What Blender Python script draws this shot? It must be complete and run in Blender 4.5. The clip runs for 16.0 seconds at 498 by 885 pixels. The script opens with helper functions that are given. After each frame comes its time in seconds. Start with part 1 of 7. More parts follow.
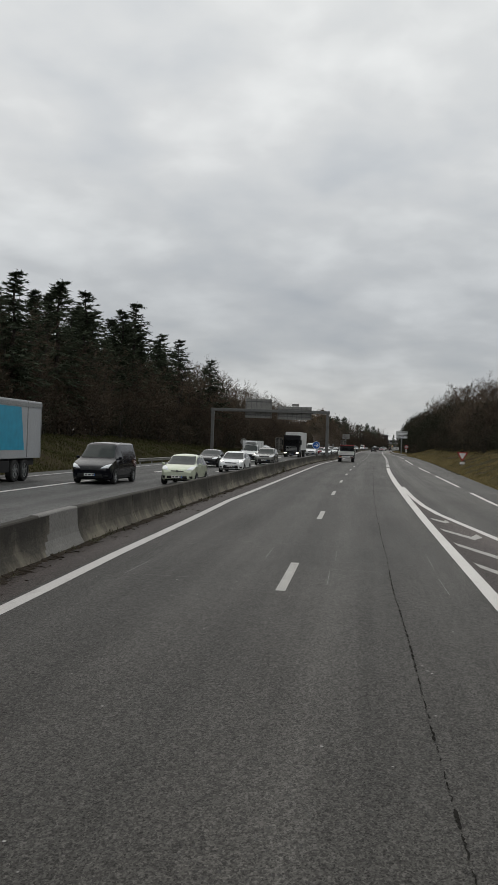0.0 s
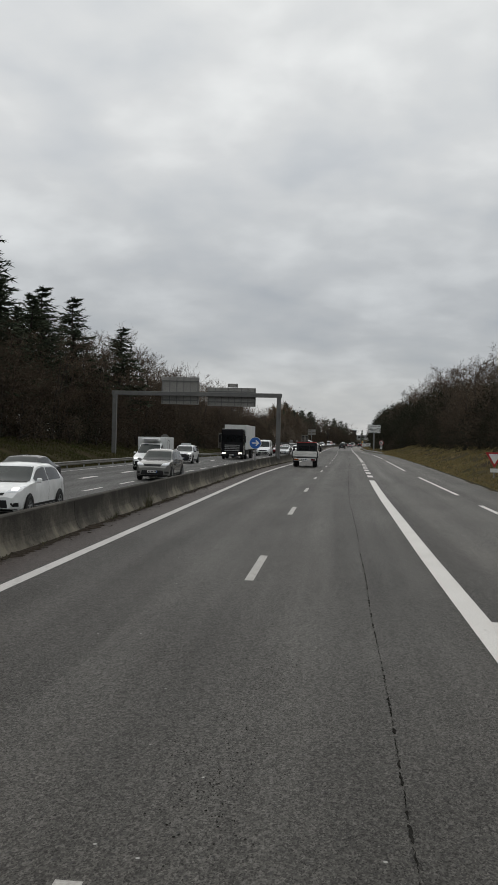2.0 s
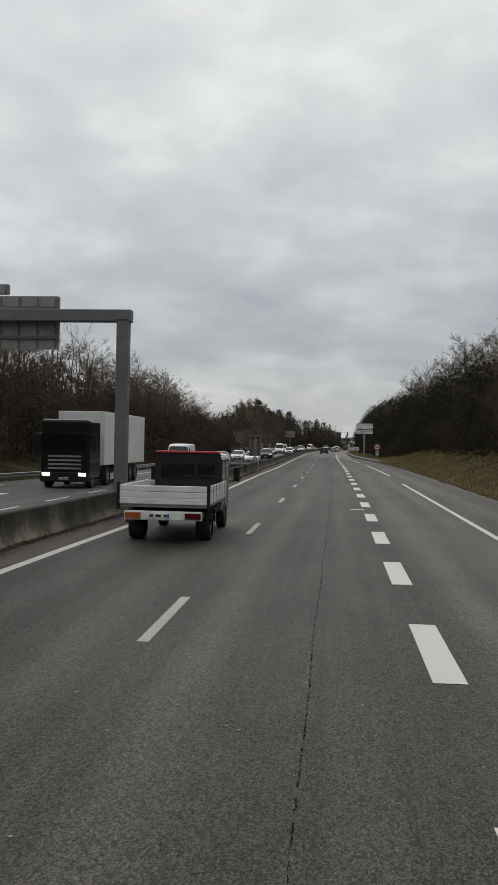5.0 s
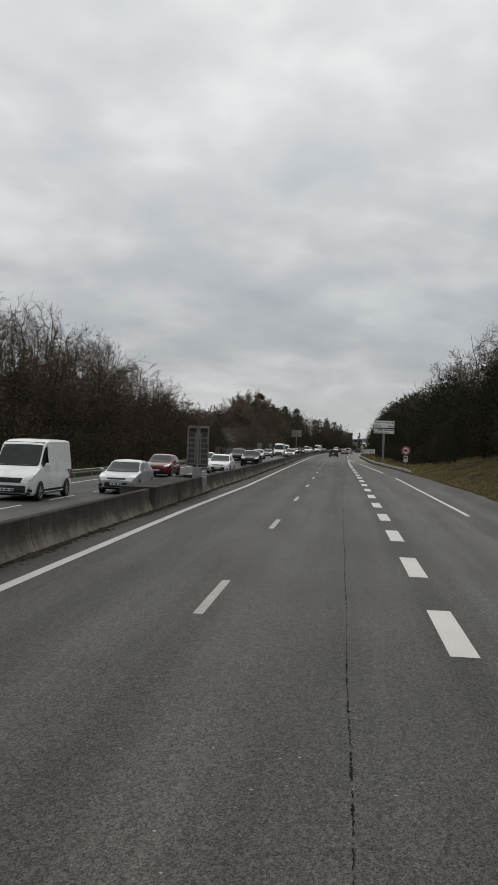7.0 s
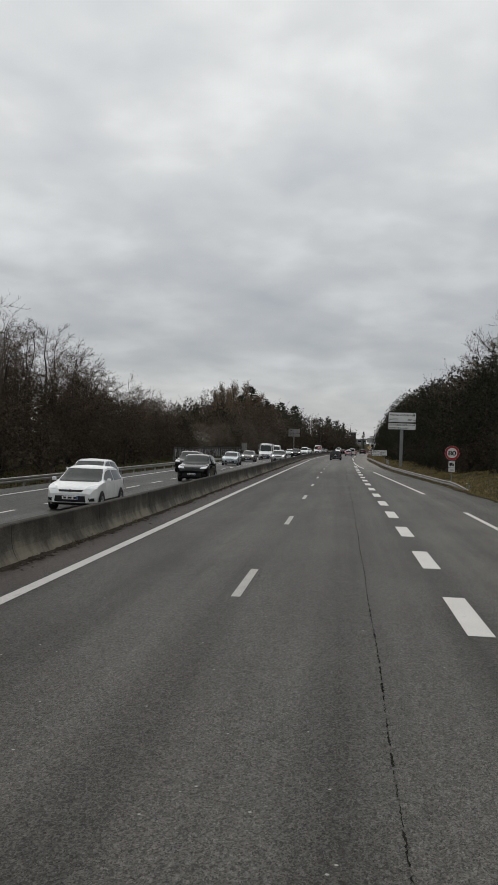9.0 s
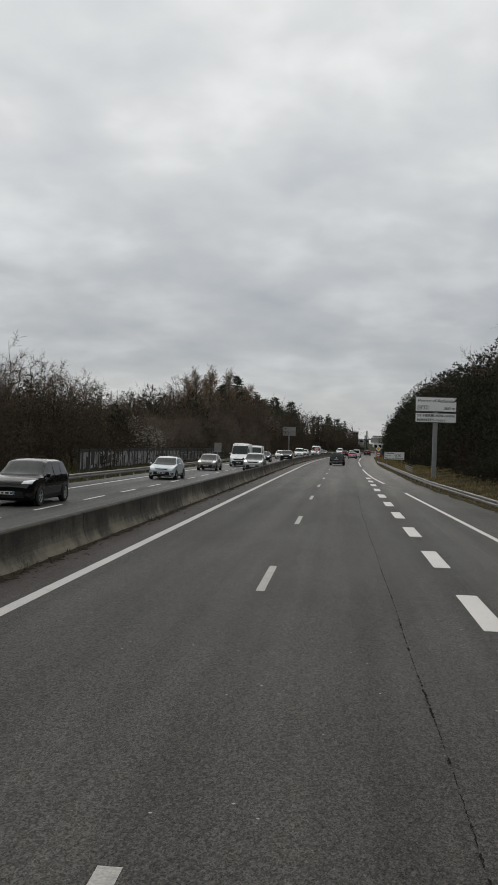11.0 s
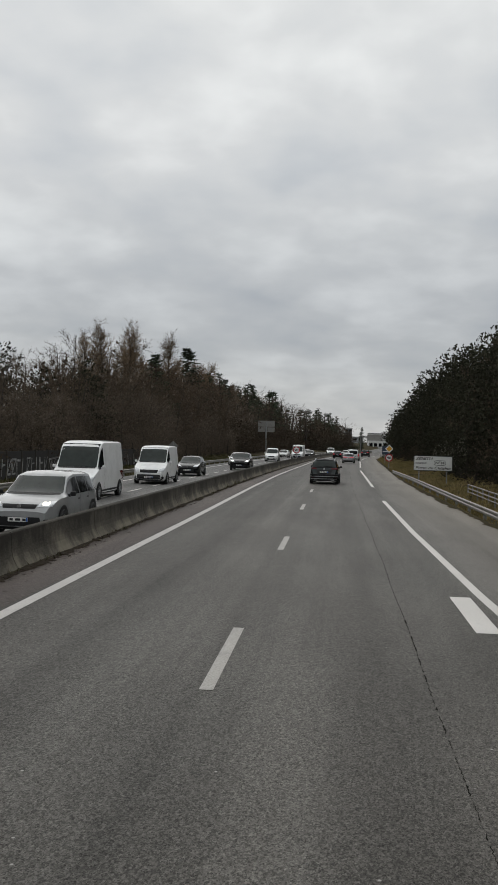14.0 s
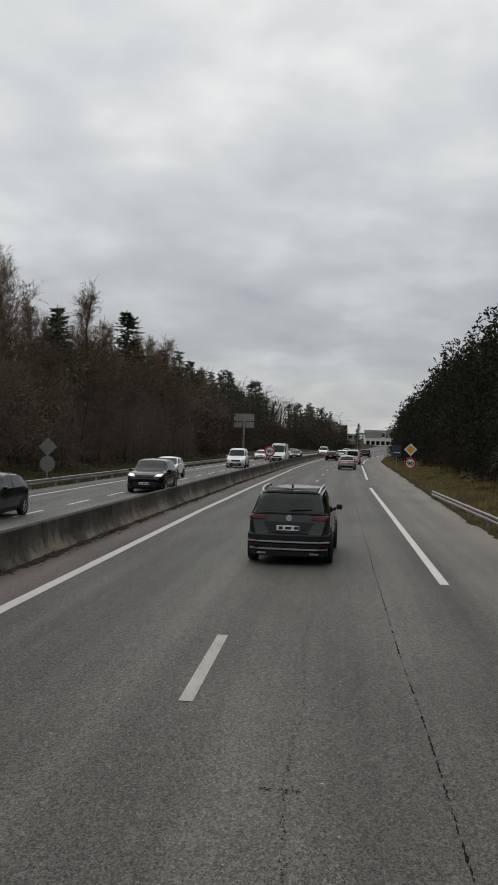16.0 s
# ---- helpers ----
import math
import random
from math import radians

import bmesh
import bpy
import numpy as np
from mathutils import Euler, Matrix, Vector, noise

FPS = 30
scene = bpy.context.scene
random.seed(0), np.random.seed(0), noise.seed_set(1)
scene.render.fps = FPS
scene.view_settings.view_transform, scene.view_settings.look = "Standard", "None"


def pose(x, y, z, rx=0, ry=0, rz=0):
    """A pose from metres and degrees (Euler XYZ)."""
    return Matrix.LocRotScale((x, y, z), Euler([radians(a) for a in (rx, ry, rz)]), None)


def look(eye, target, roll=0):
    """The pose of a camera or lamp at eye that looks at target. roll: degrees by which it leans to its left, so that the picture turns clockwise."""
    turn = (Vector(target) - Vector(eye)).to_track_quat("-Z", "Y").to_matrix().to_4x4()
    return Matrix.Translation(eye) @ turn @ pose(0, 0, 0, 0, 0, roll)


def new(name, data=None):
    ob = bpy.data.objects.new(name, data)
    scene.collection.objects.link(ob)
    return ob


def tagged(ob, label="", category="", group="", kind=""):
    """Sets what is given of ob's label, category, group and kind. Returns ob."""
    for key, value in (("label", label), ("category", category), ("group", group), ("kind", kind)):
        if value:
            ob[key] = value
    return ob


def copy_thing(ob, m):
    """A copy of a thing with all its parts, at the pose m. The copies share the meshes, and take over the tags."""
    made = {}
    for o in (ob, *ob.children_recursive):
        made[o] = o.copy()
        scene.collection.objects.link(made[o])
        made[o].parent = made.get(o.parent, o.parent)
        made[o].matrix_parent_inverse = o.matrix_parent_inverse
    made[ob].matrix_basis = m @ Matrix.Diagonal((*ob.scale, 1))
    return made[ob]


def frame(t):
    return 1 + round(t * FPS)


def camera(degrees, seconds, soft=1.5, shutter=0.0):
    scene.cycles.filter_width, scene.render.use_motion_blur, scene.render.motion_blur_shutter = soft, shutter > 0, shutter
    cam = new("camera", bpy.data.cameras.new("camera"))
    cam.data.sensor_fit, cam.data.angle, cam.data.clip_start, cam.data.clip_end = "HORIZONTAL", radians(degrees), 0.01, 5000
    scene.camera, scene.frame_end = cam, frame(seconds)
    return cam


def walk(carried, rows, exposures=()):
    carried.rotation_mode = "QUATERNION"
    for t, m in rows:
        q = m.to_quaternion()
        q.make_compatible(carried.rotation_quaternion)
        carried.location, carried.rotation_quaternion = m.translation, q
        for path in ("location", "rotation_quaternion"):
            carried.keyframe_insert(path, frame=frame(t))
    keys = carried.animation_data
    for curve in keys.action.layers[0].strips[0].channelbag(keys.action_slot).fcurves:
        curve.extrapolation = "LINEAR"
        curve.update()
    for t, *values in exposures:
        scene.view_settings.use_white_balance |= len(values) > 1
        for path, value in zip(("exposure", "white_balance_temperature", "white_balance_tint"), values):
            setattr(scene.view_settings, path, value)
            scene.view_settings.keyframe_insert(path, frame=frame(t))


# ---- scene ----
cam = camera(31.5, 16.0, soft=1.2)
PATH = [
    (0, (0.302, -16.022, 2.194), (0.016, -14.043, 2.192), 2.0),
    (0.5, (0.134, -6.61, 2.253), (-0.134, -4.629, 2.25), 1.8),
    (1, (-0.027, 2.761, 2.302), (-0.277, 4.746, 2.297), 1.6),
    (1.5, (-0.166, 12.068, 2.303), (-0.397, 14.055, 2.297), 1.6),
    (2, (-0.221, 21.324, 2.297), (-0.434, 23.312, 2.29), 1.4),
    (2.5, (-0.214, 30.559, 2.298), (-0.408, 32.549, 2.293), 1.4),
    (3, (-0.138, 39.775, 2.301), (-0.318, 41.767, 2.299), 1.0),
    (3.5, (0.02, 49.027, 2.333), (-0.153, 51.019, 2.333), 0.5),
    (4, (0.167, 58.371, 2.369), (-0.001, 60.364, 2.372), 0.4),
    (6.5, (0.387, 104.929, 2.477), (0.186, 106.919, 2.475), 2.4),
    (7, (0.376, 114.193, 2.459), (0.174, 116.183, 2.459), 2.2),
    (7.5, (0.339, 123.505, 2.446), (0.136, 125.495, 2.448), 1.7),
    (8, (0.304, 132.855, 2.42), (0.098, 134.844, 2.424), 1.6),
    (9, (0.192, 151.725, 2.431), (-0.015, 153.714, 2.433), 1.9),
    (11.3, (-0.208, 195.434, 2.489), (-0.417, 197.423, 2.492), 1.8),
    (11.5, (-0.244, 199.255, 2.49), (-0.451, 201.245, 2.492), 1.7),
    (12, (-0.316, 208.859, 2.488), (-0.519, 210.849, 2.489), 1.7),
    (12.5, (-0.339, 218.51, 2.498), (-0.54, 220.5, 2.499), 1.8),
    (13, (-0.306, 228.198, 2.566), (-0.503, 230.188, 2.567), 1.9),
    (13.5, (-0.252, 237.825, 2.585), (-0.445, 239.815, 2.587), 1.6),
    (14, (-0.187, 247.451, 2.593), (-0.376, 249.442, 2.594), 1.6),
    (14.5, (-0.117, 257.127, 2.602), (-0.303, 259.118, 2.602), 1.5),
    (15, (-0.043, 266.885, 2.627), (-0.225, 268.877, 2.627), 1.5),
    (15.5, (0.032, 276.72, 2.662), (-0.148, 278.712, 2.66), 1.6),
    (16, (0.075, 286.605, 2.691), (-0.101, 288.597, 2.688), 1.5),
]
walk(cam, [(t, look(eye, target, roll)) for t, eye, target, roll in PATH])

# world: an overcast sky, brighter towards the zenith, with stretched cloud banks
world = bpy.data.worlds.new("overcast_sky")
scene.world = world
world.use_nodes = True
wt = world.node_tree
wt.nodes.clear()


def wn(kind, **props):
    n = wt.nodes.new(kind)
    for k, v in props.items():
        n.inputs[k].default_value = v
    return n


def wmath(op, a, b=None, clamp=False):
    n = wt.nodes.new("ShaderNodeMath")
    n.operation, n.use_clamp = op, clamp
    for i, v in enumerate((a, b)):
        if v is None:
            continue
        if isinstance(v, (int, float)):
            n.inputs[i].default_value = v
        else:
            wt.links.new(v, n.inputs[i])
    return n.outputs[0]


w_out = wn("ShaderNodeOutputWorld")
w_bg = wn("ShaderNodeBackground", Strength=1.0)
w_co = wn("ShaderNodeTexCoord")
w_sep = wn("ShaderNodeSeparateXYZ")
wt.links.new(w_co.outputs["Generated"], w_sep.inputs[0])
up = wmath("MAXIMUM", w_sep.outputs["Z"], 0.0)
den = wmath("ADD", up, 0.27)
cu = wmath("DIVIDE", w_sep.outputs["X"], den)
cv = wmath("DIVIDE", w_sep.outputs["Y"], den)
w_plane = wn("ShaderNodeCombineXYZ")
wt.links.new(cu, w_plane.inputs[0])
wt.links.new(cv, w_plane.inputs[1])
w_big = wn("ShaderNodeTexNoise", Scale=1.3, Detail=4.0, Roughness=0.5, Distortion=0.2)
w_fine = wn("ShaderNodeTexNoise", Scale=3.4, Detail=5.0, Roughness=0.45, Distortion=0.15)
w_wisp = wn("ShaderNodeTexNoise", Scale=9.0, Detail=5.0, Roughness=0.45, Distortion=0.2)
for n in (w_big, w_fine, w_wisp):
    wt.links.new(w_plane.outputs[0], n.inputs["Vector"])
cloud = wmath("ADD", wmath("MULTIPLY", w_big.outputs[0], 0.50), wmath("MULTIPLY", w_fine.outputs[0], 0.37))
cloud = wmath("ADD", cloud, wmath("MULTIPLY", w_wisp.outputs[0], 0.13))
w_ramp = wn("ShaderNodeValToRGB")
wt.links.new(cloud, w_ramp.inputs[0])
cr = w_ramp.color_ramp
cr.elements[0].position, cr.elements[0].color = 0.365, (0.516, 0.540, 0.566, 1)
cr.elements[1].position, cr.elements[1].color = 0.625, (0.85, 0.86, 0.855, 1)
e = cr.elements.new(0.50)
e.color = (0.65, 0.66, 0.664, 1)
# brightness over elevation: pale strip at the horizon, a greyer belt above it, then brighter towards the zenith
w_el = wn("ShaderNodeValToRGB")
wt.links.new(w_sep.outputs["Z"], w_el.inputs[0])
er = w_el.color_ramp
er.elements[0].position, er.elements[0].color = 0.0, (0.80, 0.805, 0.81, 1)
er.elements[1].position, er.elements[1].color = 1.0, (1.75, 1.75, 1.73, 1)
for p, c in ((0.05, (0.76, 0.766, 0.776)), (0.09, (0.675, 0.687, 0.708)), (0.16, (0.715, 0.727, 0.744)), (0.23, (0.855, 0.864, 0.868)), (0.30, (1.03, 1.03, 1.02)), (0.46, (1.16, 1.16, 1.14))):
    q = er.elements.new(p)
    q.color = (*c, 1)
w_mul = wt.nodes.new("ShaderNodeMix")
w_mul.data_type, w_mul.blend_type = "RGBA", "MULTIPLY"
w_mul.inputs[0].default_value = 1.0
wt.links.new(w_ramp.outputs[0], w_mul.inputs[6])
wt.links.new(w_el.outputs[0], w_mul.inputs[7])
w_sky = wt.nodes.new("ShaderNodeTexSky")
w_sky.sky_type, w_sky.sun_disc = "NISHITA", False
w_sky.sun_elevation, w_sky.sun_rotation = radians(42), radians(-35)
w_dim = wt.nodes.new("ShaderNodeMix")
w_dim.data_type, w_dim.blend_type = "RGBA", "MULTIPLY"
w_dim.inputs[0].default_value = 1.0
w_dim.inputs[7].default_value = (0.1, 0.1, 0.1, 1)
wt.links.new(w_sky.outputs[0], w_dim.inputs[6])
w_mix = wt.nodes.new("ShaderNodeMix")
w_mix.data_type = "RGBA"
w_mix.inputs[0].default_value = 0.93
wt.links.new(w_dim.outputs[2], w_mix.inputs[6])
wt.links.new(w_mul.outputs[2], w_mix.inputs[7])
wt.links.new(w_mix.outputs[2], w_bg.inputs["Color"])
wt.links.new(w_bg.outputs[0], w_out.inputs[0])

sun = new("sun", bpy.data.lights.new("sun", "SUN"))
sun.data.energy, sun.data.angle, sun.data.color = 0.7, radians(80), (1.0, 0.97, 0.92)
sun.matrix_world = look((0, 0, 60), (0 + 60 * math.sin(radians(35)), -60 * math.cos(radians(35)), 60 - 60 * math.tan(radians(42))))

from mathutils.bvhtree import BVHTree


# ---- materials ----
def material(name, base, second=None, rough=0.8, metal=0.0, scale=3.0, fine=40.0, spread=0.5, bump=0.0, coord="Object",
             stretch=(1, 1, 1), fine_amount=0.25, island=0.0, each=0.0, coat=0.0, spec=0.5, through_light=0.0, dirt=None):
    """A principled surface with colour varied at two scales, and relief."""
    m = bpy.data.materials.new(name)
    m.use_nodes = True
    t = m.node_tree
    b = t.nodes["Principled BSDF"]
    b.inputs["Roughness"].default_value, b.inputs["Metallic"].default_value = rough, metal
    b.inputs["Coat Weight"].default_value, b.inputs["Specular IOR Level"].default_value = coat, spec
    co = t.nodes.new("ShaderNodeTexCoord")
    mp = t.nodes.new("ShaderNodeMapping")
    mp.inputs["Scale"].default_value = stretch
    t.links.new(co.outputs[coord], mp.inputs[0])
    n1, n2 = t.nodes.new("ShaderNodeTexNoise"), t.nodes.new("ShaderNodeTexNoise")
    for n, s, d in ((n1, scale, 4.0), (n2, fine, 3.0)):
        n.inputs["Scale"].default_value, n.inputs["Detail"].default_value = s, d
        t.links.new(mp.outputs[0], n.inputs["Vector"])
    second = second or tuple(c * 0.75 for c in base)
    mix = t.nodes.new("ShaderNodeMix")
    mix.data_type = "RGBA"
    mix.inputs[6].default_value, mix.inputs[7].default_value = (*base, 1), (*second, 1)
    rg = t.nodes.new("ShaderNodeMapRange")
    rg.inputs[1].default_value, rg.inputs[2].default_value = 0.5 - spread / 2, 0.5 + spread / 2
    t.links.new(n1.outputs[0], rg.inputs[0])
    t.links.new(rg.outputs[0], mix.inputs[0])
    fr = t.nodes.new("ShaderNodeMapRange")
    fr.inputs[1].default_value, fr.inputs[2].default_value = 0.3, 0.7
    fr.inputs[3].default_value, fr.inputs[4].default_value = 1 - fine_amount, 1 + fine_amount
    t.links.new(n2.outputs[0], fr.inputs[0])
    val = fr.outputs[0]
    for kind, amount in (("ShaderNodeNewGeometry", island), ("ShaderNodeObjectInfo", each)):
        if amount:
            g = t.nodes.new(kind)
            r = t.nodes.new("ShaderNodeMapRange")
            r.inputs[3].default_value, r.inputs[4].default_value = 1 - amount, 1 + amount
            t.links.new(g.outputs["Random Per Island" if island and kind.endswith("Geometry") else "Random"], r.inputs[0])
            mu = t.nodes.new("ShaderNodeMath")
            mu.operation = "MULTIPLY"
            t.links.new(val, mu.inputs[0])
            t.links.new(r.outputs[0], mu.inputs[1])
            val = mu.outputs[0]
    vm = t.nodes.new("ShaderNodeVectorMath")
    vm.operation = "SCALE"
    t.links.new(mix.outputs[2], vm.inputs[0])
    t.links.new(val, vm.inputs["Scale"])
    out = vm.outputs[0]
    if dirt:
        colour, dscale, lo, hi, dst = dirt
        dmp = t.nodes.new("ShaderNodeMapping")
        dmp.inputs["Scale"].default_value = dst
        t.links.new(co.outputs[coord], dmp.inputs[0])
        dn = t.nodes.new("ShaderNodeTexNoise")
        dn.inputs["Scale"].default_value, dn.inputs["Detail"].default_value = dscale, 5.0
        t.links.new(dmp.outputs[0], dn.inputs["Vector"])
        dr = t.nodes.new("ShaderNodeMapRange")
        dr.inputs[1].default_value, dr.inputs[2].default_value = lo, hi
        t.links.new(dn.outputs[0], dr.inputs[0])
        dm = t.nodes.new("ShaderNodeMix")
        dm.data_type = "RGBA"
        t.links.new(dr.outputs[0], dm.inputs[0])
        t.links.new(out, dm.inputs[6])
        dm.inputs[7].default_value = (*colour, 1)
        out = dm.outputs[2]
    t.links.new(out, b.inputs["Base Color"])
    if bump:
        bp = t.nodes.new("ShaderNodeBump")
        bp.inputs["Strength"].default_value, bp.inputs["Distance"].default_value = bump, 0.01
        t.links.new(n2.outputs[0], bp.inputs["Height"])
        t.links.new(bp.outputs[0], b.inputs["Normal"])
    if through_light:
        b.inputs["Transmission Weight"].default_value = 0.0
        tr = t.nodes.new("ShaderNodeBsdfTranslucent")
        t.links.new(out, tr.inputs["Color"])
        ms = t.nodes.new("ShaderNodeMixShader")
        ms.inputs[0].default_value = through_light
        t.links.new(b.outputs[0], ms.inputs[1])
        t.links.new(tr.outputs[0], ms.inputs[2])
        t.links.new(ms.outputs[0], t.nodes["Material Output"].inputs[0])
    return m


def asphalt_material(name, base, second):
    """Worn asphalt: aggregate, pale chips, lengthwise tyre streaks, blotches and a baked brightness ramp. UV: metres
    across, metres along.
    """
    m = material(name, base, second, rough=0.68, coord="UV", scale=0.22, fine=26.0, stretch=(1.6, 0.35, 1), spread=0.5, fine_amount=0.0, spec=0.4)
    t = m.node_tree
    b = t.nodes["Principled BSDF"]
    src = b.inputs["Base Color"].links[0].from_socket
    co = t.nodes.new("ShaderNodeTexCoord")

    def tex(kind, scale, stretch=(1, 1, 1), **kw):
        mp = t.nodes.new("ShaderNodeMapping")
        mp.inputs["Scale"].default_value = stretch
        t.links.new(co.outputs["UV"], mp.inputs[0])
        n = t.nodes.new(kind)
        n.inputs["Scale"].default_value = scale
        for k, v in kw.items():
            n.inputs[k].default_value = v
        t.links.new(mp.outputs[0], n.inputs["Vector"])
        return n

    def remap(sock, a, bb, c, d):
        r = t.nodes.new("ShaderNodeMapRange")
        for i, v in enumerate((a, bb, c, d)):
            r.inputs[i + 1].default_value = v
        t.links.new(sock, r.inputs[0])
        return r.outputs[0]

    def mul(a, c):
        n = t.nodes.new("ShaderNodeMath")
        n.operation = "MULTIPLY"
        t.links.new(a, n.inputs[0])
        t.links.new(c, n.inputs[1])
        return n.outputs[0]

    grain = tex("ShaderNodeTexVoronoi", 100.0, (1, 0.75, 1), Randomness=1.0)
    coarse = tex("ShaderNodeTexVoronoi", 46.0, (1, 0.6, 1), Randomness=1.0)
    stones = tex("ShaderNodeTexVoronoi", 30.0, Randomness=1.0)
    streak = tex("ShaderNodeTexNoise", 1.0, (1.9, 0.035, 1), Detail=5.0, Roughness=0.6)
    band = t.nodes.new("ShaderNodeSeparateXYZ")
    t.links.new(co.outputs["UV"], band.inputs[0])
    wave = t.nodes.new("ShaderNodeMath")
    wave.operation = "MULTIPLY_ADD"
    wave.inputs[1].default_value, wave.inputs[2].default_value = 2 * math.pi / 1.75, -math.pi
    t.links.new(band.outputs[0], wave.inputs[0])
    cosn = t.nodes.new("ShaderNodeMath")
    cosn.operation = "COSINE"
    t.links.new(wave.outputs[0], cosn.inputs[0])
    # brightness along the road, fitted stretch by stretch and baked into the colour
    baked_brightness = t.nodes.new("ShaderNodeValToRGB")
    st = baked_brightness.color_ramp
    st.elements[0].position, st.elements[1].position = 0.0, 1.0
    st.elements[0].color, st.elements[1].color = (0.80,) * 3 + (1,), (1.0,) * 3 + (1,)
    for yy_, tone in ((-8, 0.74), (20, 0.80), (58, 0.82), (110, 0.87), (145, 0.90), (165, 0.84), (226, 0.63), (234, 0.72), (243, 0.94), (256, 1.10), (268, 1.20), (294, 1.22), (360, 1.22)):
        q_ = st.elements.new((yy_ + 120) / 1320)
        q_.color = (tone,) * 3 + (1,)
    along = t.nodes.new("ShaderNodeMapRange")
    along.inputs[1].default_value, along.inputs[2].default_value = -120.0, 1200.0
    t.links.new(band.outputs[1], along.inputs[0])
    t.links.new(along.outputs[0], baked_brightness.inputs[0])
    blotch = tex("ShaderNodeTexNoise", 0.6, (1, 0.3, 1), Detail=6.0)
    v = mul(remap(grain.outputs["Color"], 0.15, 0.85, 0.50, 1.54), remap(stones.outputs["Distance"], 0.1, 0.6, 1.12, 0.84))
    v = mul(v, remap(coarse.outputs["Color"], 0.15, 0.85, 0.74, 1.26))
    v = mul(v, remap(streak.outputs[0], 0.3, 0.7, 0.80, 1.18))
    v = mul(v, remap(blotch.outputs[0], 0.35, 0.65, 0.88, 1.12))
    v = mul(v, remap(cosn.outputs[0], -1.0, 1.0, 0.89, 1.11))
    v = mul(v, baked_brightness.outputs[0])
    v = mul(v, remap(band.outputs[0], -3.0, -0.2, 0.68, 0.96))
    # paler across the merging lane
    v = mul(v, remap(band.outputs[0], 3.6, 4.6, 1.0, 1.28))
    gloss = t.nodes.new("ShaderNodeMath")
    gloss.operation = "MULTIPLY"
    gloss.inputs[1].default_value = 0.42
    t.links.new(v, gloss.inputs[0])
    t.links.new(gloss.outputs[0], b.inputs["Specular IOR Level"])
    sc = t.nodes.new("ShaderNodeVectorMath")
    sc.operation = "SCALE"
    t.links.new(src, sc.inputs[0])
    t.links.new(v, sc.inputs["Scale"])
    chips = tex("ShaderNodeTexVoronoi", 2.8, Randomness=1.0)
    pits = tex("ShaderNodeTexVoronoi", 15.0, (1, 0.6, 1), Randomness=1.0)
    cm = t.nodes.new("ShaderNodeMix")
    cm.data_type = "RGBA"
    t.links.new(remap(chips.outputs["Distance"], 0.025, 0.045, 0.75, 0.0), cm.inputs[0])
    pm = t.nodes.new("ShaderNodeMix")
    pm.data_type = "RGBA"
    t.links.new(remap(pits.outputs["Distance"], 0.06, 0.24, 0.8, 0.0), pm.inputs[0])
    t.links.new(sc.outputs[0], pm.inputs[6])
    pm.inputs[7].default_value = (0.016, 0.015, 0.014, 1)
    t.links.new(pm.outputs[2], cm.inputs[6])
    cm.inputs[7].default_value = (0.36, 0.35, 0.33, 1)
    # pale sandy dust towards the verge, where the merging lane has ended
    dust = mul(mul(remap(band.outputs[0], 3.8, 6.6, 0.0, 0.85), remap(band.outputs[1], 248.0, 284.0, 0.0, 1.0)), remap(blotch.outputs[0], 0.3, 0.6, 0.6, 1.0))
    du = t.nodes.new("ShaderNodeMix")
    du.data_type = "RGBA"
    t.links.new(dust, du.inputs[0])
    t.links.new(cm.outputs[2], du.inputs[6])
    du.inputs[7].default_value = (0.165, 0.145, 0.115, 1)
    t.links.new(du.outputs[2], b.inputs["Base Color"])
    bp = t.nodes.new("ShaderNodeBump")
    bp.inputs["Strength"].default_value, bp.inputs["Distance"].default_value = 0.35, 0.006
    t.links.new(stones.outputs["Distance"], bp.inputs["Height"])
    t.links.new(bp.outputs[0], b.inputs["Normal"])
    return m


M = {}
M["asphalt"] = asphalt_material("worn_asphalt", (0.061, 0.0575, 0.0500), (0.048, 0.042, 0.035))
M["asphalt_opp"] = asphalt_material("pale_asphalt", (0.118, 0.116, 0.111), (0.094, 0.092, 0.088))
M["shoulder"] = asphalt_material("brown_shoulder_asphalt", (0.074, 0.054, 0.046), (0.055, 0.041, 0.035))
M["paint"] = material("road_paint", (0.55, 0.53, 0.505), (0.48, 0.46, 0.435), rough=0.6, scale=0.8, fine=45, fine_amount=0.15, coord="UV", dirt=((0.22, 0.21, 0.20), 7.0, 0.64, 0.9, (1, 0.6, 1)))
M["paint_edge"] = material("dirty_road_paint", (0.41, 0.392, 0.378), (0.34, 0.322, 0.31), rough=0.62, scale=0.6, fine=42, fine_amount=0.18, coord="UV", dirt=((0.20, 0.185, 0.17), 5.0, 0.58, 0.88, (1, 0.4, 1)))
M["paint_worn"] = material("worn_road_paint", (0.35, 0.335, 0.31), (0.27, 0.26, 0.24), rough=0.65, scale=1.2, fine=40, coord="UV", dirt=((0.16, 0.152, 0.145), 6.0, 0.55, 0.85, (1, 0.6, 1)))
M["tar"] = material("tar_crack", (0.014, 0.0132, 0.012), (0.026, 0.025, 0.023), rough=1.0, spec=0.0, scale=2, fine=20)
M["concrete"] = material("stained_concrete", (0.080, 0.073, 0.060), (0.055, 0.050, 0.042), rough=0.95, spec=0.2, scale=1.6, fine=24, spread=0.45, bump=0.5, each=0.08,
                         stretch=(1, 0.5, 1.2), dirt=((0.036, 0.033, 0.028), 1.1, 0.50, 0.85, (1, 0.35, 1.1)))


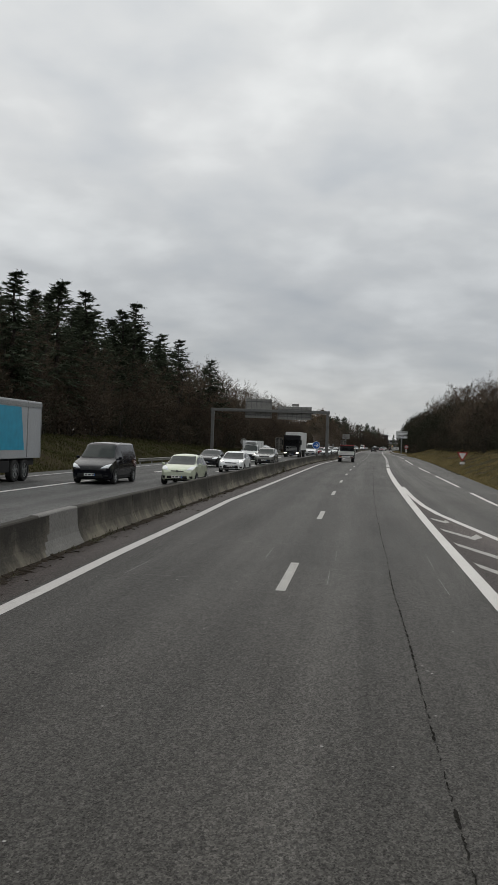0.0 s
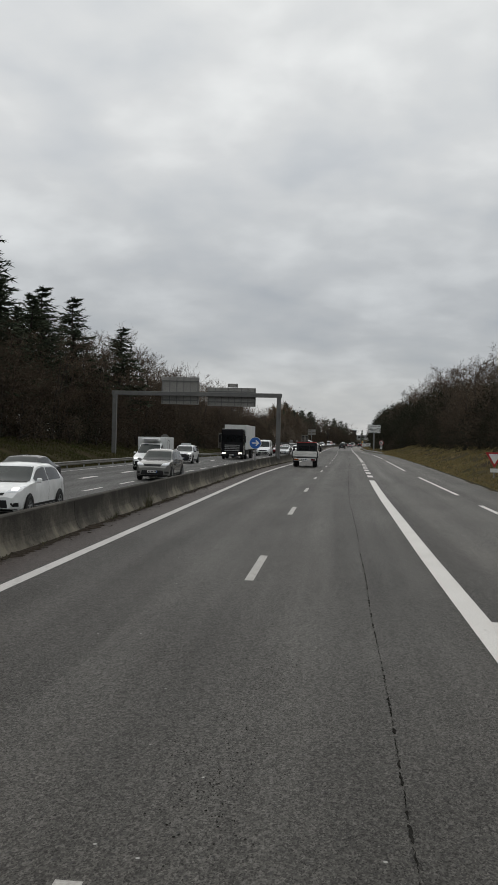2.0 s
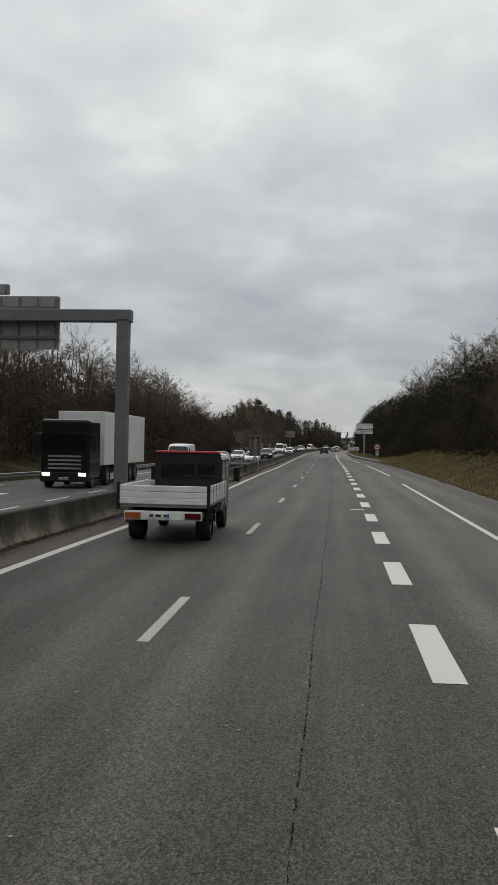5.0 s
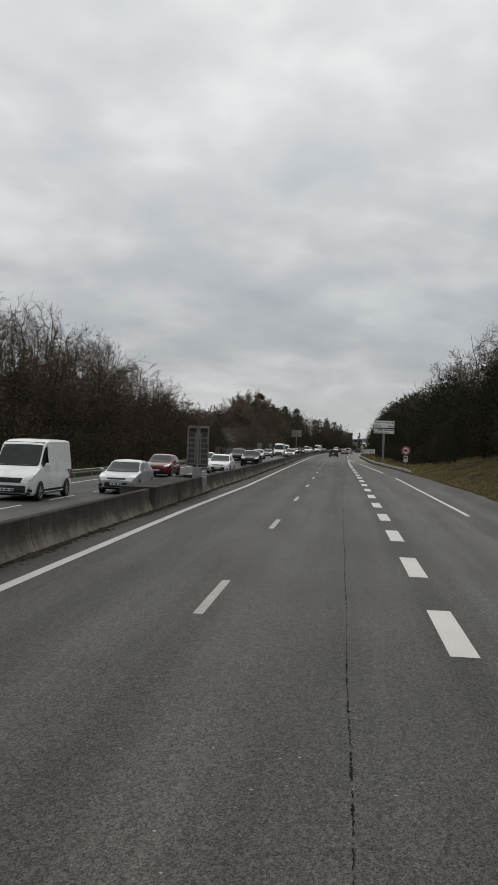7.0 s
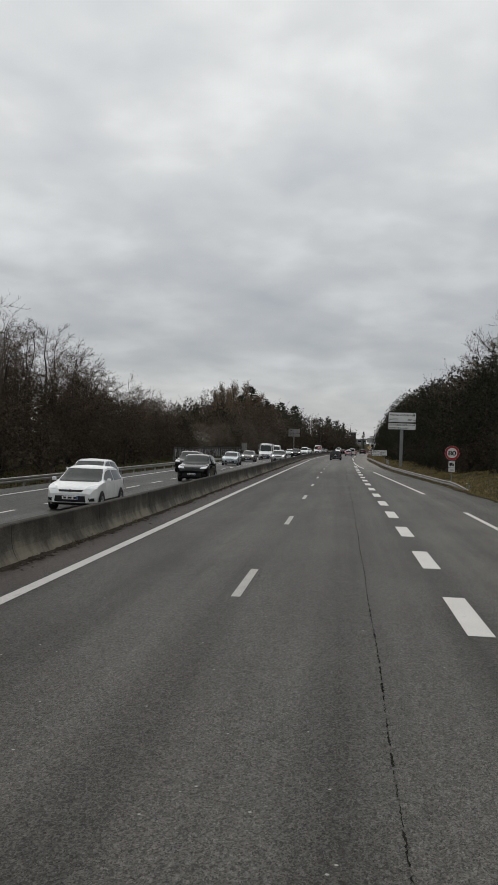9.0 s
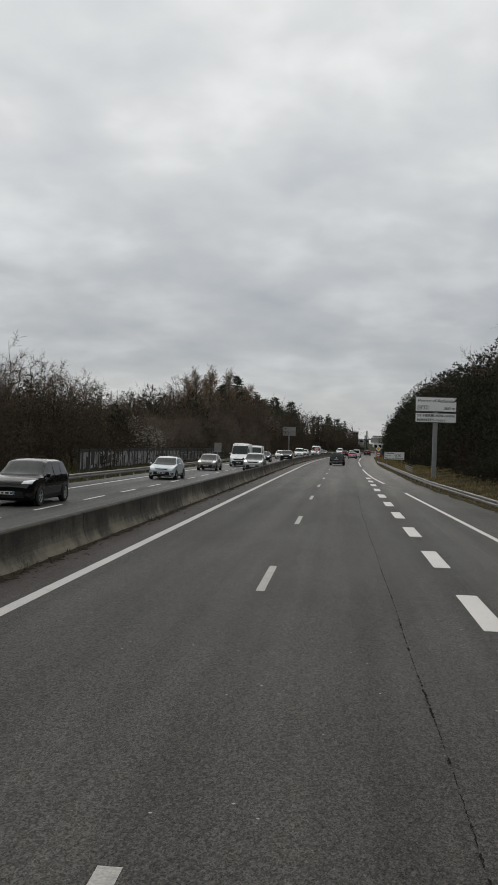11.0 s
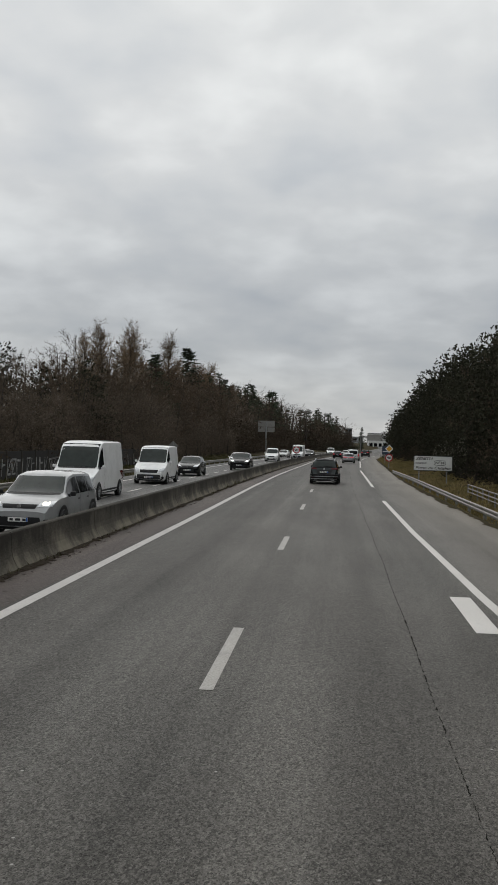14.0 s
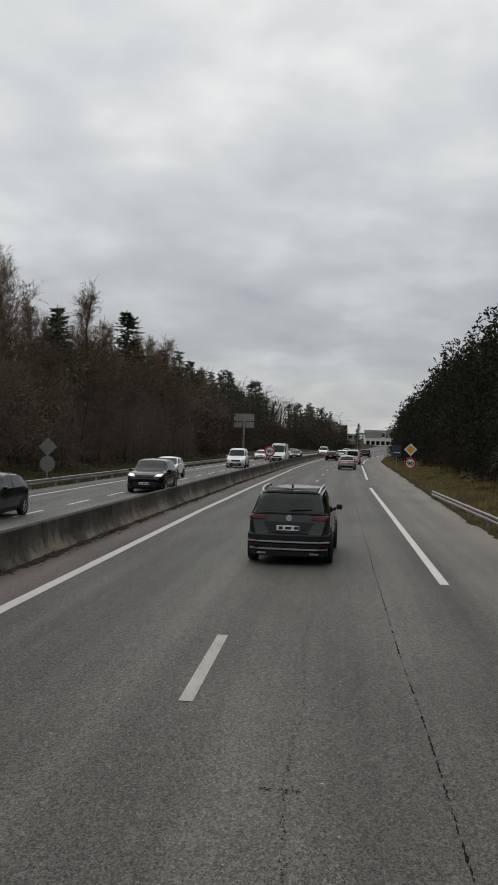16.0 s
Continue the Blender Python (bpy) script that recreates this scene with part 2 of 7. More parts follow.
def lime_streaks(m):
    """Pale lime runs low on the face of the barrier, and dark lichen along its top."""
    t = m.node_tree
    b = t.nodes["Principled BSDF"]
    src = b.inputs["Base Color"].links[0].from_socket
    co = t.nodes.new("ShaderNodeTexCoord")
    mp = t.nodes.new("ShaderNodeMapping")
    mp.inputs["Scale"].default_value = (1.0, 1.5, 0.42)
    t.links.new(co.outputs["Object"], mp.inputs[0])
    n = t.nodes.new("ShaderNodeTexNoise")
    n.inputs["Scale"].default_value, n.inputs["Detail"].default_value, n.inputs["Roughness"].default_value = 1.6, 8.0, 0.68
    t.links.new(mp.outputs[0], n.inputs["Vector"])
    sep = t.nodes.new("ShaderNodeSeparateXYZ")
    t.links.new(co.outputs["Object"], sep.inputs[0])
    add = t.nodes.new("ShaderNodeMath")
    add.operation = "MULTIPLY_ADD"
    add.inputs[1].default_value = -0.52
    t.links.new(sep.outputs[2], add.inputs[0])
    # broad patches decide how far the runs reach
    patch = t.nodes.new("ShaderNodeTexNoise")
    patch.inputs["Scale"].default_value, patch.inputs["Detail"].default_value, patch.inputs["Roughness"].default_value = 0.55, 5.0, 0.6
    t.links.new(co.outputs["Object"], patch.inputs["Vector"])
    mean = t.nodes.new("ShaderNodeMix")
    mean.inputs[0].default_value = 0.62
    t.links.new(n.outputs[0], mean.inputs[2])
    t.links.new(patch.outputs[0], mean.inputs[3])
    wide = t.nodes.new("ShaderNodeMath")
    wide.operation = "MULTIPLY_ADD"
    wide.inputs[1].default_value, wide.inputs[2].default_value = 1.45, -0.225
    t.links.new(mean.outputs[0], wide.inputs[0])
    t.links.new(wide.outputs[0], add.inputs[2])
    out = src
    for lo, hi, w, c in ((0.34, 0.54, 0.80, (0.205, 0.185, 0.143)), (0.27, 0.13, 0.75, (0.026, 0.024, 0.020))):
        r = t.nodes.new("ShaderNodeMapRange")
        r.inputs[1].default_value, r.inputs[2].default_value, r.inputs[4].default_value = lo, hi, w
        t.links.new(add.outputs[0], r.inputs[0])
        mx = t.nodes.new("ShaderNodeMix")
        mx.data_type = "RGBA"
        t.links.new(r.outputs[0], mx.inputs[0])
        t.links.new(out, mx.inputs[6])
        mx.inputs[7].default_value = (*c, 1)
        out = mx.outputs[2]
    t.links.new(out, b.inputs["Base Color"])


lime_streaks(M["concrete"])
M["grit"] = material("dark_leaf_litter", (0.040, 0.031, 0.023), (0.020, 0.016, 0.012), rough=1.0, spec=0.1, scale=5, fine=40, bump=0.6, fine_amount=0.5)
M["scuff"] = material("pale_scuff", (0.15, 0.148, 0.14), (0.07, 0.068, 0.065), rough=0.75, scale=3, fine=30, spread=0.3)
M["litter"] = material("white_litter", (0.6, 0.6, 0.58), (0.4, 0.4, 0.38), rough=0.7)
M["concrete_new"] = material("pale_concrete", (0.18, 0.175, 0.163), (0.14, 0.135, 0.125), rough=0.9, scale=1.5, fine=24, bump=0.3)
M["galv"] = material("galvanised_steel", (0.27, 0.262, 0.24), (0.19, 0.184, 0.17), rough=0.5, metal=0.75, scale=1.5, fine=18, dirt=((0.16, 0.145, 0.12), 3.0, 0.5, 0.8, (1, 0.4, 1)))
M["galv_dull"] = material("dull_grey_steel", (0.27, 0.275, 0.275), (0.20, 0.205, 0.205), rough=0.6, metal=0.35, scale=1.2, fine=20)
M["sign_back"] = material("grey_sign_back", (0.265, 0.26, 0.245), (0.205, 0.20, 0.19), rough=0.55, metal=0.3, scale=1.0, fine=16)
M["gantry"] = material("weathered_dark_steel", (0.15, 0.15, 0.146), (0.10, 0.10, 0.097), rough=0.65, metal=0.2, scale=1.2, fine=20)
M["sign_white"] = material("white_sign_film", (0.72, 0.73, 0.72), (0.66, 0.67, 0.66), rough=0.4, scale=1.0, fine=20, fine_amount=0.06)
M["black"] = material("black_print", (0.012, 0.012, 0.013), rough=0.5, fine_amount=0.1)
M["red"] = material("red_sign_film", (0.42, 0.02, 0.028), rough=0.4, fine_amount=0.08)
M["blue"] = material("blue_sign_film", (0.015, 0.11, 0.42), rough=0.4, fine_amount=0.08)
M["yellow"] = material("yellow_sign_film", (0.75, 0.38, 0.02), rough=0.4, fine_amount=0.08)
M["earth"] = material("verge_ground", (0.052, 0.040, 0.021), (0.030, 0.029, 0.013), rough=1.0, spec=0.05, scale=0.5, fine=6, bump=0.6, fine_amount=0.4, dirt=((0.028, 0.020, 0.013), 0.35, 0.5, 0.68, (1, 1, 1)))
M["grass"] = material("winter_grass", (0.31, 0.235, 0.115), (0.13, 0.118, 0.045), rough=0.95, spec=0.08, scale=0.5, fine=9, island=0.4, through_light=0.2)
M["grass_green"] = material("green_verge_grass", (0.050, 0.062, 0.022), (0.066, 0.056, 0.027), rough=0.95, spec=0.05, scale=0.5, fine=9, island=0.4, through_light=0.2)
M["bark"] = material("dark_bark", (0.040, 0.032, 0.025), (0.022, 0.018, 0.015), rough=0.95, scale=2, fine=14, bump=0.6)
M["bark_pale"] = material("pale_grey_bark", (0.075, 0.062, 0.048), (0.040, 0.034, 0.027), rough=0.95, scale=2, fine=14, bump=0.5)
M["twig"] = material("brown_twigs", (0.115, 0.085, 0.060), (0.066, 0.050, 0.037), rough=0.95, spec=0.1, scale=0.4, fine=5, island=0.18)
M["twig_pale"] = material("pale_tan_twigs", (0.115, 0.088, 0.063), (0.072, 0.056, 0.042), rough=0.95, spec=0.1, scale=0.4, fine=5, island=0.18)
M["needles"] = material("fir_needles", (0.070, 0.083, 0.054), (0.040, 0.050, 0.034), rough=0.95, spec=0.1, scale=0.6, fine=5, island=0.45, through_light=0.15, each=0.2)
M["needles_russet"] = material("russet_needles", (0.180, 0.130, 0.085), (0.115, 0.088, 0.062), rough=0.95, spec=0.1, scale=0.6, fine=5, island=0.35, through_light=0.3, each=0.2)
M["leaf_dark"] = material("dark_evergreen_leaves", (0.042, 0.042, 0.028), (0.023, 0.024, 0.017), rough=0.95, spec=0.05, scale=0.7, fine=6, island=0.5, through_light=0.12, each=0.2)
M["leaf_brown"] = material("brown_scrub_leaves", (0.082, 0.064, 0.047), (0.048, 0.039, 0.030), rough=0.95, spec=0.05, scale=0.5, fine=6, island=0.35, through_light=0.15, each=0.2)
M["leaf_tan"] = material("tan_scrub_leaves", (0.160, 0.131, 0.102), (0.096, 0.080, 0.065), rough=0.95, spec=0.05, scale=0.5, fine=6, island=0.35, through_light=0.3, each=0.2)
M["blossom"] = material("white_blossom", (0.55, 0.52, 0.46), (0.35, 0.33, 0.28), rough=0.8, island=0.3, through_light=0.2)
M["weed"] = material("dry_weeds", (0.10, 0.085, 0.05), (0.045, 0.05, 0.022), rough=0.95, island=0.4)
M["glass"] = material("car_glass", (0.006, 0.007, 0.008), (0.010, 0.011, 0.012), rough=0.05, fine_amount=0.1, spec=0.32)
M["windscreen"] = material("windscreen_glass", (0.008, 0.013, 0.012), (0.018, 0.026, 0.023), rough=0.04, fine_amount=0.1, spec=0.26, coat=0.0)
M["rubber"] = material("tyre_rubber", (0.016, 0.016, 0.016), rough=0.85, fine_amount=0.2)
M["plastic"] = material("black_plastic", (0.013, 0.013, 0.014), rough=0.6, spec=0.25, fine_amount=0.15)
M["bumper_grey"] = material("grey_bumper_plastic", (0.035, 0.036, 0.037), (0.026, 0.027, 0.028), rough=0.6, spec=0.25, fine_amount=0.1)
M["alloy"] = material("alloy_rim", (0.42, 0.43, 0.44), (0.30, 0.31, 0.32), rough=0.4, metal=0.35)
M["chrome"] = material("chrome_trim", (0.6, 0.61, 0.62), rough=0.15, metal=1.0)
M["lens_white"] = material("clear_lamp_lens", (0.62, 0.64, 0.66), (0.45, 0.47, 0.5), rough=0.12, scale=12, coat=0.6)
M["lens_red"] = material("red_lamp_lens", (0.095, 0.004, 0.008), (0.035, 0.002, 0.003), rough=0.12, scale=9, spec=0.3)
M["lens_orange"] = material("orange_lamp_lens", (0.35, 0.08, 0.01), rough=0.2, coat=0.5)
M["plate"] = material("white_plate", (0.72, 0.72, 0.70), rough=0.4, fine_amount=0.05)

M["fence_dark"] = material("dark_fence_concrete", (0.016, 0.014, 0.013), (0.008, 0.0075, 0.007), rough=0.9, scale=1.2, fine=16, each=0.3)
M["stroke"] = material("pale_spray_paint", (0.27, 0.27, 0.262), (0.10, 0.10, 0.098), rough=0.7, scale=2.5, fine=12, spread=0.3)
M["wall_dark"] = material("dark_render", (0.08, 0.085, 0.09), rough=0.9, scale=0.3, fine=3)
M["wall_pale"] = material("pale_cladding", (0.55, 0.55, 0.54), (0.45, 0.45, 0.44), rough=0.7, scale=0.3, fine=3)
M["wall_grey"] = material("grey_cladding", (0.30, 0.31, 0.32), rough=0.7, scale=0.3, fine=3)


def paint_material(name, c, metal=0.3, rough=0.10):
    m = material(name, c, tuple(x * 0.86 for x in c), rough=rough + 0.12, metal=metal * 0.6, scale=1.2, fine=9, fine_amount=0.05, coat=0.38, spec=0.12, dirt=(tuple(0.75 * x + 0.005 for x in c), 2.2, 0.55, 0.85, (1, 1, 1)))
    m.node_tree.nodes["Principled BSDF"].inputs["Coat Roughness"].default_value = 0.03
    return m


def lit(name, colour, strength):
    m = bpy.data.materials.new(name)
    m.use_nodes = True
    b = m.node_tree.nodes["Principled BSDF"]
    b.inputs["Base Color"].default_value = (*colour, 1)
    b.inputs["Emission Color"].default_value = (*colour, 1)
    b.inputs["Emission Strength"].default_value = strength
    return m


M["lamp_on"] = lit("lit_headlamp", (1.0, 0.93, 0.8), 2.5)
M["tail_on"] = lit("lit_tail_lamp", (0.50, 0.004, 0.02), 0.32)


# ---- mesh helpers ----
def part(name, bm, mat, parent=None, label="", smooth=False):
    me = bpy.data.meshes.new(name)
    bm.normal_update()
    bm.to_mesh(me)
    bm.free()
    me.materials.append(mat)
    if smooth:
        me.polygons.foreach_set("use_smooth", [True] * len(me.polygons))
        me.set_sharp_from_angle(angle=radians(32))
    ob = new(name, me)
    ob.parent = parent
    return tagged(ob, label)


def raw(name, verts, faces, mat, parent=None, label="", uv=None):
    me = bpy.data.meshes.new(name)
    me.from_pydata([tuple(v) for v in verts], [], faces)
    if uv is not None:
        layer = me.uv_layers.new(name="UVMap")
        loops = np.empty(len(me.loops), dtype=np.int32)
        me.loops.foreach_get("vertex_index", loops)
        layer.data.foreach_set("uv", np.asarray(uv, dtype=np.float32)[loops].ravel())
    me.materials.append(mat)
    me.update()
    ob = new(name, me)
    ob.parent = parent
    return tagged(ob, label)


def thing(name, m=None, label="", category="", group="", kind=""):
    ob = new(name)
    if m is not None:
        ob.matrix_basis = m
    return tagged(ob, label, category, group, kind)


def box(bm, x0, x1, y0, y1, z0, z1, bevel=0.0, m=None):
    vs = [bm.verts.new((x, y, z)) for z in (z0, z1) for y in (y0, y1) for x in (x0, x1)]
    fs = [bm.faces.new([vs[i] for i in f]) for f in ((0, 2, 3, 1), (4, 5, 7, 6), (0, 1, 5, 4), (2, 6, 7, 3), (0, 4, 6, 2), (1, 3, 7, 5))]
    if m is not None:
        bmesh.ops.transform(bm, matrix=m, verts=vs)
    if bevel:
        bmesh.ops.bevel(bm, geom=list({e for f in fs for e in f.edges}), offset=bevel, segments=2, profile=0.5, affect="EDGES")
    return bm


def rod(bm, p0, p1, r0, r1=None, n=10, caps=True):
    p0, p1 = Vector(p0), Vector(p1)
    r1 = r0 if r1 is None else r1
    q = (p1 - p0).to_track_quat("Z", "Y")
    rings = []
    for p, r in ((p0, r0), (p1, r1)):
        rings.append([bm.verts.new(p + q @ Vector((r * math.cos(2 * math.pi * i / n), r * math.sin(2 * math.pi * i / n), 0))) for i in range(n)])
    for i in range(n):
        bm.faces.new((rings[0][i], rings[0][(i + 1) % n], rings[1][(i + 1) % n], rings[1][i]))
    if caps:
        bm.faces.new(rings[0][::-1])
        bm.faces.new(rings[1])
    return bm


def slab(bm, pts, y0, y1):
    """A plate: outline in x, z, thick from y0 to y1."""
    a = [bm.verts.new((x, y0, z)) for x, z in pts]
    b = [bm.verts.new((x, y1, z)) for x, z in pts]
    bm.faces.new(a)
    bm.faces.new(b[::-1])
    for i in range(len(pts)):
        j = (i + 1) % len(pts)
        bm.faces.new((a[j], a[i], b[i], b[j]))
    return bm


def disc_pts(cx, cz, r, n=32):
    return [(cx + r * math.cos(2 * math.pi * i / n), cz + r * math.sin(2 * math.pi * i / n)) for i in range(n)]


def round_rect(x0, x1, z0, z1, r, n=5):
    pts = []
    for cx, cz, a0 in ((x1 - r, z1 - r, 0), (x0 + r, z1 - r, 90), (x0 + r, z0 + r, 180), (x1 - r, z0 + r, 270)):
        for i in range(n + 1):
            a = radians(a0 + 90 * i / n)
            pts.append((cx + r * math.cos(a), cz + r * math.sin(a)))
    return pts


def words(text, x, z, size, y, mat, parent, name="lettering", width=None, shear=0.0, bold=0.0, align="LEFT"):
    """Raised lettering that faces -y."""
    cu_ = bpy.data.curves.new(name, "FONT")
    cu_.body, cu_.size, cu_.extrude, cu_.shear, cu_.align_x = text, size, 0.002, shear, align
    tmp = new("tmp_text", cu_)
    deps = bpy.context.evaluated_depsgraph_get()
    me = bpy.data.meshes.new_from_object(tmp.evaluated_get(deps))
    bpy.data.objects.remove(tmp)
    me.name = name
    me.materials.clear()
    me.materials.append(mat)
    xs = [v.co.x for v in me.vertices]
    k = width / (max(xs) - min(xs)) if width else 1.0
    for v in me.vertices:
        v.co = (x + v.co.x * k, y - v.co.z, z + v.co.y)
    if bold:
        bm = bmesh.new()
        bm.from_mesh(me)
        geo = list(bm.verts) + list(bm.edges) + list(bm.faces)
        for q in (-1, 1):
            dup = bmesh.ops.duplicate(bm, geom=geo)["geom"]
            for el in dup:
                if isinstance(el, bmesh.types.BMVert):
                    el.co.x += q * bold * 1.3
        bm.to_mesh(me)
        bm.free()
    ob = new(name, me)
    ob.parent = parent
    return ob


# ---- plan: the lane line's course, and what runs along it ----
_ys = np.arange(-200.0, 1500.0, 2.0)
_xs = np.interp(_ys, [-200, -60, -25, 0, 26, 50, 72, 100, 115, 130, 165, 192, 205, 234, 275, 300, 320, 341, 353, 372, 397, 432, 466, 520, 600, 800, 1500],
                [3.0, 0.5, -0.62, -1.10, -1.62, -1.86, -1.96, -1.80, -1.55, -1.52, -1.38, -1.39, -1.47, -1.52, -1.38, -1.32, -1.12, -0.78, -0.48, 0.05, 0.95, 2.75, 5.4, 10.5, 20.0, 48, 150])
_k = np.exp(-0.5 * (np.arange(-12, 13) / 5.0) ** 2)
_xs = np.convolve(np.pad(_xs, 12, mode="edge"), _k / _k.sum(), mode="valid")


def lane(y):
    """x of the line between the two lanes, at y."""
    return float(np.interp(y, _ys, _xs))


def rise(y):
    """Height of the roadway: level, then climbing in the distance."""
    s = max(0.0, y - 600.0)
    return min(4.5, 0.00010 * s * s if s < 120 else 1.44 + 0.024 * (s - 120))


def edge_right(y):
    """x of the paved edge beside the verge."""
    return float(np.interp(y, [-200, -40, 0, 34, 70, 110, 160, 185, 205, 222, 245, 265, 290, 313, 325, 336, 361, 411, 427, 466, 600, 1500],
                           [9.5, 7.6, 7.0, 7.0, 7.5, 8.2, 8.5, 8.2, 7.4, 6.7, 5.5, 5.3, 5.25, 5.25, 5.42, 5.8, 6.65, 8.1, 8.75, 11.5, 27, 157]))


def edge_left(y):
    """x of the far paved edge of the opposite carriageway."""
    return lane(y) - float(np.interp(y, [-200, 60, 118, 150, 400, 1500], [17.4, 17.4, 17.0, 13.6, 13.4, 13.4]))


def strip(name, xa, xb, y0, y1, z, mat, parent=None, label="", step=4.0):
    """A sheet between two courses."""
    n = max(1, int(math.ceil((y1 - y0) / step)))
    vs, uv, fs = [], [], []
    for i in range(n + 1):
        y = y0 + (y1 - y0) * i / n
        for f in (xa, xb):
            x = f(y) if callable(f) else f
            vs.append((x, y, rise(y) + z))
            uv.append((x - lane(y), y))
        if i:
            k = 2 * i
            fs.append((k - 2, k - 1, k + 1, k))
    return raw(name, vs, fs, mat, parent, label, uv)


def off(d):
    return lambda y: lane(y) + d


def course(ys, xs, d_end):
    """A course through given points, then at a fixed distance from the lane line."""
    return lambda y: float(np.interp(y, ys, xs)) if y < ys[-1] else lane(y) + d_end


left_line = course([-80, -20, -5.6, 0, 5.3, 10, 15.6, 43, 51, 64, 73, 82, 95, 110, 118.5, 127, 135, 145, 155, 164, 177, 195, 232, 260, 278, 300, 320, 339, 372],
                   [-1.5, -3.75, -4.22, -4.46, -4.61, -4.77, -5.0, -5.33, -5.42, -5.58, -5.68, -5.70, -5.50, -5.06, -4.87, -4.85, -4.88, -4.90, -4.80, -4.69, -4.74, -4.84, -4.89, -4.90, -4.84, -4.85, -4.66, -4.25, -3.35], -3.5)
barrier_foot = course([-80, -20, -3.6, -0.7, 3.4, 9, 21, 47, 56, 66, 74, 89, 105, 115, 121, 124, 130, 145, 158, 168, 175, 183, 200, 233, 249, 280, 297, 304, 310, 320, 345, 372],
                      [-2.3, -4.5, -5.2, -5.4, -5.6, -5.78, -6.06, -6.55, -6.67, -6.78, -6.88, -6.88, -6.4, -5.98, -5.80, -5.74, -5.75, -5.84, -5.86, -5.83, -5.78, -5.82, -5.94, -6.04, -6.12, -6.18, -6.16, -6.12, -6.02, -5.90, -5.42, -4.6], -4.65)
joint_x = course([-40, -11, -8, -3, 9, 20, 28, 47, 55, 66, 88, 119, 133, 157, 165, 195, 224, 234, 268, 292, 302, 316, 372],
                 [1.6, 0.86, 0.79, 0.65, 0.43, 0.28, 0.23, 0.15, 0.05, 0.07, 0.2, 0.55, 0.60, 0.67, 0.71, 0.78, 0.69, 0.77, 1.0, 1.06, 1.1, 1.28, 2.0], 2.1)


# ground: one sheet to the horizon
def ground_z(x, y):
    r, l = edge_right(y), edge_left(y)
    base = rise(y)
    if x > r:
        d = x - r
        up_ = float(np.interp(y, [0, 200, 235, 330, 370, 600], [2.0, 2.1, 0.7, 0.5, 1.0, 1.0]))
        return base - 0.06 - float(np.interp(y, [200, 240, 340, 400], [0, 0.28, 0.28, 0.1])) * min(1, d / 0.7) + up_ * min(1.0, max(0.0, d - 0.5) / 6.0) + (0.30 * noise.noise((x * 0.3, y * 0.3, 0)) + 0.14 * noise.noise((x * 0.9, y * 0.9, 4))) * min(1, d / 2.5)
    if x < l:
        d = l - x
        up_ = float(np.interp(y, [0, 80, 130, 180, 600], [2.5, 2.3, 1.6, 0.9, 0.9]))
        return base - 0.06 - 0.2 * min(1, d / 0.7) + up_ * min(1.0, max(0.0, d - 0.8) / 7.0) + 0.25 * noise.noise((x * 0.3, y * 0.3, 0)) * min(1, d / 3)
    return base - 0.12


def build_ground():
    cols = [-3000, -900, -300, -120, -60, -45] + [("l", d) for d in (-20, -14, -10, -8, -6, -4.5, -3, -2, -1.2, -0.6, -0.05)] + \
           [("l", 2.0), ("m", 0.0), ("r", -2.0)] + [("r", d) for d in (0.05, 0.6, 1.2, 2, 3, 4, 5, 6.5, 8, 11, 16)] + [60, 90, 160, 400, 1000, 3000]
    rows = [-2500, -800, -300, -150] + list(np.arange(-100, 520, 3.0)) + list(np.arange(520, 900, 20.0)) + [1000, 1300, 1800, 2600, 4200]
    vs, fs = [], []
    for y in rows:
        yy = min(max(y, -200), 1400)
        l, r = edge_left(yy), edge_right(yy)
        for c in cols:
            x = c if not isinstance(c, tuple) else {"l": l, "r": r, "m": 0.5 * (l + r)}[c[0]] + c[1]
            if not isinstance(c, tuple):
                x += 0.5 * (l + r) if abs(c) > 50 else 0
            vs.append((x, y, ground_z(x, yy)))
    n = len(cols)
    for j in range(len(rows) - 1):
        for i in range(n - 1):
            fs.append((j * n + i, j * n + i + 1, (j + 1) * n + i + 1, (j + 1) * n + i))
    ob = raw("ground", vs, fs, M["earth"])
    return tagged(ob, "brown and green winter verge ground beside the road", "ground", kind="structure")


build_ground()

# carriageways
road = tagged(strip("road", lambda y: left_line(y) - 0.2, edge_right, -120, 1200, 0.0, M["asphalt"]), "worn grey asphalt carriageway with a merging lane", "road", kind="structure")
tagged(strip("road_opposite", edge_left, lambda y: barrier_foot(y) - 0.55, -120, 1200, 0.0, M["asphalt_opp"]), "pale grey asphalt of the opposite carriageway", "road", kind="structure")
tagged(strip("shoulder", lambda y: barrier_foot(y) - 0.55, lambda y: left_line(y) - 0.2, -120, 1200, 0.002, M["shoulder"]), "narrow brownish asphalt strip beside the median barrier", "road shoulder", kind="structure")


def marking(name, xa, xb, y0, y1, mat="paint", z=0.006):
    return strip(name, xa, xb, y0, y1, z, M[mat], road)


# lines of our carriageway
marking("edge_line", lambda y: left_line(y) - 0.11, lambda y: left_line(y) + 0.11, -80, 600, "paint_edge")
k = 0
for i in range(-4, 45):
    yf = 129.74 - 13 * 10 + 13 * i - (0.4 if i == 5 else 0.58 if i == 21 else -0.4 if i == 0 else -0.25 if i == 1 else 0.0)
    marking("lane_dash", off(-0.066), off(0.084), yf - 3.15, yf, "paint_worn")


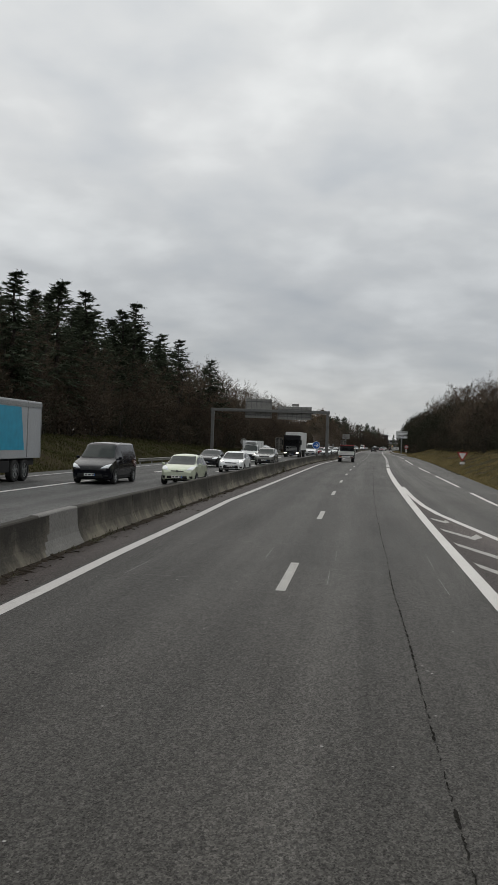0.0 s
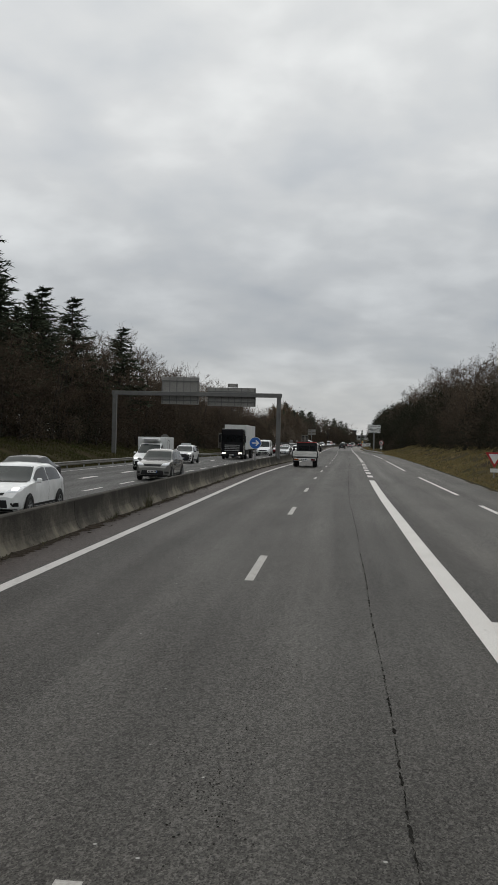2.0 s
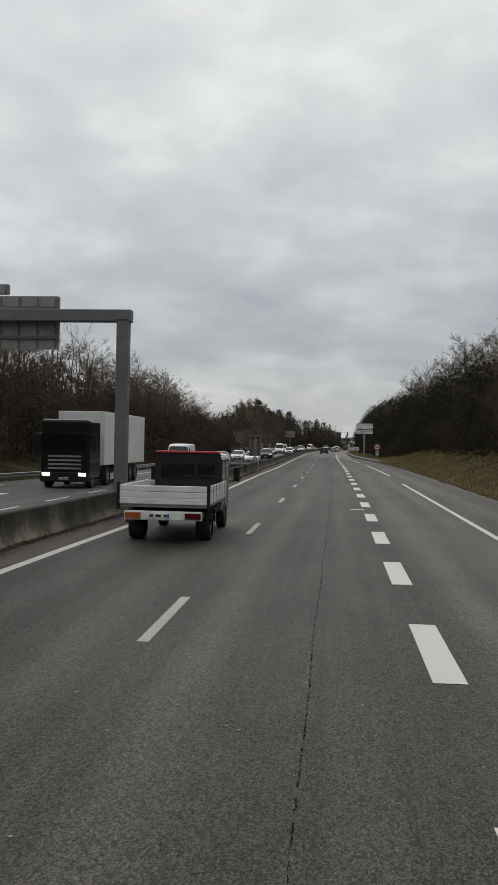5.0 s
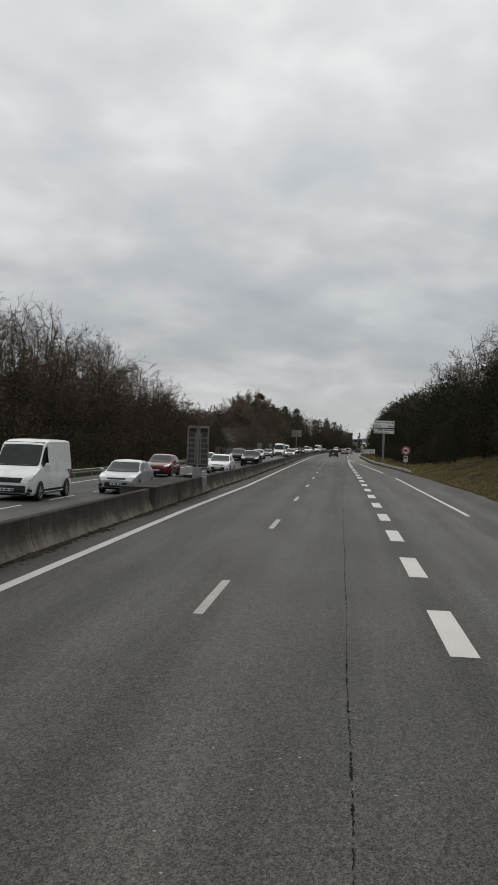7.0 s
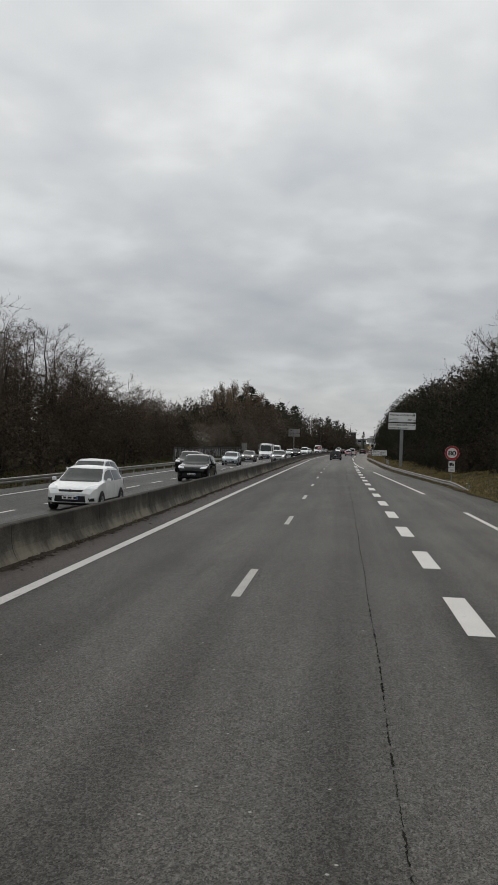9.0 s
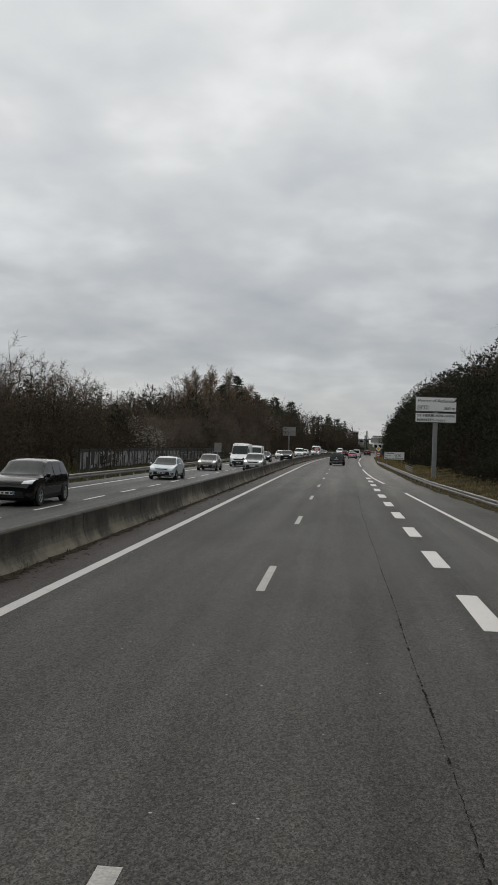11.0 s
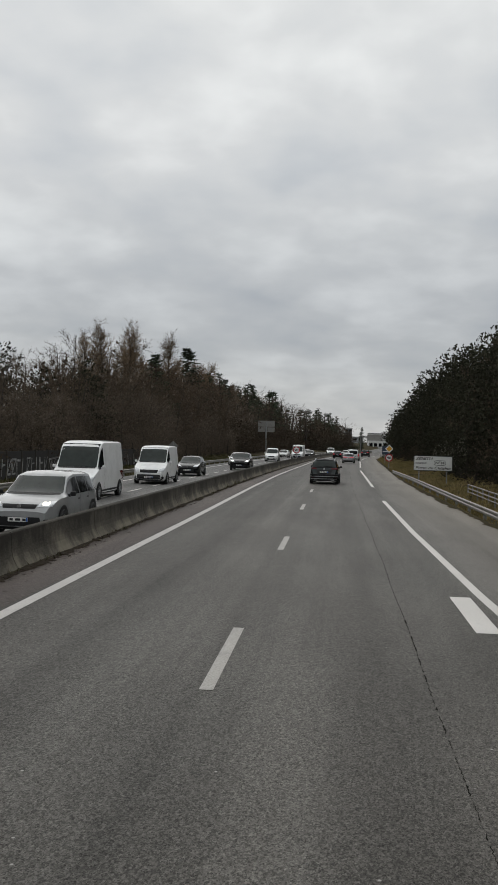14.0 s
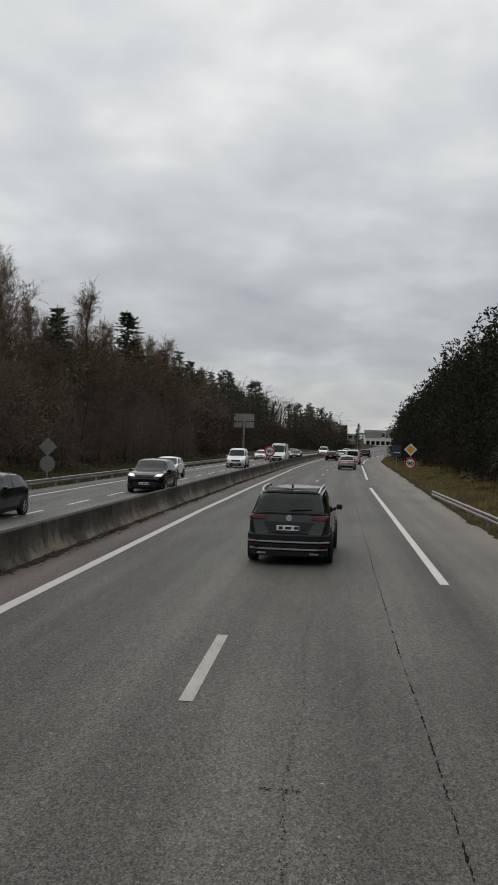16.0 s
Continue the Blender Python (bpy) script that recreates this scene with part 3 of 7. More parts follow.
def wide_c(y):
    return float(np.interp(y, [-40, -4, -1.7, 0.8, 4.4, 10.2, 20.9, 26.4, 31.4, 40, 49, 57, 65, 75], [2.7, 2.08, 2.03, 1.98, 1.90, 1.79, 1.645, 1.59, 1.55, 1.468, 1.44, 1.408, 1.425, 1.475]))


def wide_half(y):
    return float(np.interp(y, [8, 35], [0.115, 0.163]))


marking("wide_line", lambda y: wide_c(y) + 0.05 - wide_half(y), lambda y: wide_c(y) + 0.05 + wide_half(y), -60, 75.0)
for i in range(-7, 22):
    y0 = 124.9 + 6.44 * i
    marking("wide_dash", off(3.33), off(3.69), y0, y0 + 3.0)
marking("cross_bar", lambda y: 1.21, lambda y: 1.74, 110.48, 110.80)


def nose_line(y):
    return float(np.interp(y, [-40, -10, 0, 6.2, 7.8, 9.9, 12.3, 16.3, 23.1, 35.1], [8.0, 5.2, 4.05, 3.34, 3.16, 2.88, 2.54, 2.18, 1.92, 1.78]))


marking("nose_line", lambda y: nose_line(y) - 0.10, lambda y: nose_line(y) + 0.10, -40, 33, z=0.011)
strip("nose_infill", lambda y: wide_c(y) + 0.14, lambda y: nose_line(y) - 0.08, -40, 20, 0.003, M["shoulder"], road)
for i in range(-9, 5):
    # chevrons of the painted nose: a long arm towards the ramp and a short one back
    y0 = 5.1 + 3.55 * i
    a, b = wide_c(y0) + 0.27, nose_line(y0 - 1.5) - 0.24
    if b - a < 0.2:
        continue
    xk = a + 0.70 * (b - a)
    yk = y0 - 3.4 * (xk - a)
    ye = yk + 2.9 * (b - xk)
    vs = [(a, y0, 0.006), (a + 0.05, y0 - 0.75, 0.006), (xk, yk - 0.62, 0.006), (b, ye - 0.7, 0.006), (b - 0.06, ye + 0.1, 0.006), (xk, yk + 0.15, 0.006)]
    raw("nose_bar", vs, [(0, 1, 2, 5), (5, 2, 3, 4)], M["paint_worn"], road, uv=[(v[0], v[1]) for v in vs])


def right_edge_line(y):
    return float(np.interp(y, [-40, 0, 20, 60, 94, 134, 149, 190, 200, 244, 252, 262, 275, 290, 304, 341, 353, 397, 432, 466, 600],
                           [8.2, 5.9, 5.1, 4.98, 4.86, 5.15, 5.35, 5.1, 4.75, 3.35, 2.88, 2.5, 2.32, 2.30, 2.42, 2.80, 3.15, 4.45, 6.35, 9.2, 24]))


for y0, y1 in ((9.5, 29.5), (35.5, 55.5), (62, 82), (95, 134), (148, 187), (200, 240), (252, 290), (304, 341.5), (354, 396), (408, 448), (460, 500)):
    marking("side_dash", lambda y: right_edge_line(y) - 0.09, lambda y: right_edge_line(y) + 0.09, y0, y1)

# tar joint that wanders down our lane, and thin scratches near the start
rng = random.Random(5)


def joint():
    vs, fs = [], []
    y = -40.0
    while y < 420:
        ln = rng.uniform(0.10, 0.42)
        steps = max(4, int(ln / 0.028))
        base = len(vs)
        w0 = rng.choice((0.003, 0.004, 0.006, 0.008))
        for i in range(steps + 1):
            yy = y + ln * i / steps
            w = w0 * rng.uniform(0.25, 1.9) * (0.3 if i in (0, steps) else 1.0)
            x = joint_x(yy) + 0.010 * math.sin(yy * 0.9) + rng.uniform(-0.007, 0.007)
            vs += [(x - w, yy, 0.005), (x + w, yy, 0.005)]
            if i:
                k = base + 2 * i
                fs.append((k - 2, k - 1, k + 1, k))
        y += ln + rng.choice((0.02, 0.04, 0.06, 0.10, 0.16))
    raw("tar_joint", vs, fs, M["tar"], road)


joint()


def pits():
    """Ravelled spots and a rough seam: small dark holes where stones have come out."""
    r = random.Random(17)
    vs, fs = [], []

    def pit(x, y, a):
        k = len(vs)
        n = 5
        t0 = r.uniform(0, 6.28)
        for i in range(n):
            q = t0 + 6.283 * i / n
            vs.append((x + a * math.cos(q) * r.uniform(0.4, 1.0), y + 1.5 * a * math.sin(q) * r.uniform(0.4, 1.0), 0.0045))
        fs.append(tuple(range(k, k + n)))

    for cx, cy, sx, sy, n in SPOTS:
        for i in range(n):
            pit(r.gauss(cx, sx), r.gauss(cy, sy), r.uniform(0.003, 0.013))
    y = 284.0
    while y < 332:
        pit(joint_x(y) - 1.21 + 0.04 * math.sin(y * 1.3) + r.gauss(0, 0.012), y, r.uniform(0.004, 0.013))
        if r.random() < 0.6:
            pit(joint_x(y) - 1.10 + 0.05 * math.sin(y * 0.7) + r.gauss(0, 0.07), y, r.uniform(0.003, 0.009))
        y += r.uniform(0.012, 0.06)
    for i in range(46):
        pit(r.uniform(-0.42, -0.04), 293.43 + r.gauss(0, 0.016), r.uniform(0.004, 0.012))
    for i in range(700):
        y = r.uniform(0, 340)
        pit(lane(y) + r.uniform(-3.2, 3.0), y, r.uniform(0.004, 0.012))
    tagged(raw("pit", vs, fs, M["tar"], road), kind="stuff")


SPOTS = ((-1.02, 27.4, 0.17, 0.6, 240), (-0.85, 30.1, 0.15, 0.5, 130), (-2.05, 30.6, 0.14, 0.3, 70), (-1.0, 32.8, 0.1, 0.5, 60), (1.55, 317, 0.10, 0.4, 60), (1.75, 315.4, 0.08, 0.3, 50), (0.05, 140.2, 0.10, 0.3, 22))
pits()


def scratch(name, x0, y0, x1, y1, w=0.05):
    d = Vector((x1 - x0, y1 - y0, 0)).normalized()
    s = Vector((-d.y, d.x, 0)) * w / 2
    a, b = Vector((x0, y0, 0.005)), Vector((x1, y1, 0.005))
    vs = [a - s, a + s, b + s, b - s]
    raw(name, vs, [(0, 1, 2, 3)], M["scuff"], road, uv=[(v[0], v[1]) for v in vs])


for x0, y0, x1, y1 in ((-3.84, 3.2, 1.19, 3.0), (-1.20, 0.5, 1.16, 0.6), (-0.94, -0.5, 1.03, -0.4), (-3.59, 2.2, -2.57, 2.3), (-1.75, 2.3, -1.71, 0.7), (-0.43, 2.2, -0.39, 0.7),
                       (1.38, 2.1, 1.41, 0.4), (1.41, -0.9, 1.46, -2.5), (-0.42, -0.7, -0.39, -2.2), (-3.65, -2.2, -3.64, -0.6), (-3.51, -2.2, -2.57, -2.2)):
    scratch("scratch", x0, y0, x1, y1, 0.013)


def foot_grit():
    """Dark leaf litter and grit against the foot of the barrier: a ragged bank, clumps and loose scraps."""
    r = random.Random(12)
    vs, fs = [], []
    y, w, clump = -40.0, 0.15, 0.0
    while y < 430:
        if r.random() < 0.05:
            clump = r.uniform(0.04, 0.15)
        clump *= 0.80
        w = min(0.22, max(0.07, w + r.uniform(-0.05, 0.05)))
        x = barrier_foot(y)
        k = len(vs)
        ww = w * r.uniform(0.55, 1.25) + clump * r.uniform(0.4, 1.2)
        vs += [(x - 0.07, y, 0.05 + 0.25 * clump), (x + ww * 0.5, y, 0.022 + 0.3 * clump * r.random()), (x + ww, y, 0.0055)]
        if k:
            fs += [(k - 3, k - 2, k + 1, k), (k - 2, k - 1, k + 2, k + 1)]
        y += r.uniform(0.03, 0.09)
    for i in range(2600):
        # loose scraps, thicker near the foot
        y = r.uniform(-30, 400)
        x = barrier_foot(y) + 0.10 + abs(r.gauss(0, 0.17))
        a, ln, wd, lift = r.uniform(0, 6.283), r.uniform(0.02, 0.075), r.uniform(0.010, 0.030), r.uniform(0.006, 0.025)
        c, q = math.cos(a), math.sin(a)
        k = len(vs)
        vs += [(x - ln * c, y - ln * q, 0.006), (x + wd * q, y - wd * c, lift), (x + ln * c, y + ln * q, 0.008), (x - wd * q, y + wd * c, 0.007)]
        fs.append((k, k + 1, k + 2, k + 3))
    tagged(raw("leaf_litter", vs, fs, M["grit"]), "dark leaf litter and grit along the foot of the barrier", "litter", kind="stuff")


foot_grit()


def verge_fringe():
    """Soil and leaf litter creeping over the paved edge of the near verge."""
    r = random.Random(14)
    vs, fs = [], []
    y, w = 60.0, 0.2
    while y < 440:
        w = min(0.30, max(0.04, w + r.uniform(-0.06, 0.06)))
        x = edge_right(y)
        k = len(vs)
        vs += [(x - w, y, 0.004), (x - w * 0.4, y, 0.012 + r.uniform(0, 0.012)), (x + 0.12, y, 0.015)]
        if k:
            fs += [(k - 3, k - 2, k + 1, k), (k - 2, k - 1, k + 2, k + 1)]
        y += r.uniform(0.05, 0.14)
    tagged(raw("soil_fringe", vs, fs, M["earth"]), "dark soil and leaf litter over the paved edge", "litter", kind="stuff")


verge_fringe()

# lines of the opposite carriageway
def opp_mark(name, xa, xb, y0, y1, mat="paint", z=0.007):
    return strip(name, xa, xb, y0, y1, z, M[mat], bpy.data.objects["road_opposite"])


opp_mark("edge_line", off(-5.95), off(-5.75), -80, 600)
for i in range(-8, 75):
    y0 = 80.7 + 6.0 * i
    opp_mark("lane_dash", off(-9.02), off(-8.88), y0, y0 + 3.0)


def opp_outer(y):
    return lane(y) - float(np.interp(y, [-200, 20, 110, 150, 600], [12.1, 12.1, 12.2, 12.0, 11.8]))


opp_mark("edge_line", lambda y: opp_outer(y) - 0.12, lambda y: opp_outer(y) + 0.12, -80, 34)
for i in range(9):
    opp_mark("wide_dash", lambda y: opp_outer(y) - 0.17, lambda y: opp_outer(y) + 0.17, 40 + 9.0 * i, 43 + 9.0 * i)
opp_mark("edge_line", lambda y: opp_outer(y) - 0.09, lambda y: opp_outer(y) + 0.09, 126, 600)
opp_mark("side_line", lambda y: edge_left(y) + 1.45, lambda y: edge_left(y) + 1.62, -80, 122)

# median barrier: precast blocks end to end, with dark joints
PROFILE = [(-0.27, 0.0), (-0.265, 0.06), (-0.20, 0.16), (-0.145, 0.28), (-0.12, 0.40), (-0.095, 0.74), (-0.07, 0.765), (0.07, 0.765), (0.095, 0.74), (0.12, 0.40), (0.145, 0.28), (0.20, 0.16), (0.265, 0.06), (0.27, 0.0)]
barrier = thing("median_barrier", None, "stained grey precast concrete median barrier", "barrier", kind="structure")


def barrier_x(y):
    return barrier_foot(y) - 0.27


def barrier_block(y0, y1, mat, scale=1.0):
    n = 2
    vs, fs = [], []
    m = len(PROFILE)
    g = 0.012
    for i in range(n + 1):
        y = y0 + g + (y1 - y0 - 2 * g) * i / n
        for px, pz in PROFILE:
            vs.append((barrier_x(y) + px * scale, y, rise(y) - 0.02 + pz * (1.0 if scale == 1 else 1.02)))
        if i:
            for q in range(m - 1):
                a = (i - 1) * m + q
                fs.append((a, a + 1, a + m + 1, a + m))
    fs.append(tuple(range(m))[::-1])
    fs.append(tuple(n * m + q for q in range(m)))
    raw("barrier_block", vs, fs, mat, barrier)


# hollow widening of the barrier round the foot of the lane sign
sign_box = thing("sign_plinth", None, "hollow concrete plinth widening the median barrier under a sign", "barrier")
PX = barrier_x(151.0)
for nm, x0, x1, y0, y1, z0, z1, mt in (("side_wall", PX + 0.24, PX + 0.31, 144.0, 154.5, -0.02, 0.80, "concrete"), ("side_wall", PX - 0.95, PX - 0.80, 144.0, 156.0, -0.02, 0.80, "concrete"),
                                       ("end_wall", PX - 0.80, PX + 0.24, 144.0, 144.2, -0.02, 0.80, "concrete"), ("end_wall", PX - 0.80, PX + 0.24, 155.8, 156.0, -0.02, 0.80, "concrete"),
                                       ("cover", PX - 0.80, PX + 0.24, 144.2, 152.8, 0.70, 0.796, "concrete"), ("steel_plate", PX + 0.24, PX + 0.32, 154.5, 155.8, 0.02, 0.80, "sign_back")):
    bm = bmesh.new()
    box(bm, x0, x1, y0, y1, z0, z1, 0.012)
    part(nm, bm, M[mt], sign_box)

y = -60.0
while y < 600:
    if y in (144.0, 150.0):
        # the barrier gives way to the plinth here
        y += 6.0
        continue
    ln = 6.0 if y < 430 else 12.0
    if abs(y + 1.3) < 3.5:
        # one short new block between old ones
        barrier_block(y, -1.15, M["concrete"])
        barrier_block(-1.15, 1.25, M["concrete_new"], 1.03)
        barrier_block(1.25, y + ln, M["concrete"])
    else:
        barrier_block(y, y + ln, M["concrete"])
    y += ln


# guard rails: two-wave beam on posts
def guard_rail(name, course, y0, y1, side, z0=0.0, label="", turn_in=0.0):
    """side +1: the beam faces +x."""
    t = thing(name, None, label, "guard rail", kind="")
    wave = [(0.0, 0.43), (0.045, 0.46), (0.045, 0.53), (0.0, 0.575), (0.045, 0.62), (0.045, 0.69), (0.0, 0.72)]
    vs, fs = [], []
    n = int((y1 - y0) / 2.0)
    m = len(wave)
    for i in range(n + 1):
        y = y0 + (y1 - y0) * i / n
        dip = max(0.0, 1 - (y - y0) / 5.0) * 0.35 * (1 if turn_in else 0)
        for dx, dz in wave:
            vs.append((course(y) + side * (dx + 0.08), y, rise(y) + z0 + dz - dip))
        for dx, dz in reversed(wave):
            vs.append((course(y) + side * (dx + 0.068), y, rise(y) + z0 + dz - dip))
        if i:
            a = (i - 1) * 2 * m
            for q in range(2 * m):
                b = (q + 1) % (2 * m)
                fs.append((a + q, a + b, a + 2 * m + b, a + 2 * m + q))
    raw("beam", vs, fs, M["galv"], t)
    me = None
    y = y0 + 1.0
    while y < y1:
        if me is None:
            bm = bmesh.new()
            box(bm, -0.06, 0.06, -0.03, 0.03, -0.5, 0.70, 0.005)
            p = part("post", bm, M["galv_dull"], t)
            me = p.data
        else:
            p = new("post", me)
            p.parent = t
        p.location = (course(y), y, rise(y) + z0)
        y += 4.0
    return t


def rail_left(y):
    return lane(y) - float(np.interp(y, [0, 60, 118, 150, 400, 600], [18.2, 18.2, 17.8, 14.3, 14.1, 14.1]))


def rail_right(y):
    return float(np.interp(y, [200, 206, 214, 224, 250, 265, 290, 316, 330, 336], [9.2, 8.2, 7.4, 7.0, 6.0, 5.9, 5.85, 5.95, 5.8, 5.75]))


guard_rail("guard_rail", rail_left, 58, 540, 1, -0.32, "long galvanised steel guard rail on the far verge")
guard_rail("guard_rail", rail_right, 206, 334, -1, -0.38, "galvanised steel guard rail along the near verge", 1.0)


# ---- trees: prototypes built once, then copied ----
class Soup:
    def __init__(self):
        self.v, self.f = [], []

    def tube(self, p0, p1, r0, r1, n=3):
        p0, p1 = Vector(p0), Vector(p1)
        d = p1 - p0
        if d.length < 1e-6:
            return
        a = d.orthogonal().normalized()
        b = d.normalized().cross(a)
        k = len(self.v)
        for p, r in ((p0, r0), (p1, r1)):
            for i in range(n):
                c, s = math.cos(2 * math.pi * i / n), math.sin(2 * math.pi * i / n)
                self.v.append(p + a * (r * c) + b * (r * s))
        for i in range(n):
            j = (i + 1) % n
            self.f.append((k + i, k + j, k + n + j, k + n + i))

    def pipe(self, pts, radii, n):
        """A stem in one piece through several points."""
        k = len(self.v)
        for p, r in zip(pts, radii):
            self.v += [p + Vector((r * math.cos(2 * math.pi * i / n), r * math.sin(2 * math.pi * i / n), 0)) for i in range(n)]
        for j in range(len(pts) - 1):
            for i in range(n):
                q = (i + 1) % n
                self.f.append((k + j * n + i, k + j * n + q, k + (j + 1) * n + q, k + (j + 1) * n + i))

    def leaf(self, p, d, up_, ln, w):
        """A pointed leaf or spray: four corners, slightly folded."""
        s = d.cross(up_)
        s = s.normalized() * w if s.length > 1e-5 else Vector((w, 0, 0))
        k = len(self.v)
        self.v += [p, p + d * (ln * 0.5) + s + up_ * (0.06 * ln), p + d * ln, p + d * (ln * 0.5) - s + up_ * (0.06 * ln)]
        self.f.append((k, k + 1, k + 2))
        self.f.append((k, k + 2, k + 3))


    def tri(self, p, d, up_, ln, w):
        s = d.cross(up_)
        s = s.normalized() * w if s.length > 1e-5 else Vector((w, 0, 0))
        k = len(self.v)
        self.v += [p - s, p + s, p + d * ln]
        self.f.append((k, k + 1, k + 2))

    def spike(self, p, d, ln, w):
        """A fine twig: one slim tapering sliver."""
        a = d.orthogonal().normalized() * w
        a.rotate(Euler((0, 0, (len(self.v) * 0.7) % 6.283)))
        k = len(self.v)
        self.v += [p + a, p - a, p + d * ln]
        self.f.append((k, k + 1, k + 2))


def rvec(r):
    while True:
        v = Vector((r.uniform(-1, 1), r.uniform(-1, 1), r.uniform(-1, 1)))
        if 0.01 < v.length < 1:
            return v.normalized()


def finish_tree(name, trunk, crown, bark, leafm, label, category, crown_name="crown"):
    t = thing(name, pose(0, 0, -400), label, category)
    raw("trunk", trunk.v, trunk.f, bark, t)
    raw(crown_name, crown.v, crown.f, leafm, t)
    return t


def trunk_line(s, r, h, r0, wander=0.25, n=9, sides=7):
    pts = [Vector((0, 0, -0.5))]
    for i in range(1, n + 1):
        z = h * i / n
        pts.append(Vector((r.uniform(-1, 1) * wander * i / n, r.uniform(-1, 1) * wander * i / n, z)))
    s.pipe(pts, [r0 * (1 - i / n) ** 0.8 + 0.015 for i in range(n + 1)], sides)
    return lambda z: pts[min(n - 1, int(max(0, z) / h * n))].lerp(pts[min(n, int(max(0, z) / h * n) + 1)], max(0, z) / h * n - int(max(0, z) / h * n))


def bare_tree(seed, h, label, bark, twig, low=0.22, spread=0.22, stems=1, limbs=26, sub=4, fine=7, cone=False):
    """A leafless broadleaf tree: stems, limbs that bend up to a rounded crown, branches and a haze of fine twigs."""
    r = random.Random(seed)
    tr, cr_ = Soup(), Soup()
    zc, hz, rad_c = h * (low + 1.0) / 2, h * (1.0 - low) / 2, h * spread
    for st in range(stems):
        a0 = 6.283 * st / stems + r.uniform(-0.4, 0.4)
        lean = Vector((math.cos(a0), math.sin(a0), 0)) * (0 if stems == 1 else rad_c * r.uniform(0.3, 0.6))
        hs = h * (r.uniform(0.76, 0.92) if st else 0.93)
        n = 9
        pts = [Vector((0, 0, -0.5))]
        for i in range(1, n + 1):
            f = i / n
            pts.append(lean * f ** 0.8 + Vector((r.uniform(-.24, .24) * f, r.uniform(-.24, .24) * f, hs * f)))
        r0 = (0.06 + 0.008 * h) * (1.0 if stems == 1 else 0.62)
        tr.pipe(pts, [r0 * (1 - i / n) ** 0.9 + 0.010 for i in range(n + 1)], 6)
        nl = max(7, limbs // stems + 3)
        for i in range(nl):
            f = low * 0.7 + (0.94 - low * 0.7) * (i + r.random()) / nl
            k = min(n - 1, int(f * n))
            p = pts[k].lerp(pts[k + 1], f * n - k)
            # the limb ends on the crown's rounded outline
            zt = min(zc + 0.98 * hz, p.z + h * r.uniform(0.06, 0.26) * (1.1 - 0.6 * f))
            ring_r = rad_c * math.sqrt(max(0.03, 1 - ((zt - zc) / hz) ** 2)) * r.uniform(0.6, 1.08)
            if cone:
                ring_r = rad_c * (1.06 - zt / h) * 1.5 * r.uniform(0.6, 1.1)
            a = r.uniform(0, 6.283)
            end = Vector((math.cos(a) * ring_r, math.sin(a) * ring_r, zt)) + lean * 0.6
            mid = p.lerp(end, 0.5) + Vector((r.uniform(-.2, .2), r.uniform(-.2, .2), -0.10 * (end - p).length))
            reach = (end - p).length
            rad = 0.010 + 0.024 * (1 - f)
            q = p
            for sgm in range(4):
                u = (sgm + 1) / 4
                e_ = p.lerp(mid, u).lerp(mid.lerp(end, u), u) + rvec(r) * (0.05 * reach)
                d = (e_ - q).normalized()
                tr.tube(q, e_, rad, rad * 0.66, 3)
                rad *= 0.66
                for b in range(sub):
                    s0 = q.lerp(e_, r.random())
                    db = (d * 0.7 + rvec(r) * 0.75 + Vector((0, 0, 0.22))).normalized()
                    lb = min(1.1, 0.30 + 0.22 * reach) * r.uniform(0.5, 1.1)
                    cr_.spike(s0, db, lb, 0.012)
                    for c in range(fine):
                        s1 = s0 + db * lb * r.uniform(0.2, 1.0)
                        dc = (db + rvec(r) * 0.9 + Vector((0, 0, 0.12))).normalized()
                        cr_.spike(s1, dc, r.uniform(0.16, 0.42), 0.0075)
                q = e_
            for c in range(fine + 7):
                cr_.spike(q - d * r.uniform(0, 0.4), (d + rvec(r) * 0.9).normalized(), r.uniform(0.18, 0.42), 0.0075)
    return finish_tree("bare_tree", tr, cr_, bark, twig, label, "tree", "crown")


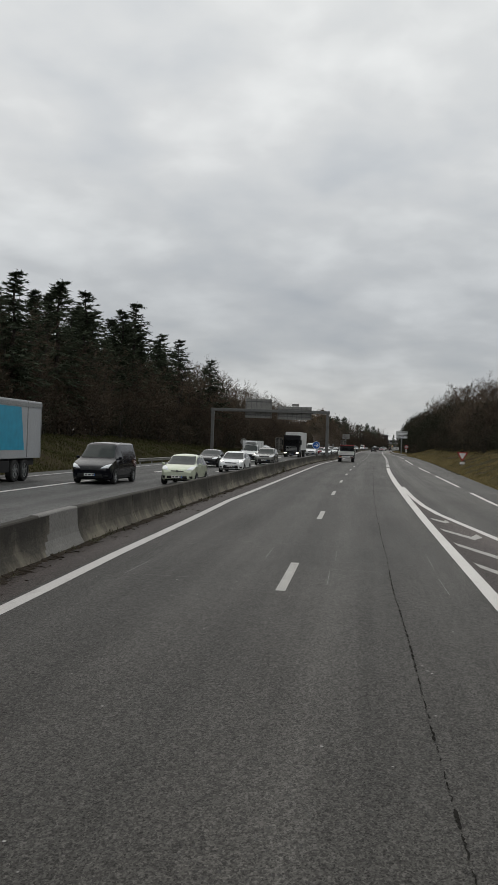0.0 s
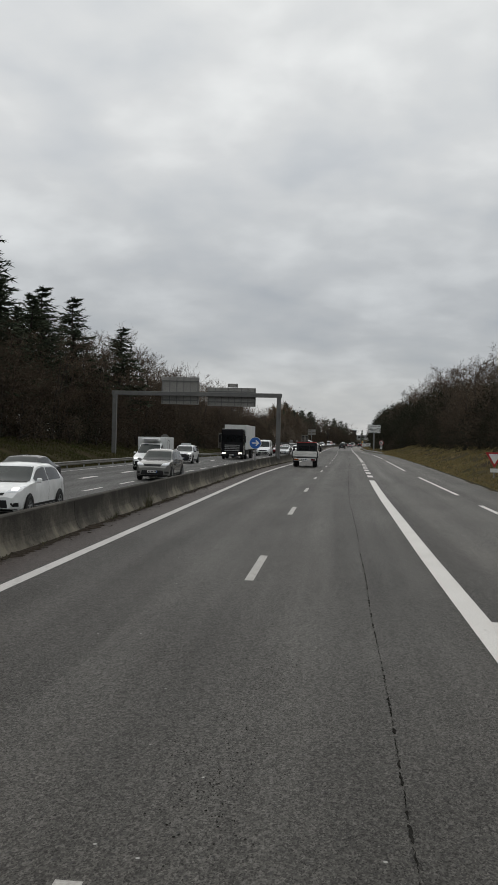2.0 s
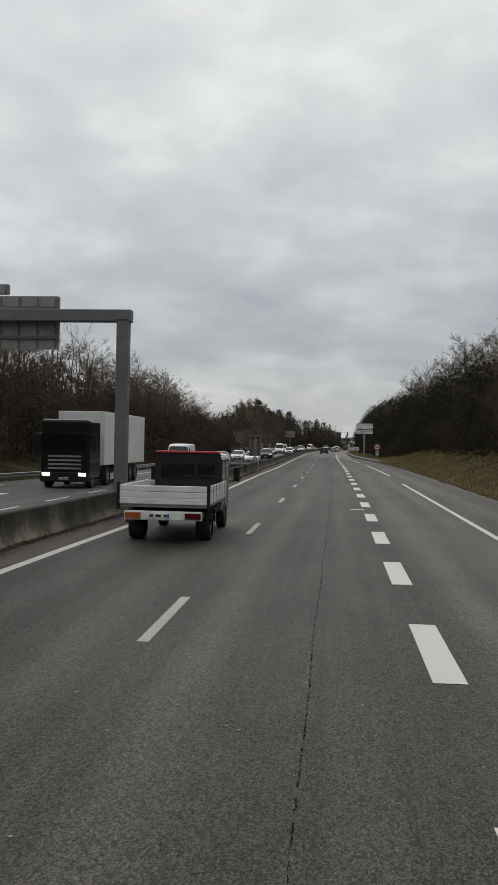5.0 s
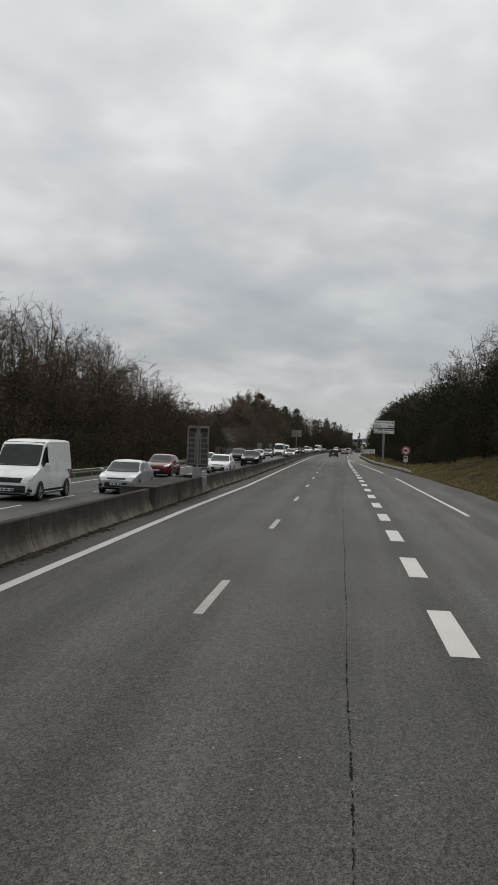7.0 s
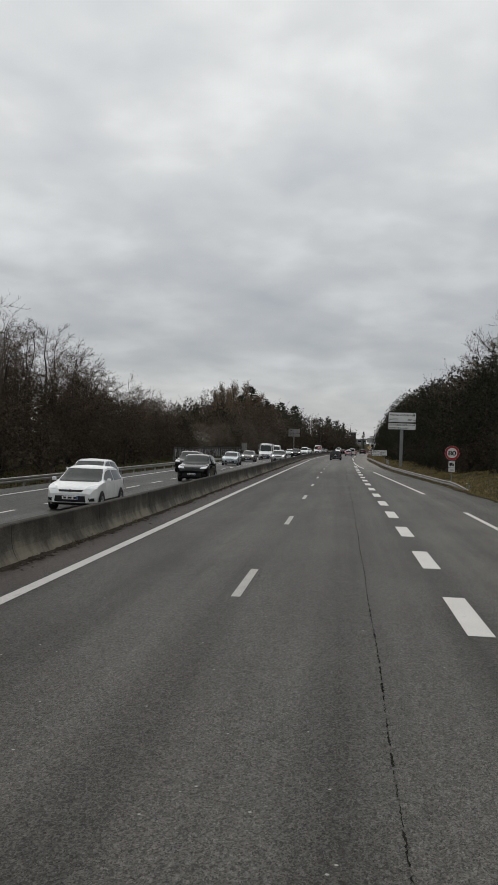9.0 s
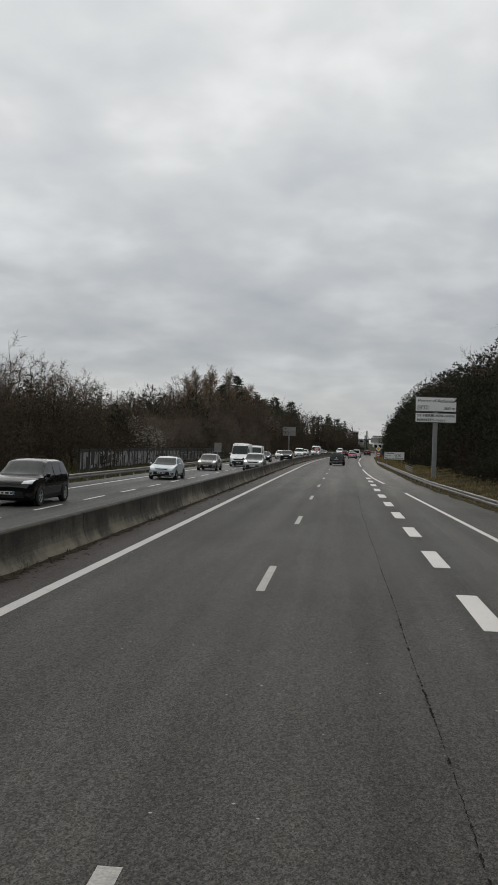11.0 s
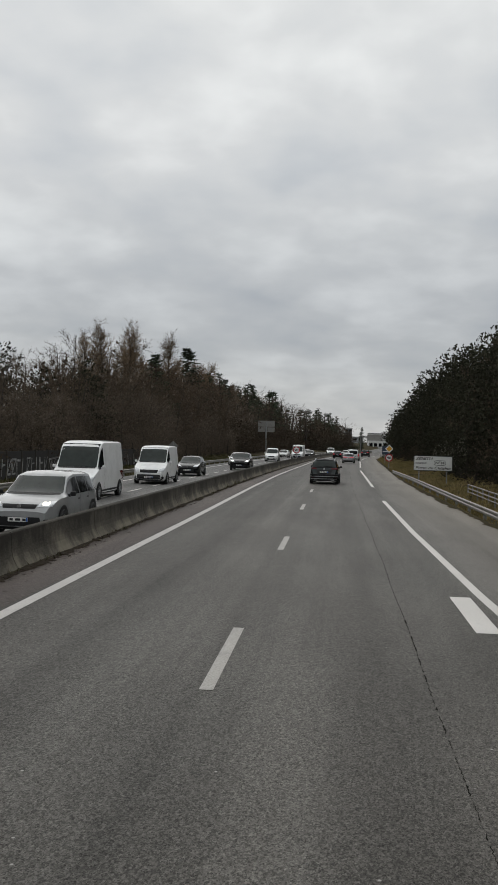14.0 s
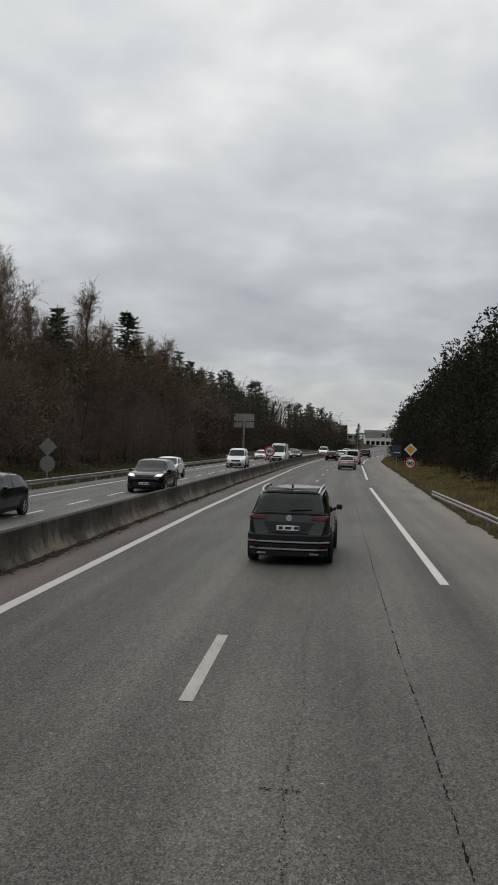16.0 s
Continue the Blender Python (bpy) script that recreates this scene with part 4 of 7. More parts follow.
def fir_tree(seed, h, label, droop=0.25, spread=0.20, dense=1.0, top=0.18, per=8, needle="needles"):
    """A conifer with uneven, drooping, needled branches and a lean top."""
    r = random.Random(seed)
    tr, cr_ = Soup(), Soup()
    at = trunk_line(tr, r, h, 0.07 + 0.010 * h, wander=0.2)
    z = h * top
    while z < h * 0.985:
        f = (z - h * top) / (h * (1 - top))
        reach = h * spread * (1 - f) ** 0.85 * r.uniform(0.8, 1.08) + 0.15
        if f < 0.2:
            reach *= 0.45 + 2.7 * f
        for i in range(r.choice((3, 4, 4, 5))):
            if r.random() > 0.9 * dense:
                continue
            a = r.uniform(0, 6.283)
            ln = reach * r.uniform(0.55, 1.12)
            q, d = at(max(h * top, min(h * 0.97, z + r.uniform(-0.9, 0.9)))), Vector((math.cos(a), math.sin(a), 0.45 * f + r.uniform(-0.4, 0.35)))
            n = 3
            for s in range(n):
                d = (d + Vector((0, 0, -droop * (0.35 if s < 2 else -0.1)))).normalized()
                e_ = q + d * ln / n
                cr_.spike(q, d, 1.15 * ln / n, 0.014)
                side = Vector((-d.y, d.x, 0)).normalized()
                for b in range(per):
                    p = q.lerp(e_, r.random())
                    dd = (d * 0.7 + side * r.choice((-1, 1)) * r.uniform(0.3, 1.1) + Vector((0, 0, r.uniform(-0.8, 0.5)))).normalized()
                    cr_.tri(p, dd, rvec(r), r.uniform(0.3, 0.75) * (0.55 + 0.45 * (1 - f)), r.uniform(0.05, 0.11) * (0.65 + 0.35 * (1 - f)))
                q = e_
            cr_.leaf(q, d, Vector((0, 0, 1)), 0.3, 0.03)
        z += h * 0.0125 * r.uniform(0.6, 1.4)
    p = at(h * 0.97)
    for i in range(14):
        cr_.leaf(p + Vector((0, 0, r.uniform(-0.9, 0.4))), (rvec(r) * 0.5 + Vector((0, 0, 0.7))).normalized(), rvec(r), 0.22, 0.018)
    return finish_tree("fir_tree", tr, cr_, M["bark"], M[needle], label, "conifer", "crown")


def leafy_tree(seed, h, label, leafm, lumps=9, leaves=3600, width=0.30, low=0.12, size=(0.16, 0.36), name="evergreen_tree", category="tree", bark="bark", twigs=0, poke=0):
    """A dense crown of many small leaves, set round a trunk in uneven lumps."""
    r = random.Random(seed)
    tr, cr_ = Soup(), Soup()
    at = trunk_line(tr, r, h * 0.8, 0.05 + 0.012 * h, wander=0.4)
    cs = []
    for i in range(lumps):
        z = h * (low + 0.06 + (0.80 - low) * (i + r.random()) / lumps)
        f = z / h
        rad = h * width * (0.55 + 0.6 * math.sin(min(1.0, f * 1.15) * math.pi) ** 0.8) * r.uniform(0.35, 0.62)
        a = r.uniform(0, 6.283)
        o = h * width * r.uniform(0.15, 0.75) * (1.15 - 0.8 * f)
        c = Vector((math.cos(a) * o, math.sin(a) * o, z))
        if name != "brush":
            tr.tube(at(max(0.3, z - rad)), c, 0.07, 0.02, 4)
        cs.append((c, rad))
    cs.append((Vector((r.uniform(-.3, .3), r.uniform(-.3, .3), h * 0.88)), h * 0.10))
    tot = sum(q[1] ** 2 for q in cs)
    for c, rad in cs:
        # sprays of leaves along short shoots, so that the outline breaks up
        for i in range(int(leaves * rad ** 2 / tot / 6)):
            v = rvec(r)
            k = r.uniform(0.5, 1.05) if r.random() < 0.8 else r.uniform(1.05, 1.4)
            p = c + Vector((v.x, v.y, v.z * 0.85)) * rad * k
            g = (v + rvec(r) * 0.8).normalized()
            for q in range(6):
                cr_.tri(p + g * (0.07 * q) + rvec(r) * size[0] * 0.8, (g + rvec(r)).normalized(), rvec(r), r.uniform(*size), r.uniform(size[0] * 0.4, size[1] * 0.5))
        for i in range(twigs):
            v = rvec(r)
            v.z = abs(v.z)
            p = c + v * rad * 0.6
            cr_.spike(p, (v + rvec(r) * 0.4).normalized(), rad * r.uniform(0.6, 1.1), 0.012)
    return finish_tree(name, tr, cr_, M[bark], leafm, label, category)


LB = "leafless broadleaf tree with fine brown twigs in the roadside wood"
LP = "leafless pale tan tree with feathery twigs in the roadside wood"
LF = "tall dark green fir with drooping branches in the roadside wood"
LE = "dense dark evergreen tree at the edge of the wood"
LS = "low dark brown tangled bush under the trees"
protos = {
    "bare": [(bare_tree(11 + i, 10.0, LB, M["bark"], M["twig"], low=0.15 + 0.05 * i, spread=0.30, stems=(2, 4, 1, 3)[i], limbs=34, sub=4, fine=8), 10.0) for i in range(4)],
    "pale": [(bare_tree(31 + i, 10.0, LP, M["bark_pale"], M["twig_pale"], low=0.25, spread=0.26, stems=3 + i, limbs=34, sub=4, fine=8), 10.0) for i in range(3)],
    "fir": [(fir_tree(51, 15.0, LF, 0.25, 0.23), 15.0), (fir_tree(52, 15.0, LF, 0.32, 0.20, 0.9, 0.25), 15.0), (fir_tree(53, 15.0, LF, 0.2, 0.25, 0.95, 0.2), 15.0), (fir_tree(54, 15.0, LF, 0.3, 0.18, 0.85, 0.35), 15.0)],
    "russet": [(bare_tree(61 + i, 10.0, "tall russet-brown conifer with fine upswept branches in the roadside wood", M["bark"], M["needles_russet"], low=0.06, spread=0.17, stems=1, limbs=70, sub=4, fine=8, cone=True), 10.0) for i in range(2)],
    "ever": [(leafy_tree(71 + i, 9.0, LE, M["leaf_dark"], lumps=13, leaves=3800, width=0.34 - 0.02 * i, size=(0.10, 0.22)), 9.0) for i in range(3)],
    "bush": [(leafy_tree(81 + i, 4.0, LS, M["leaf_brown"], lumps=9, leaves=1250, width=0.62, low=0.0, size=(0.09, 0.20), name="bush", category="bush", twigs=40), 4.0) for i in range(3)],
    "brush": [(leafy_tree(111 + i, 7.0, "tall brown tangled brush at the foot of the wood", M["leaf_brown"], lumps=14, leaves=2100, width=0.42, low=0.0, size=(0.10, 0.22), name="brush", category="bush", twigs=90), 7.0) for i in range(3)],
    "tan_brush": [(leafy_tree(131 + i, 7.0, "tall tan tangled brush at the foot of the wood", M["leaf_tan"], lumps=14, leaves=2100, width=0.42, low=0.0, size=(0.09, 0.20), name="brush", category="bush", twigs=90), 7.0) for i in range(2)],
    "far_tan_brush": [(leafy_tree(141, 7.0, LS, M["leaf_tan"], lumps=10, leaves=1000, width=0.45, low=0.0, size=(0.14, 0.30), name="bush", category="bush", twigs=14), 7.0)],
    "far_brush": [(leafy_tree(121, 7.0, LS, M["leaf_brown"], lumps=10, leaves=1000, width=0.45, low=0.0, size=(0.16, 0.34), name="bush", category="bush", twigs=14), 7.0)],
    "dark_bush": [(leafy_tree(91 + i, 4.0, "low dark evergreen bush under the trees", M["leaf_dark"], lumps=9, leaves=1600, width=0.6, low=0.0, size=(0.08, 0.18), name="bush", category="bush", twigs=14), 4.0) for i in range(2)],
    "blossom": [(leafy_tree(96, 4.0, "bush in white blossom at the edge of the wood", M["blossom"], lumps=9, leaves=2400, width=0.42, low=0.2, size=(0.035, 0.085), name="blossom_bush", category="bush", twigs=12), 4.0)],
    # lean versions for the joined mass
    "far_bare": [(bare_tree(211 + i, 10.0, LB, M["bark"], M["twig"], low=0.2, spread=0.26, stems=1 + i, limbs=15, sub=2, fine=4), 10.0) for i in range(2)],
    "far_pale": [(bare_tree(231, 10.0, LP, M["bark_pale"], M["twig_pale"], low=0.25, spread=0.2, stems=3, limbs=16, sub=2, fine=4), 10.0)],
    "far_fir": [(fir_tree(251, 15.0, LF, 0.25, 0.20, 0.62, 0.15, 4), 15.0), (fir_tree(252, 15.0, LF, 0.2, 0.17, 0.62, 0.1, 4), 15.0)],
    "far_ever": [(leafy_tree(271, 9.0, LE, M["leaf_dark"], lumps=11, leaves=1900, width=0.34, size=(0.14, 0.28)), 9.0)],
    "far_bush": [(leafy_tree(281, 4.0, LS, M["leaf_brown"], lumps=8, leaves=700, width=0.62, low=0.0, size=(0.12, 0.26), name="bush", category="bush", twigs=8), 4.0)],
    "far_dark_bush": [(leafy_tree(291, 4.0, LS, M["leaf_dark"], lumps=8, leaves=900, width=0.62, low=0.0, size=(0.11, 0.24), name="bush", category="bush", twigs=4), 4.0)],
}
tree_rng = random.Random(77)
MASS = {}


def plant(kind, x, y, h, group, squash=1.0, which=None, mass=False):
    """One tree as a thing of its own, or, deep in the wood and far off, as part of the joined mass."""
    ps = protos["far_" + kind if mass else kind]
    src, h0 = ps[which % len(ps)] if which is not None else tree_rng.choice(ps)
    s = h / h0
    m = pose(x, y, ground_z(x, min(y, 1300)) - 0.05, tree_rng.uniform(-2, 2), tree_rng.uniform(-2, 2), tree_rng.uniform(0, 360))
    if mass:
        a = np.array(m @ Matrix.Diagonal((s * squash, s * squash, s, 1)))
        for ch in src.children:
            MASS.setdefault(ch.data.materials[0].name, []).append((ch.data, a))
        return None
    ob = copy_thing(src, m)
    ob.scale = (s * squash, s * squash, s)
    return tagged(ob, group=group)


def build_mass(name, label):
    """Joins what MASS holds into one mesh with several materials."""
    vs, idx, start, mats, count = [], [], [], [], 0
    slots = list(MASS)
    tot = 0
    for k, items in MASS.items():
        for me, a in items:
            n = len(me.vertices)
            co = np.empty(n * 3, dtype=np.float32)
            me.vertices.foreach_get("co", co)
            co = co.reshape(-1, 3) @ a[:3, :3].T + a[:3, 3]
            lv = np.empty(len(me.loops), dtype=np.int32)
            me.loops.foreach_get("vertex_index", lv)
            ps_ = np.empty(len(me.polygons), dtype=np.int32)
            me.polygons.foreach_get("loop_start", ps_)
            vs.append(co)
            idx.append(lv + count)
            start.append(ps_ + tot)
            mats.append(np.full(len(ps_), slots.index(k), dtype=np.int32))
            count += n
            tot += len(lv)
    vs, idx, start, mats = (np.concatenate(q) for q in (vs, idx, start, mats))
    me = bpy.data.meshes.new(name)
    me.vertices.add(len(vs))
    me.vertices.foreach_set("co", vs.astype(np.float32).ravel())
    me.loops.add(len(idx))
    me.loops.foreach_set("vertex_index", idx)
    me.polygons.add(len(start))
    me.polygons.foreach_set("loop_start", start)
    for k in slots:
        me.materials.append(bpy.data.materials[k])
    me.polygons.foreach_set("material_index", mats)
    me.update()
    me.validate()
    return tagged(new(name, me), label, "woods", kind="stuff")


def profile_left(y):
    return float(np.interp(y, [-20, 45, 60, 80, 100, 115, 125, 145, 168, 182, 195, 205, 225, 232, 245, 260, 275, 300, 316, 330, 345, 360, 385, 410, 450, 520, 700],
                           [13.6, 13.8, 14.8, 15.6, 15.8, 15.9, 14.6, 13.3, 13.0, 12.8, 12.7, 11.8, 11.3, 9.4, 8.6, 8.6, 8.2, 7.8, 9.6, 10.6, 13.0, 13.6, 15.2, 15.8, 17.6, 19, 19]))


def profile_right(y):
    return float(np.interp(y, [-40, 60, 98, 130, 150, 165, 195, 240, 265, 290, 305, 330, 350, 380, 400, 440, 480, 600], [9, 10, 11.8, 12.2, 13.0, 13.8, 15.4, 16.0, 15.9, 16.2, 15.6, 16.6, 17.6, 17.2, 16.0, 15.0, 14.0, 13.0]))


GL, GR = "wood beyond the opposite carriageway", "wood beside the near verge"
y = -6.0
while y < 560:
    edge = edge_left(y) - float(np.interp(y, [0, 60, 100, 130, 148, 162, 172, 240, 300, 350, 400, 456, 520, 560], [8.6, 8.2, 6.6, 5.0, 6.2, 6.2, 3.6, 4.5, 5.8, 5.0, 6.0, 10.0, 12.0, 13.0]))
    prof = profile_left(y)
    far = y > 410
    # undergrowth along the edge
    plant(tree_rng.choice(("bush", "bush", "dark_bush") if y < 150 else ("bush",) if y < 325 or y > 410 else ("tan_brush",)), edge - tree_rng.uniform(-0.5, 1.2), y + tree_rng.uniform(-1, 1), tree_rng.uniform(2.6, 4.4) * (0.8 if 250 < y < 320 else 1.0), GL, mass=far)
    if not far:
        plant("brush" if y < 285 else "tan_brush", edge - tree_rng.uniform(1.2, 2.2), y + tree_rng.uniform(-1, 1), min(prof * 0.62, tree_rng.uniform(5.2, 7.4)), GL, 0.95)
    plant("brush", edge - tree_rng.uniform(10.5, 12.5), y + tree_rng.uniform(-1, 1), prof * tree_rng.uniform(0.76, 0.90), GL, 0.7, mass=True)
    # the trees behind
    if y < 112:
        kinds = ("fir", "fir", "bare", "fir")
    elif y < 232:
        kinds = ("pale", "bare", "pale", "bare")
    elif y < 345:
        kinds = ("bare", "pale", "pale", "ever")
    else:
        kinds = ("pale", "fir", "bare", "pale", "pale")
    if y < 128:
        plant("ever", edge - tree_rng.uniform(6.5, 8.5), y + tree_rng.uniform(-1, 1), prof * tree_rng.uniform(0.72, 0.86), GL, 0.8, mass=True)
    if far:
        plant(tree_rng.choice(("fir", "fir", "bare")), edge - tree_rng.uniform(4.0, 6.0), y + tree_rng.uniform(-1, 1), prof * tree_rng.uniform(0.75, 0.98), GL, 1.6, mass=True)
        plant("brush", edge - tree_rng.uniform(1.0, 2.0), y + 2, 7.0, GL, 1.2, mass=True)
        plant("brush", edge - tree_rng.uniform(6.0, 7.0), y, 10.0, GL, 0.9, mass=True)
        plant("bush", edge + 1.5, y + 1, 3.2, GL, 1.2, mass=True)
    for row, (dx, k) in enumerate(((2.5, 0.80), (5.5, 0.97), (9.5, 1.05))):
        kd = kinds[tree_rng.randrange(len(kinds))]
        if kd == "fir" and row == 0:
            kd = "bare"
        h = prof * k * tree_rng.uniform(0.82, 1.03) * (0.92 if kd in ("pale", "bare") and y < 128 else (1.10 if y < 335 else 1.0) if kd in ("pale", "bare") else 1.0)
        plant(kd, edge - dx - tree_rng.uniform(-1, 1), y + tree_rng.uniform(-1.6, 1.6), h, GL, 1.45 if kd == "fir" else 1.0, mass=far or (row == 2 and kd not in ("fir", "ever") and y > 128))
    plant("brush", edge - tree_rng.uniform(13, 15), y + 2.4, prof * tree_rng.uniform(0.62, 0.75), GL, 0.75, mass=True)
    y += 4.8 if y < 410 else 4.6

y = 20.0
while y < 520:
    edge = edge_right(y) + float(np.interp(y, [0, 100, 200, 230, 250, 290, 310, 350, 420, 520], [6.5, 6.0, 5.2, 5.0, 5.5, 6.2, 5.8, 5.2, 3.2, 2.0]))
    prof = profile_right(y)
    far = y > 400
    plant(tree_rng.choice(("bush", "dark_bush", "dark_bush")), edge + tree_rng.uniform(-0.6, 1.2), y + tree_rng.uniform(-1, 1), tree_rng.uniform(2.6, 4.2), GR, mass=far)
    if not far and y > 90:
        plant("brush", edge + tree_rng.uniform(1.5, 2.6), y + tree_rng.uniform(-1, 1), min(prof * 0.6, tree_rng.uniform(5.0, 7.0)), GR, 0.9)
    plant("brush", edge + tree_rng.uniform(8.5, 10), y + tree_rng.uniform(-1, 1), prof * tree_rng.uniform(0.66, 0.82), GR, 0.7, mass=True)
    plant(tree_rng.choice(("bush", "dark_bush")), edge + tree_rng.uniform(3, 4), y + tree_rng.uniform(-1, 1), tree_rng.uniform(4.5, 6.5), GR, 0.8, mass=True)
    kinds = ("ever", "bare", "ever", "bare", "pale") if y < 262 else ("ever", "ever", "ever", "ever", "bare" if y < 335 else "ever")
    for row, (dx, k) in enumerate(((1.6, 0.72), (4.0, 0.92), (7.5, 1.04))):
        kd = kinds[tree_rng.randrange(len(kinds))]
        if row == 2 and y < 262:
            kd = tree_rng.choice(("bare", "pale", "bare"))
        if row < 2 and 150 < y < 262 and tree_rng.random() < 0.75:
            kd = "ever"
        h = prof * k * tree_rng.uniform(0.8, 1.02) * ((0.86 if y < 262 else 0.95) if kd == "ever" else 1.06 if y < 262 else 1.0)
        plant(kd, edge + dx + tree_rng.uniform(-0.8, 0.8), y + tree_rng.uniform(-1.5, 1.5), h, GR, mass=far or (row == 2 and y > 345))
    y += 5.0 if y < 400 else 6.0

# the wood goes on along both sides, and closes the far end
y = 560.0
while y < 770:
    if y < 668:
        plant(tree_rng.choice(("bare", "fir", "fir")), lane(y) - 24 - tree_rng.uniform(0, 3), y, tree_rng.uniform(13, 16), GL, 1.7, mass=True)
        plant(tree_rng.choice(("bare", "fir", "fir")), lane(y) - 30 - tree_rng.uniform(0, 5), y + 4, tree_rng.uniform(15, 18.5), GL, 1.7, mass=True)
        plant("brush", lane(y) - 21, y + 2, 7, GL, 1.2, mass=True)
        plant("brush", lane(y) - 25, y + 7, 11.5, GL, 1.2, mass=True)
        plant("dark_bush", lane(y) - 18.5, y + 5, 3, GL, 1.6, mass=True)
    plant(tree_rng.choice(("bare", "ever")), edge_right(y) + 8 + tree_rng.uniform(0, 4), y, tree_rng.uniform(11, 15), GR, mass=True)
    plant("dark_bush", edge_right(y) + 6, y + 3, 6, GR, 1.3, mass=True)
    y += 8.0
for i in range(60):
    a = tree_rng.uniform(-260, 420)
    plant(tree_rng.choice(("ever", "bare", "fir")), a, 1180 + tree_rng.uniform(0, 80), tree_rng.uniform(7, 11), GL, 2.0, mass=True)

# unseen trees added behind the start, closing the place and darkening car reflections
y = -130.0
while y < -8:
    for dx, h in ((-8, 7.0), (-12, 13.0)):
        plant(tree_rng.choice(("ever", "bare")), edge_left(y) + dx, y, h, GL, 1.2, mass=True)
        plant(tree_rng.choice(("ever", "bare")), edge_right(y) - dx, y + 3, h, GR, 1.2, mass=True)
    plant("brush", edge_left(y) - 9, y + 4, 8, GL, 1.3, mass=True)
    plant("brush", edge_right(y) + 9, y + 4, 8, GR, 1.3, mass=True)
    y += 8.0

# marked single trees
for x, yy, h in ((-31.2, 95, 18.2), (-29.5, 114.4, 16.0), (-26.6, 123, 14.0), (-30.5, 88, 16.0), (-30, 64, 15.0), (-29.0, 52, 13.5), (-31, 75, 16.0)):
    plant("fir", x, yy, h * 0.99, GL, 1.45)
for kd, x, yy, h, q in (("russet", -24.0, 373, 17.6, 1.2), ("fir", -24.4, 393, 17.8, 1.3), ("russet", -24.6, 419, 18.0, 1.2), ("russet", -24.6, 350, 16.0, 1.15), ("russet", -25.5, 342, 15.0, 1.2),
                        ("fir", -24.0, 440, 16.0, 1.3), ("russet", -25.0, 384, 15.5, 1.2), ("fir", -23.4, 362, 13.5, 1.4), ("russet", -24.2, 404, 16.4, 1.1)):
    plant(kd, x, yy, h, GL, q)
y = 336.0
while y < 452:
    plant("tan_brush", -24.6 + tree_rng.uniform(-1.0, 1.0) + max(0.0, lane(y)), y + 2.0, tree_rng.uniform(10.0, 12.6), GL, 0.85, mass=True)
    plant(tree_rng.choice(("bare", "russet", "russet")), -26.2 + tree_rng.uniform(-1.6, 1.2) + max(0.0, lane(y)), y + tree_rng.uniform(-1, 1), tree_rng.uniform(13.0, 16.0), GL)
    y += 4.2
plant("fir", 12.5, 640, 11.0, GL, which=0)
for x, yy, h in ((-21.6, 279, 4.6), (-21.0, 287, 3.4), (-21.4, 284, 3.8)):
    plant("blossom", x, yy, h, GL)
for x, yy, h in ((10.9, 326, 3.6), (11.1, 332, 3.2), (11.2, 339, 3.4), (11.2, 346, 3.0), (14.2, 236, 3.2), (14.3, 226, 2.6)):
    plant("blossom", x, yy, h, GR, 0.45)
build_mass("far_woods", "dense brown and dark green woods in depth")
for ps in protos.values():
    for src, _h in ps:
        for o in (*src.children_recursive, src):
            bpy.data.objects.remove(o)


# grass on the verges
def grass(name, y0, y1, count, xr, mat, seed, hmin, hmax, label):
    r = random.Random(seed)
    vs, fs = [], []
    for i in range(count):
        y = r.uniform(y0, y1)
        x = xr(y, r)
        z = ground_z(x, y) - 0.02
        a, h = r.uniform(0, 6.283), r.uniform(hmin, hmax)
        w = r.uniform(0.014, 0.036)
        lx, ly = r.uniform(-0.5, 0.5) * h, r.uniform(-0.5, 0.5) * h
        k = len(vs)
        vs += [(x - w * math.cos(a), y - w * math.sin(a), z), (x + w * math.cos(a), y + w * math.sin(a), z), (x + lx, y + ly, z + h)]
        fs.append((k, k + 1, k + 2))
    return tagged(raw(name, vs, fs, mat), label, "grass", kind="stuff")


grass("grass", 10, 240, 70000, lambda y, r: edge_right(y) + 0.1 + 7.5 * r.random() ** 1.3, M["grass"], 3, 0.06, 0.24, "rough yellow-brown winter grass on the near verge")
grass("grass", 240, 470, 40000, lambda y, r: edge_right(y) + 0.1 + 7.0 * r.random() ** 1.2, M["grass"], 4, 0.05, 0.22, "rough yellow-brown winter grass on the near verge")
grass("grass", 285, 425, 42000, lambda y, r: edge_right(y) + 0.25 + 6.0 * r.random(), M["grass"], 9, 0.08, 0.30, "tan winter grass on the near bank")
grass("grass", 0, 420, 75000, lambda y, r: edge_left(y) - 0.1 - (8.5 if y < 100 else 6.0) * r.random(), M["grass_green"], 6, 0.05, 0.22, "short green grass on the far verge")


grass("grass", -10, 125, 60000, lambda y, r: edge_left(y) - 0.2 - 9.0 * r.random(), M["grass_green"], 7, 0.08, 0.26, "green grass bank below the far wood")


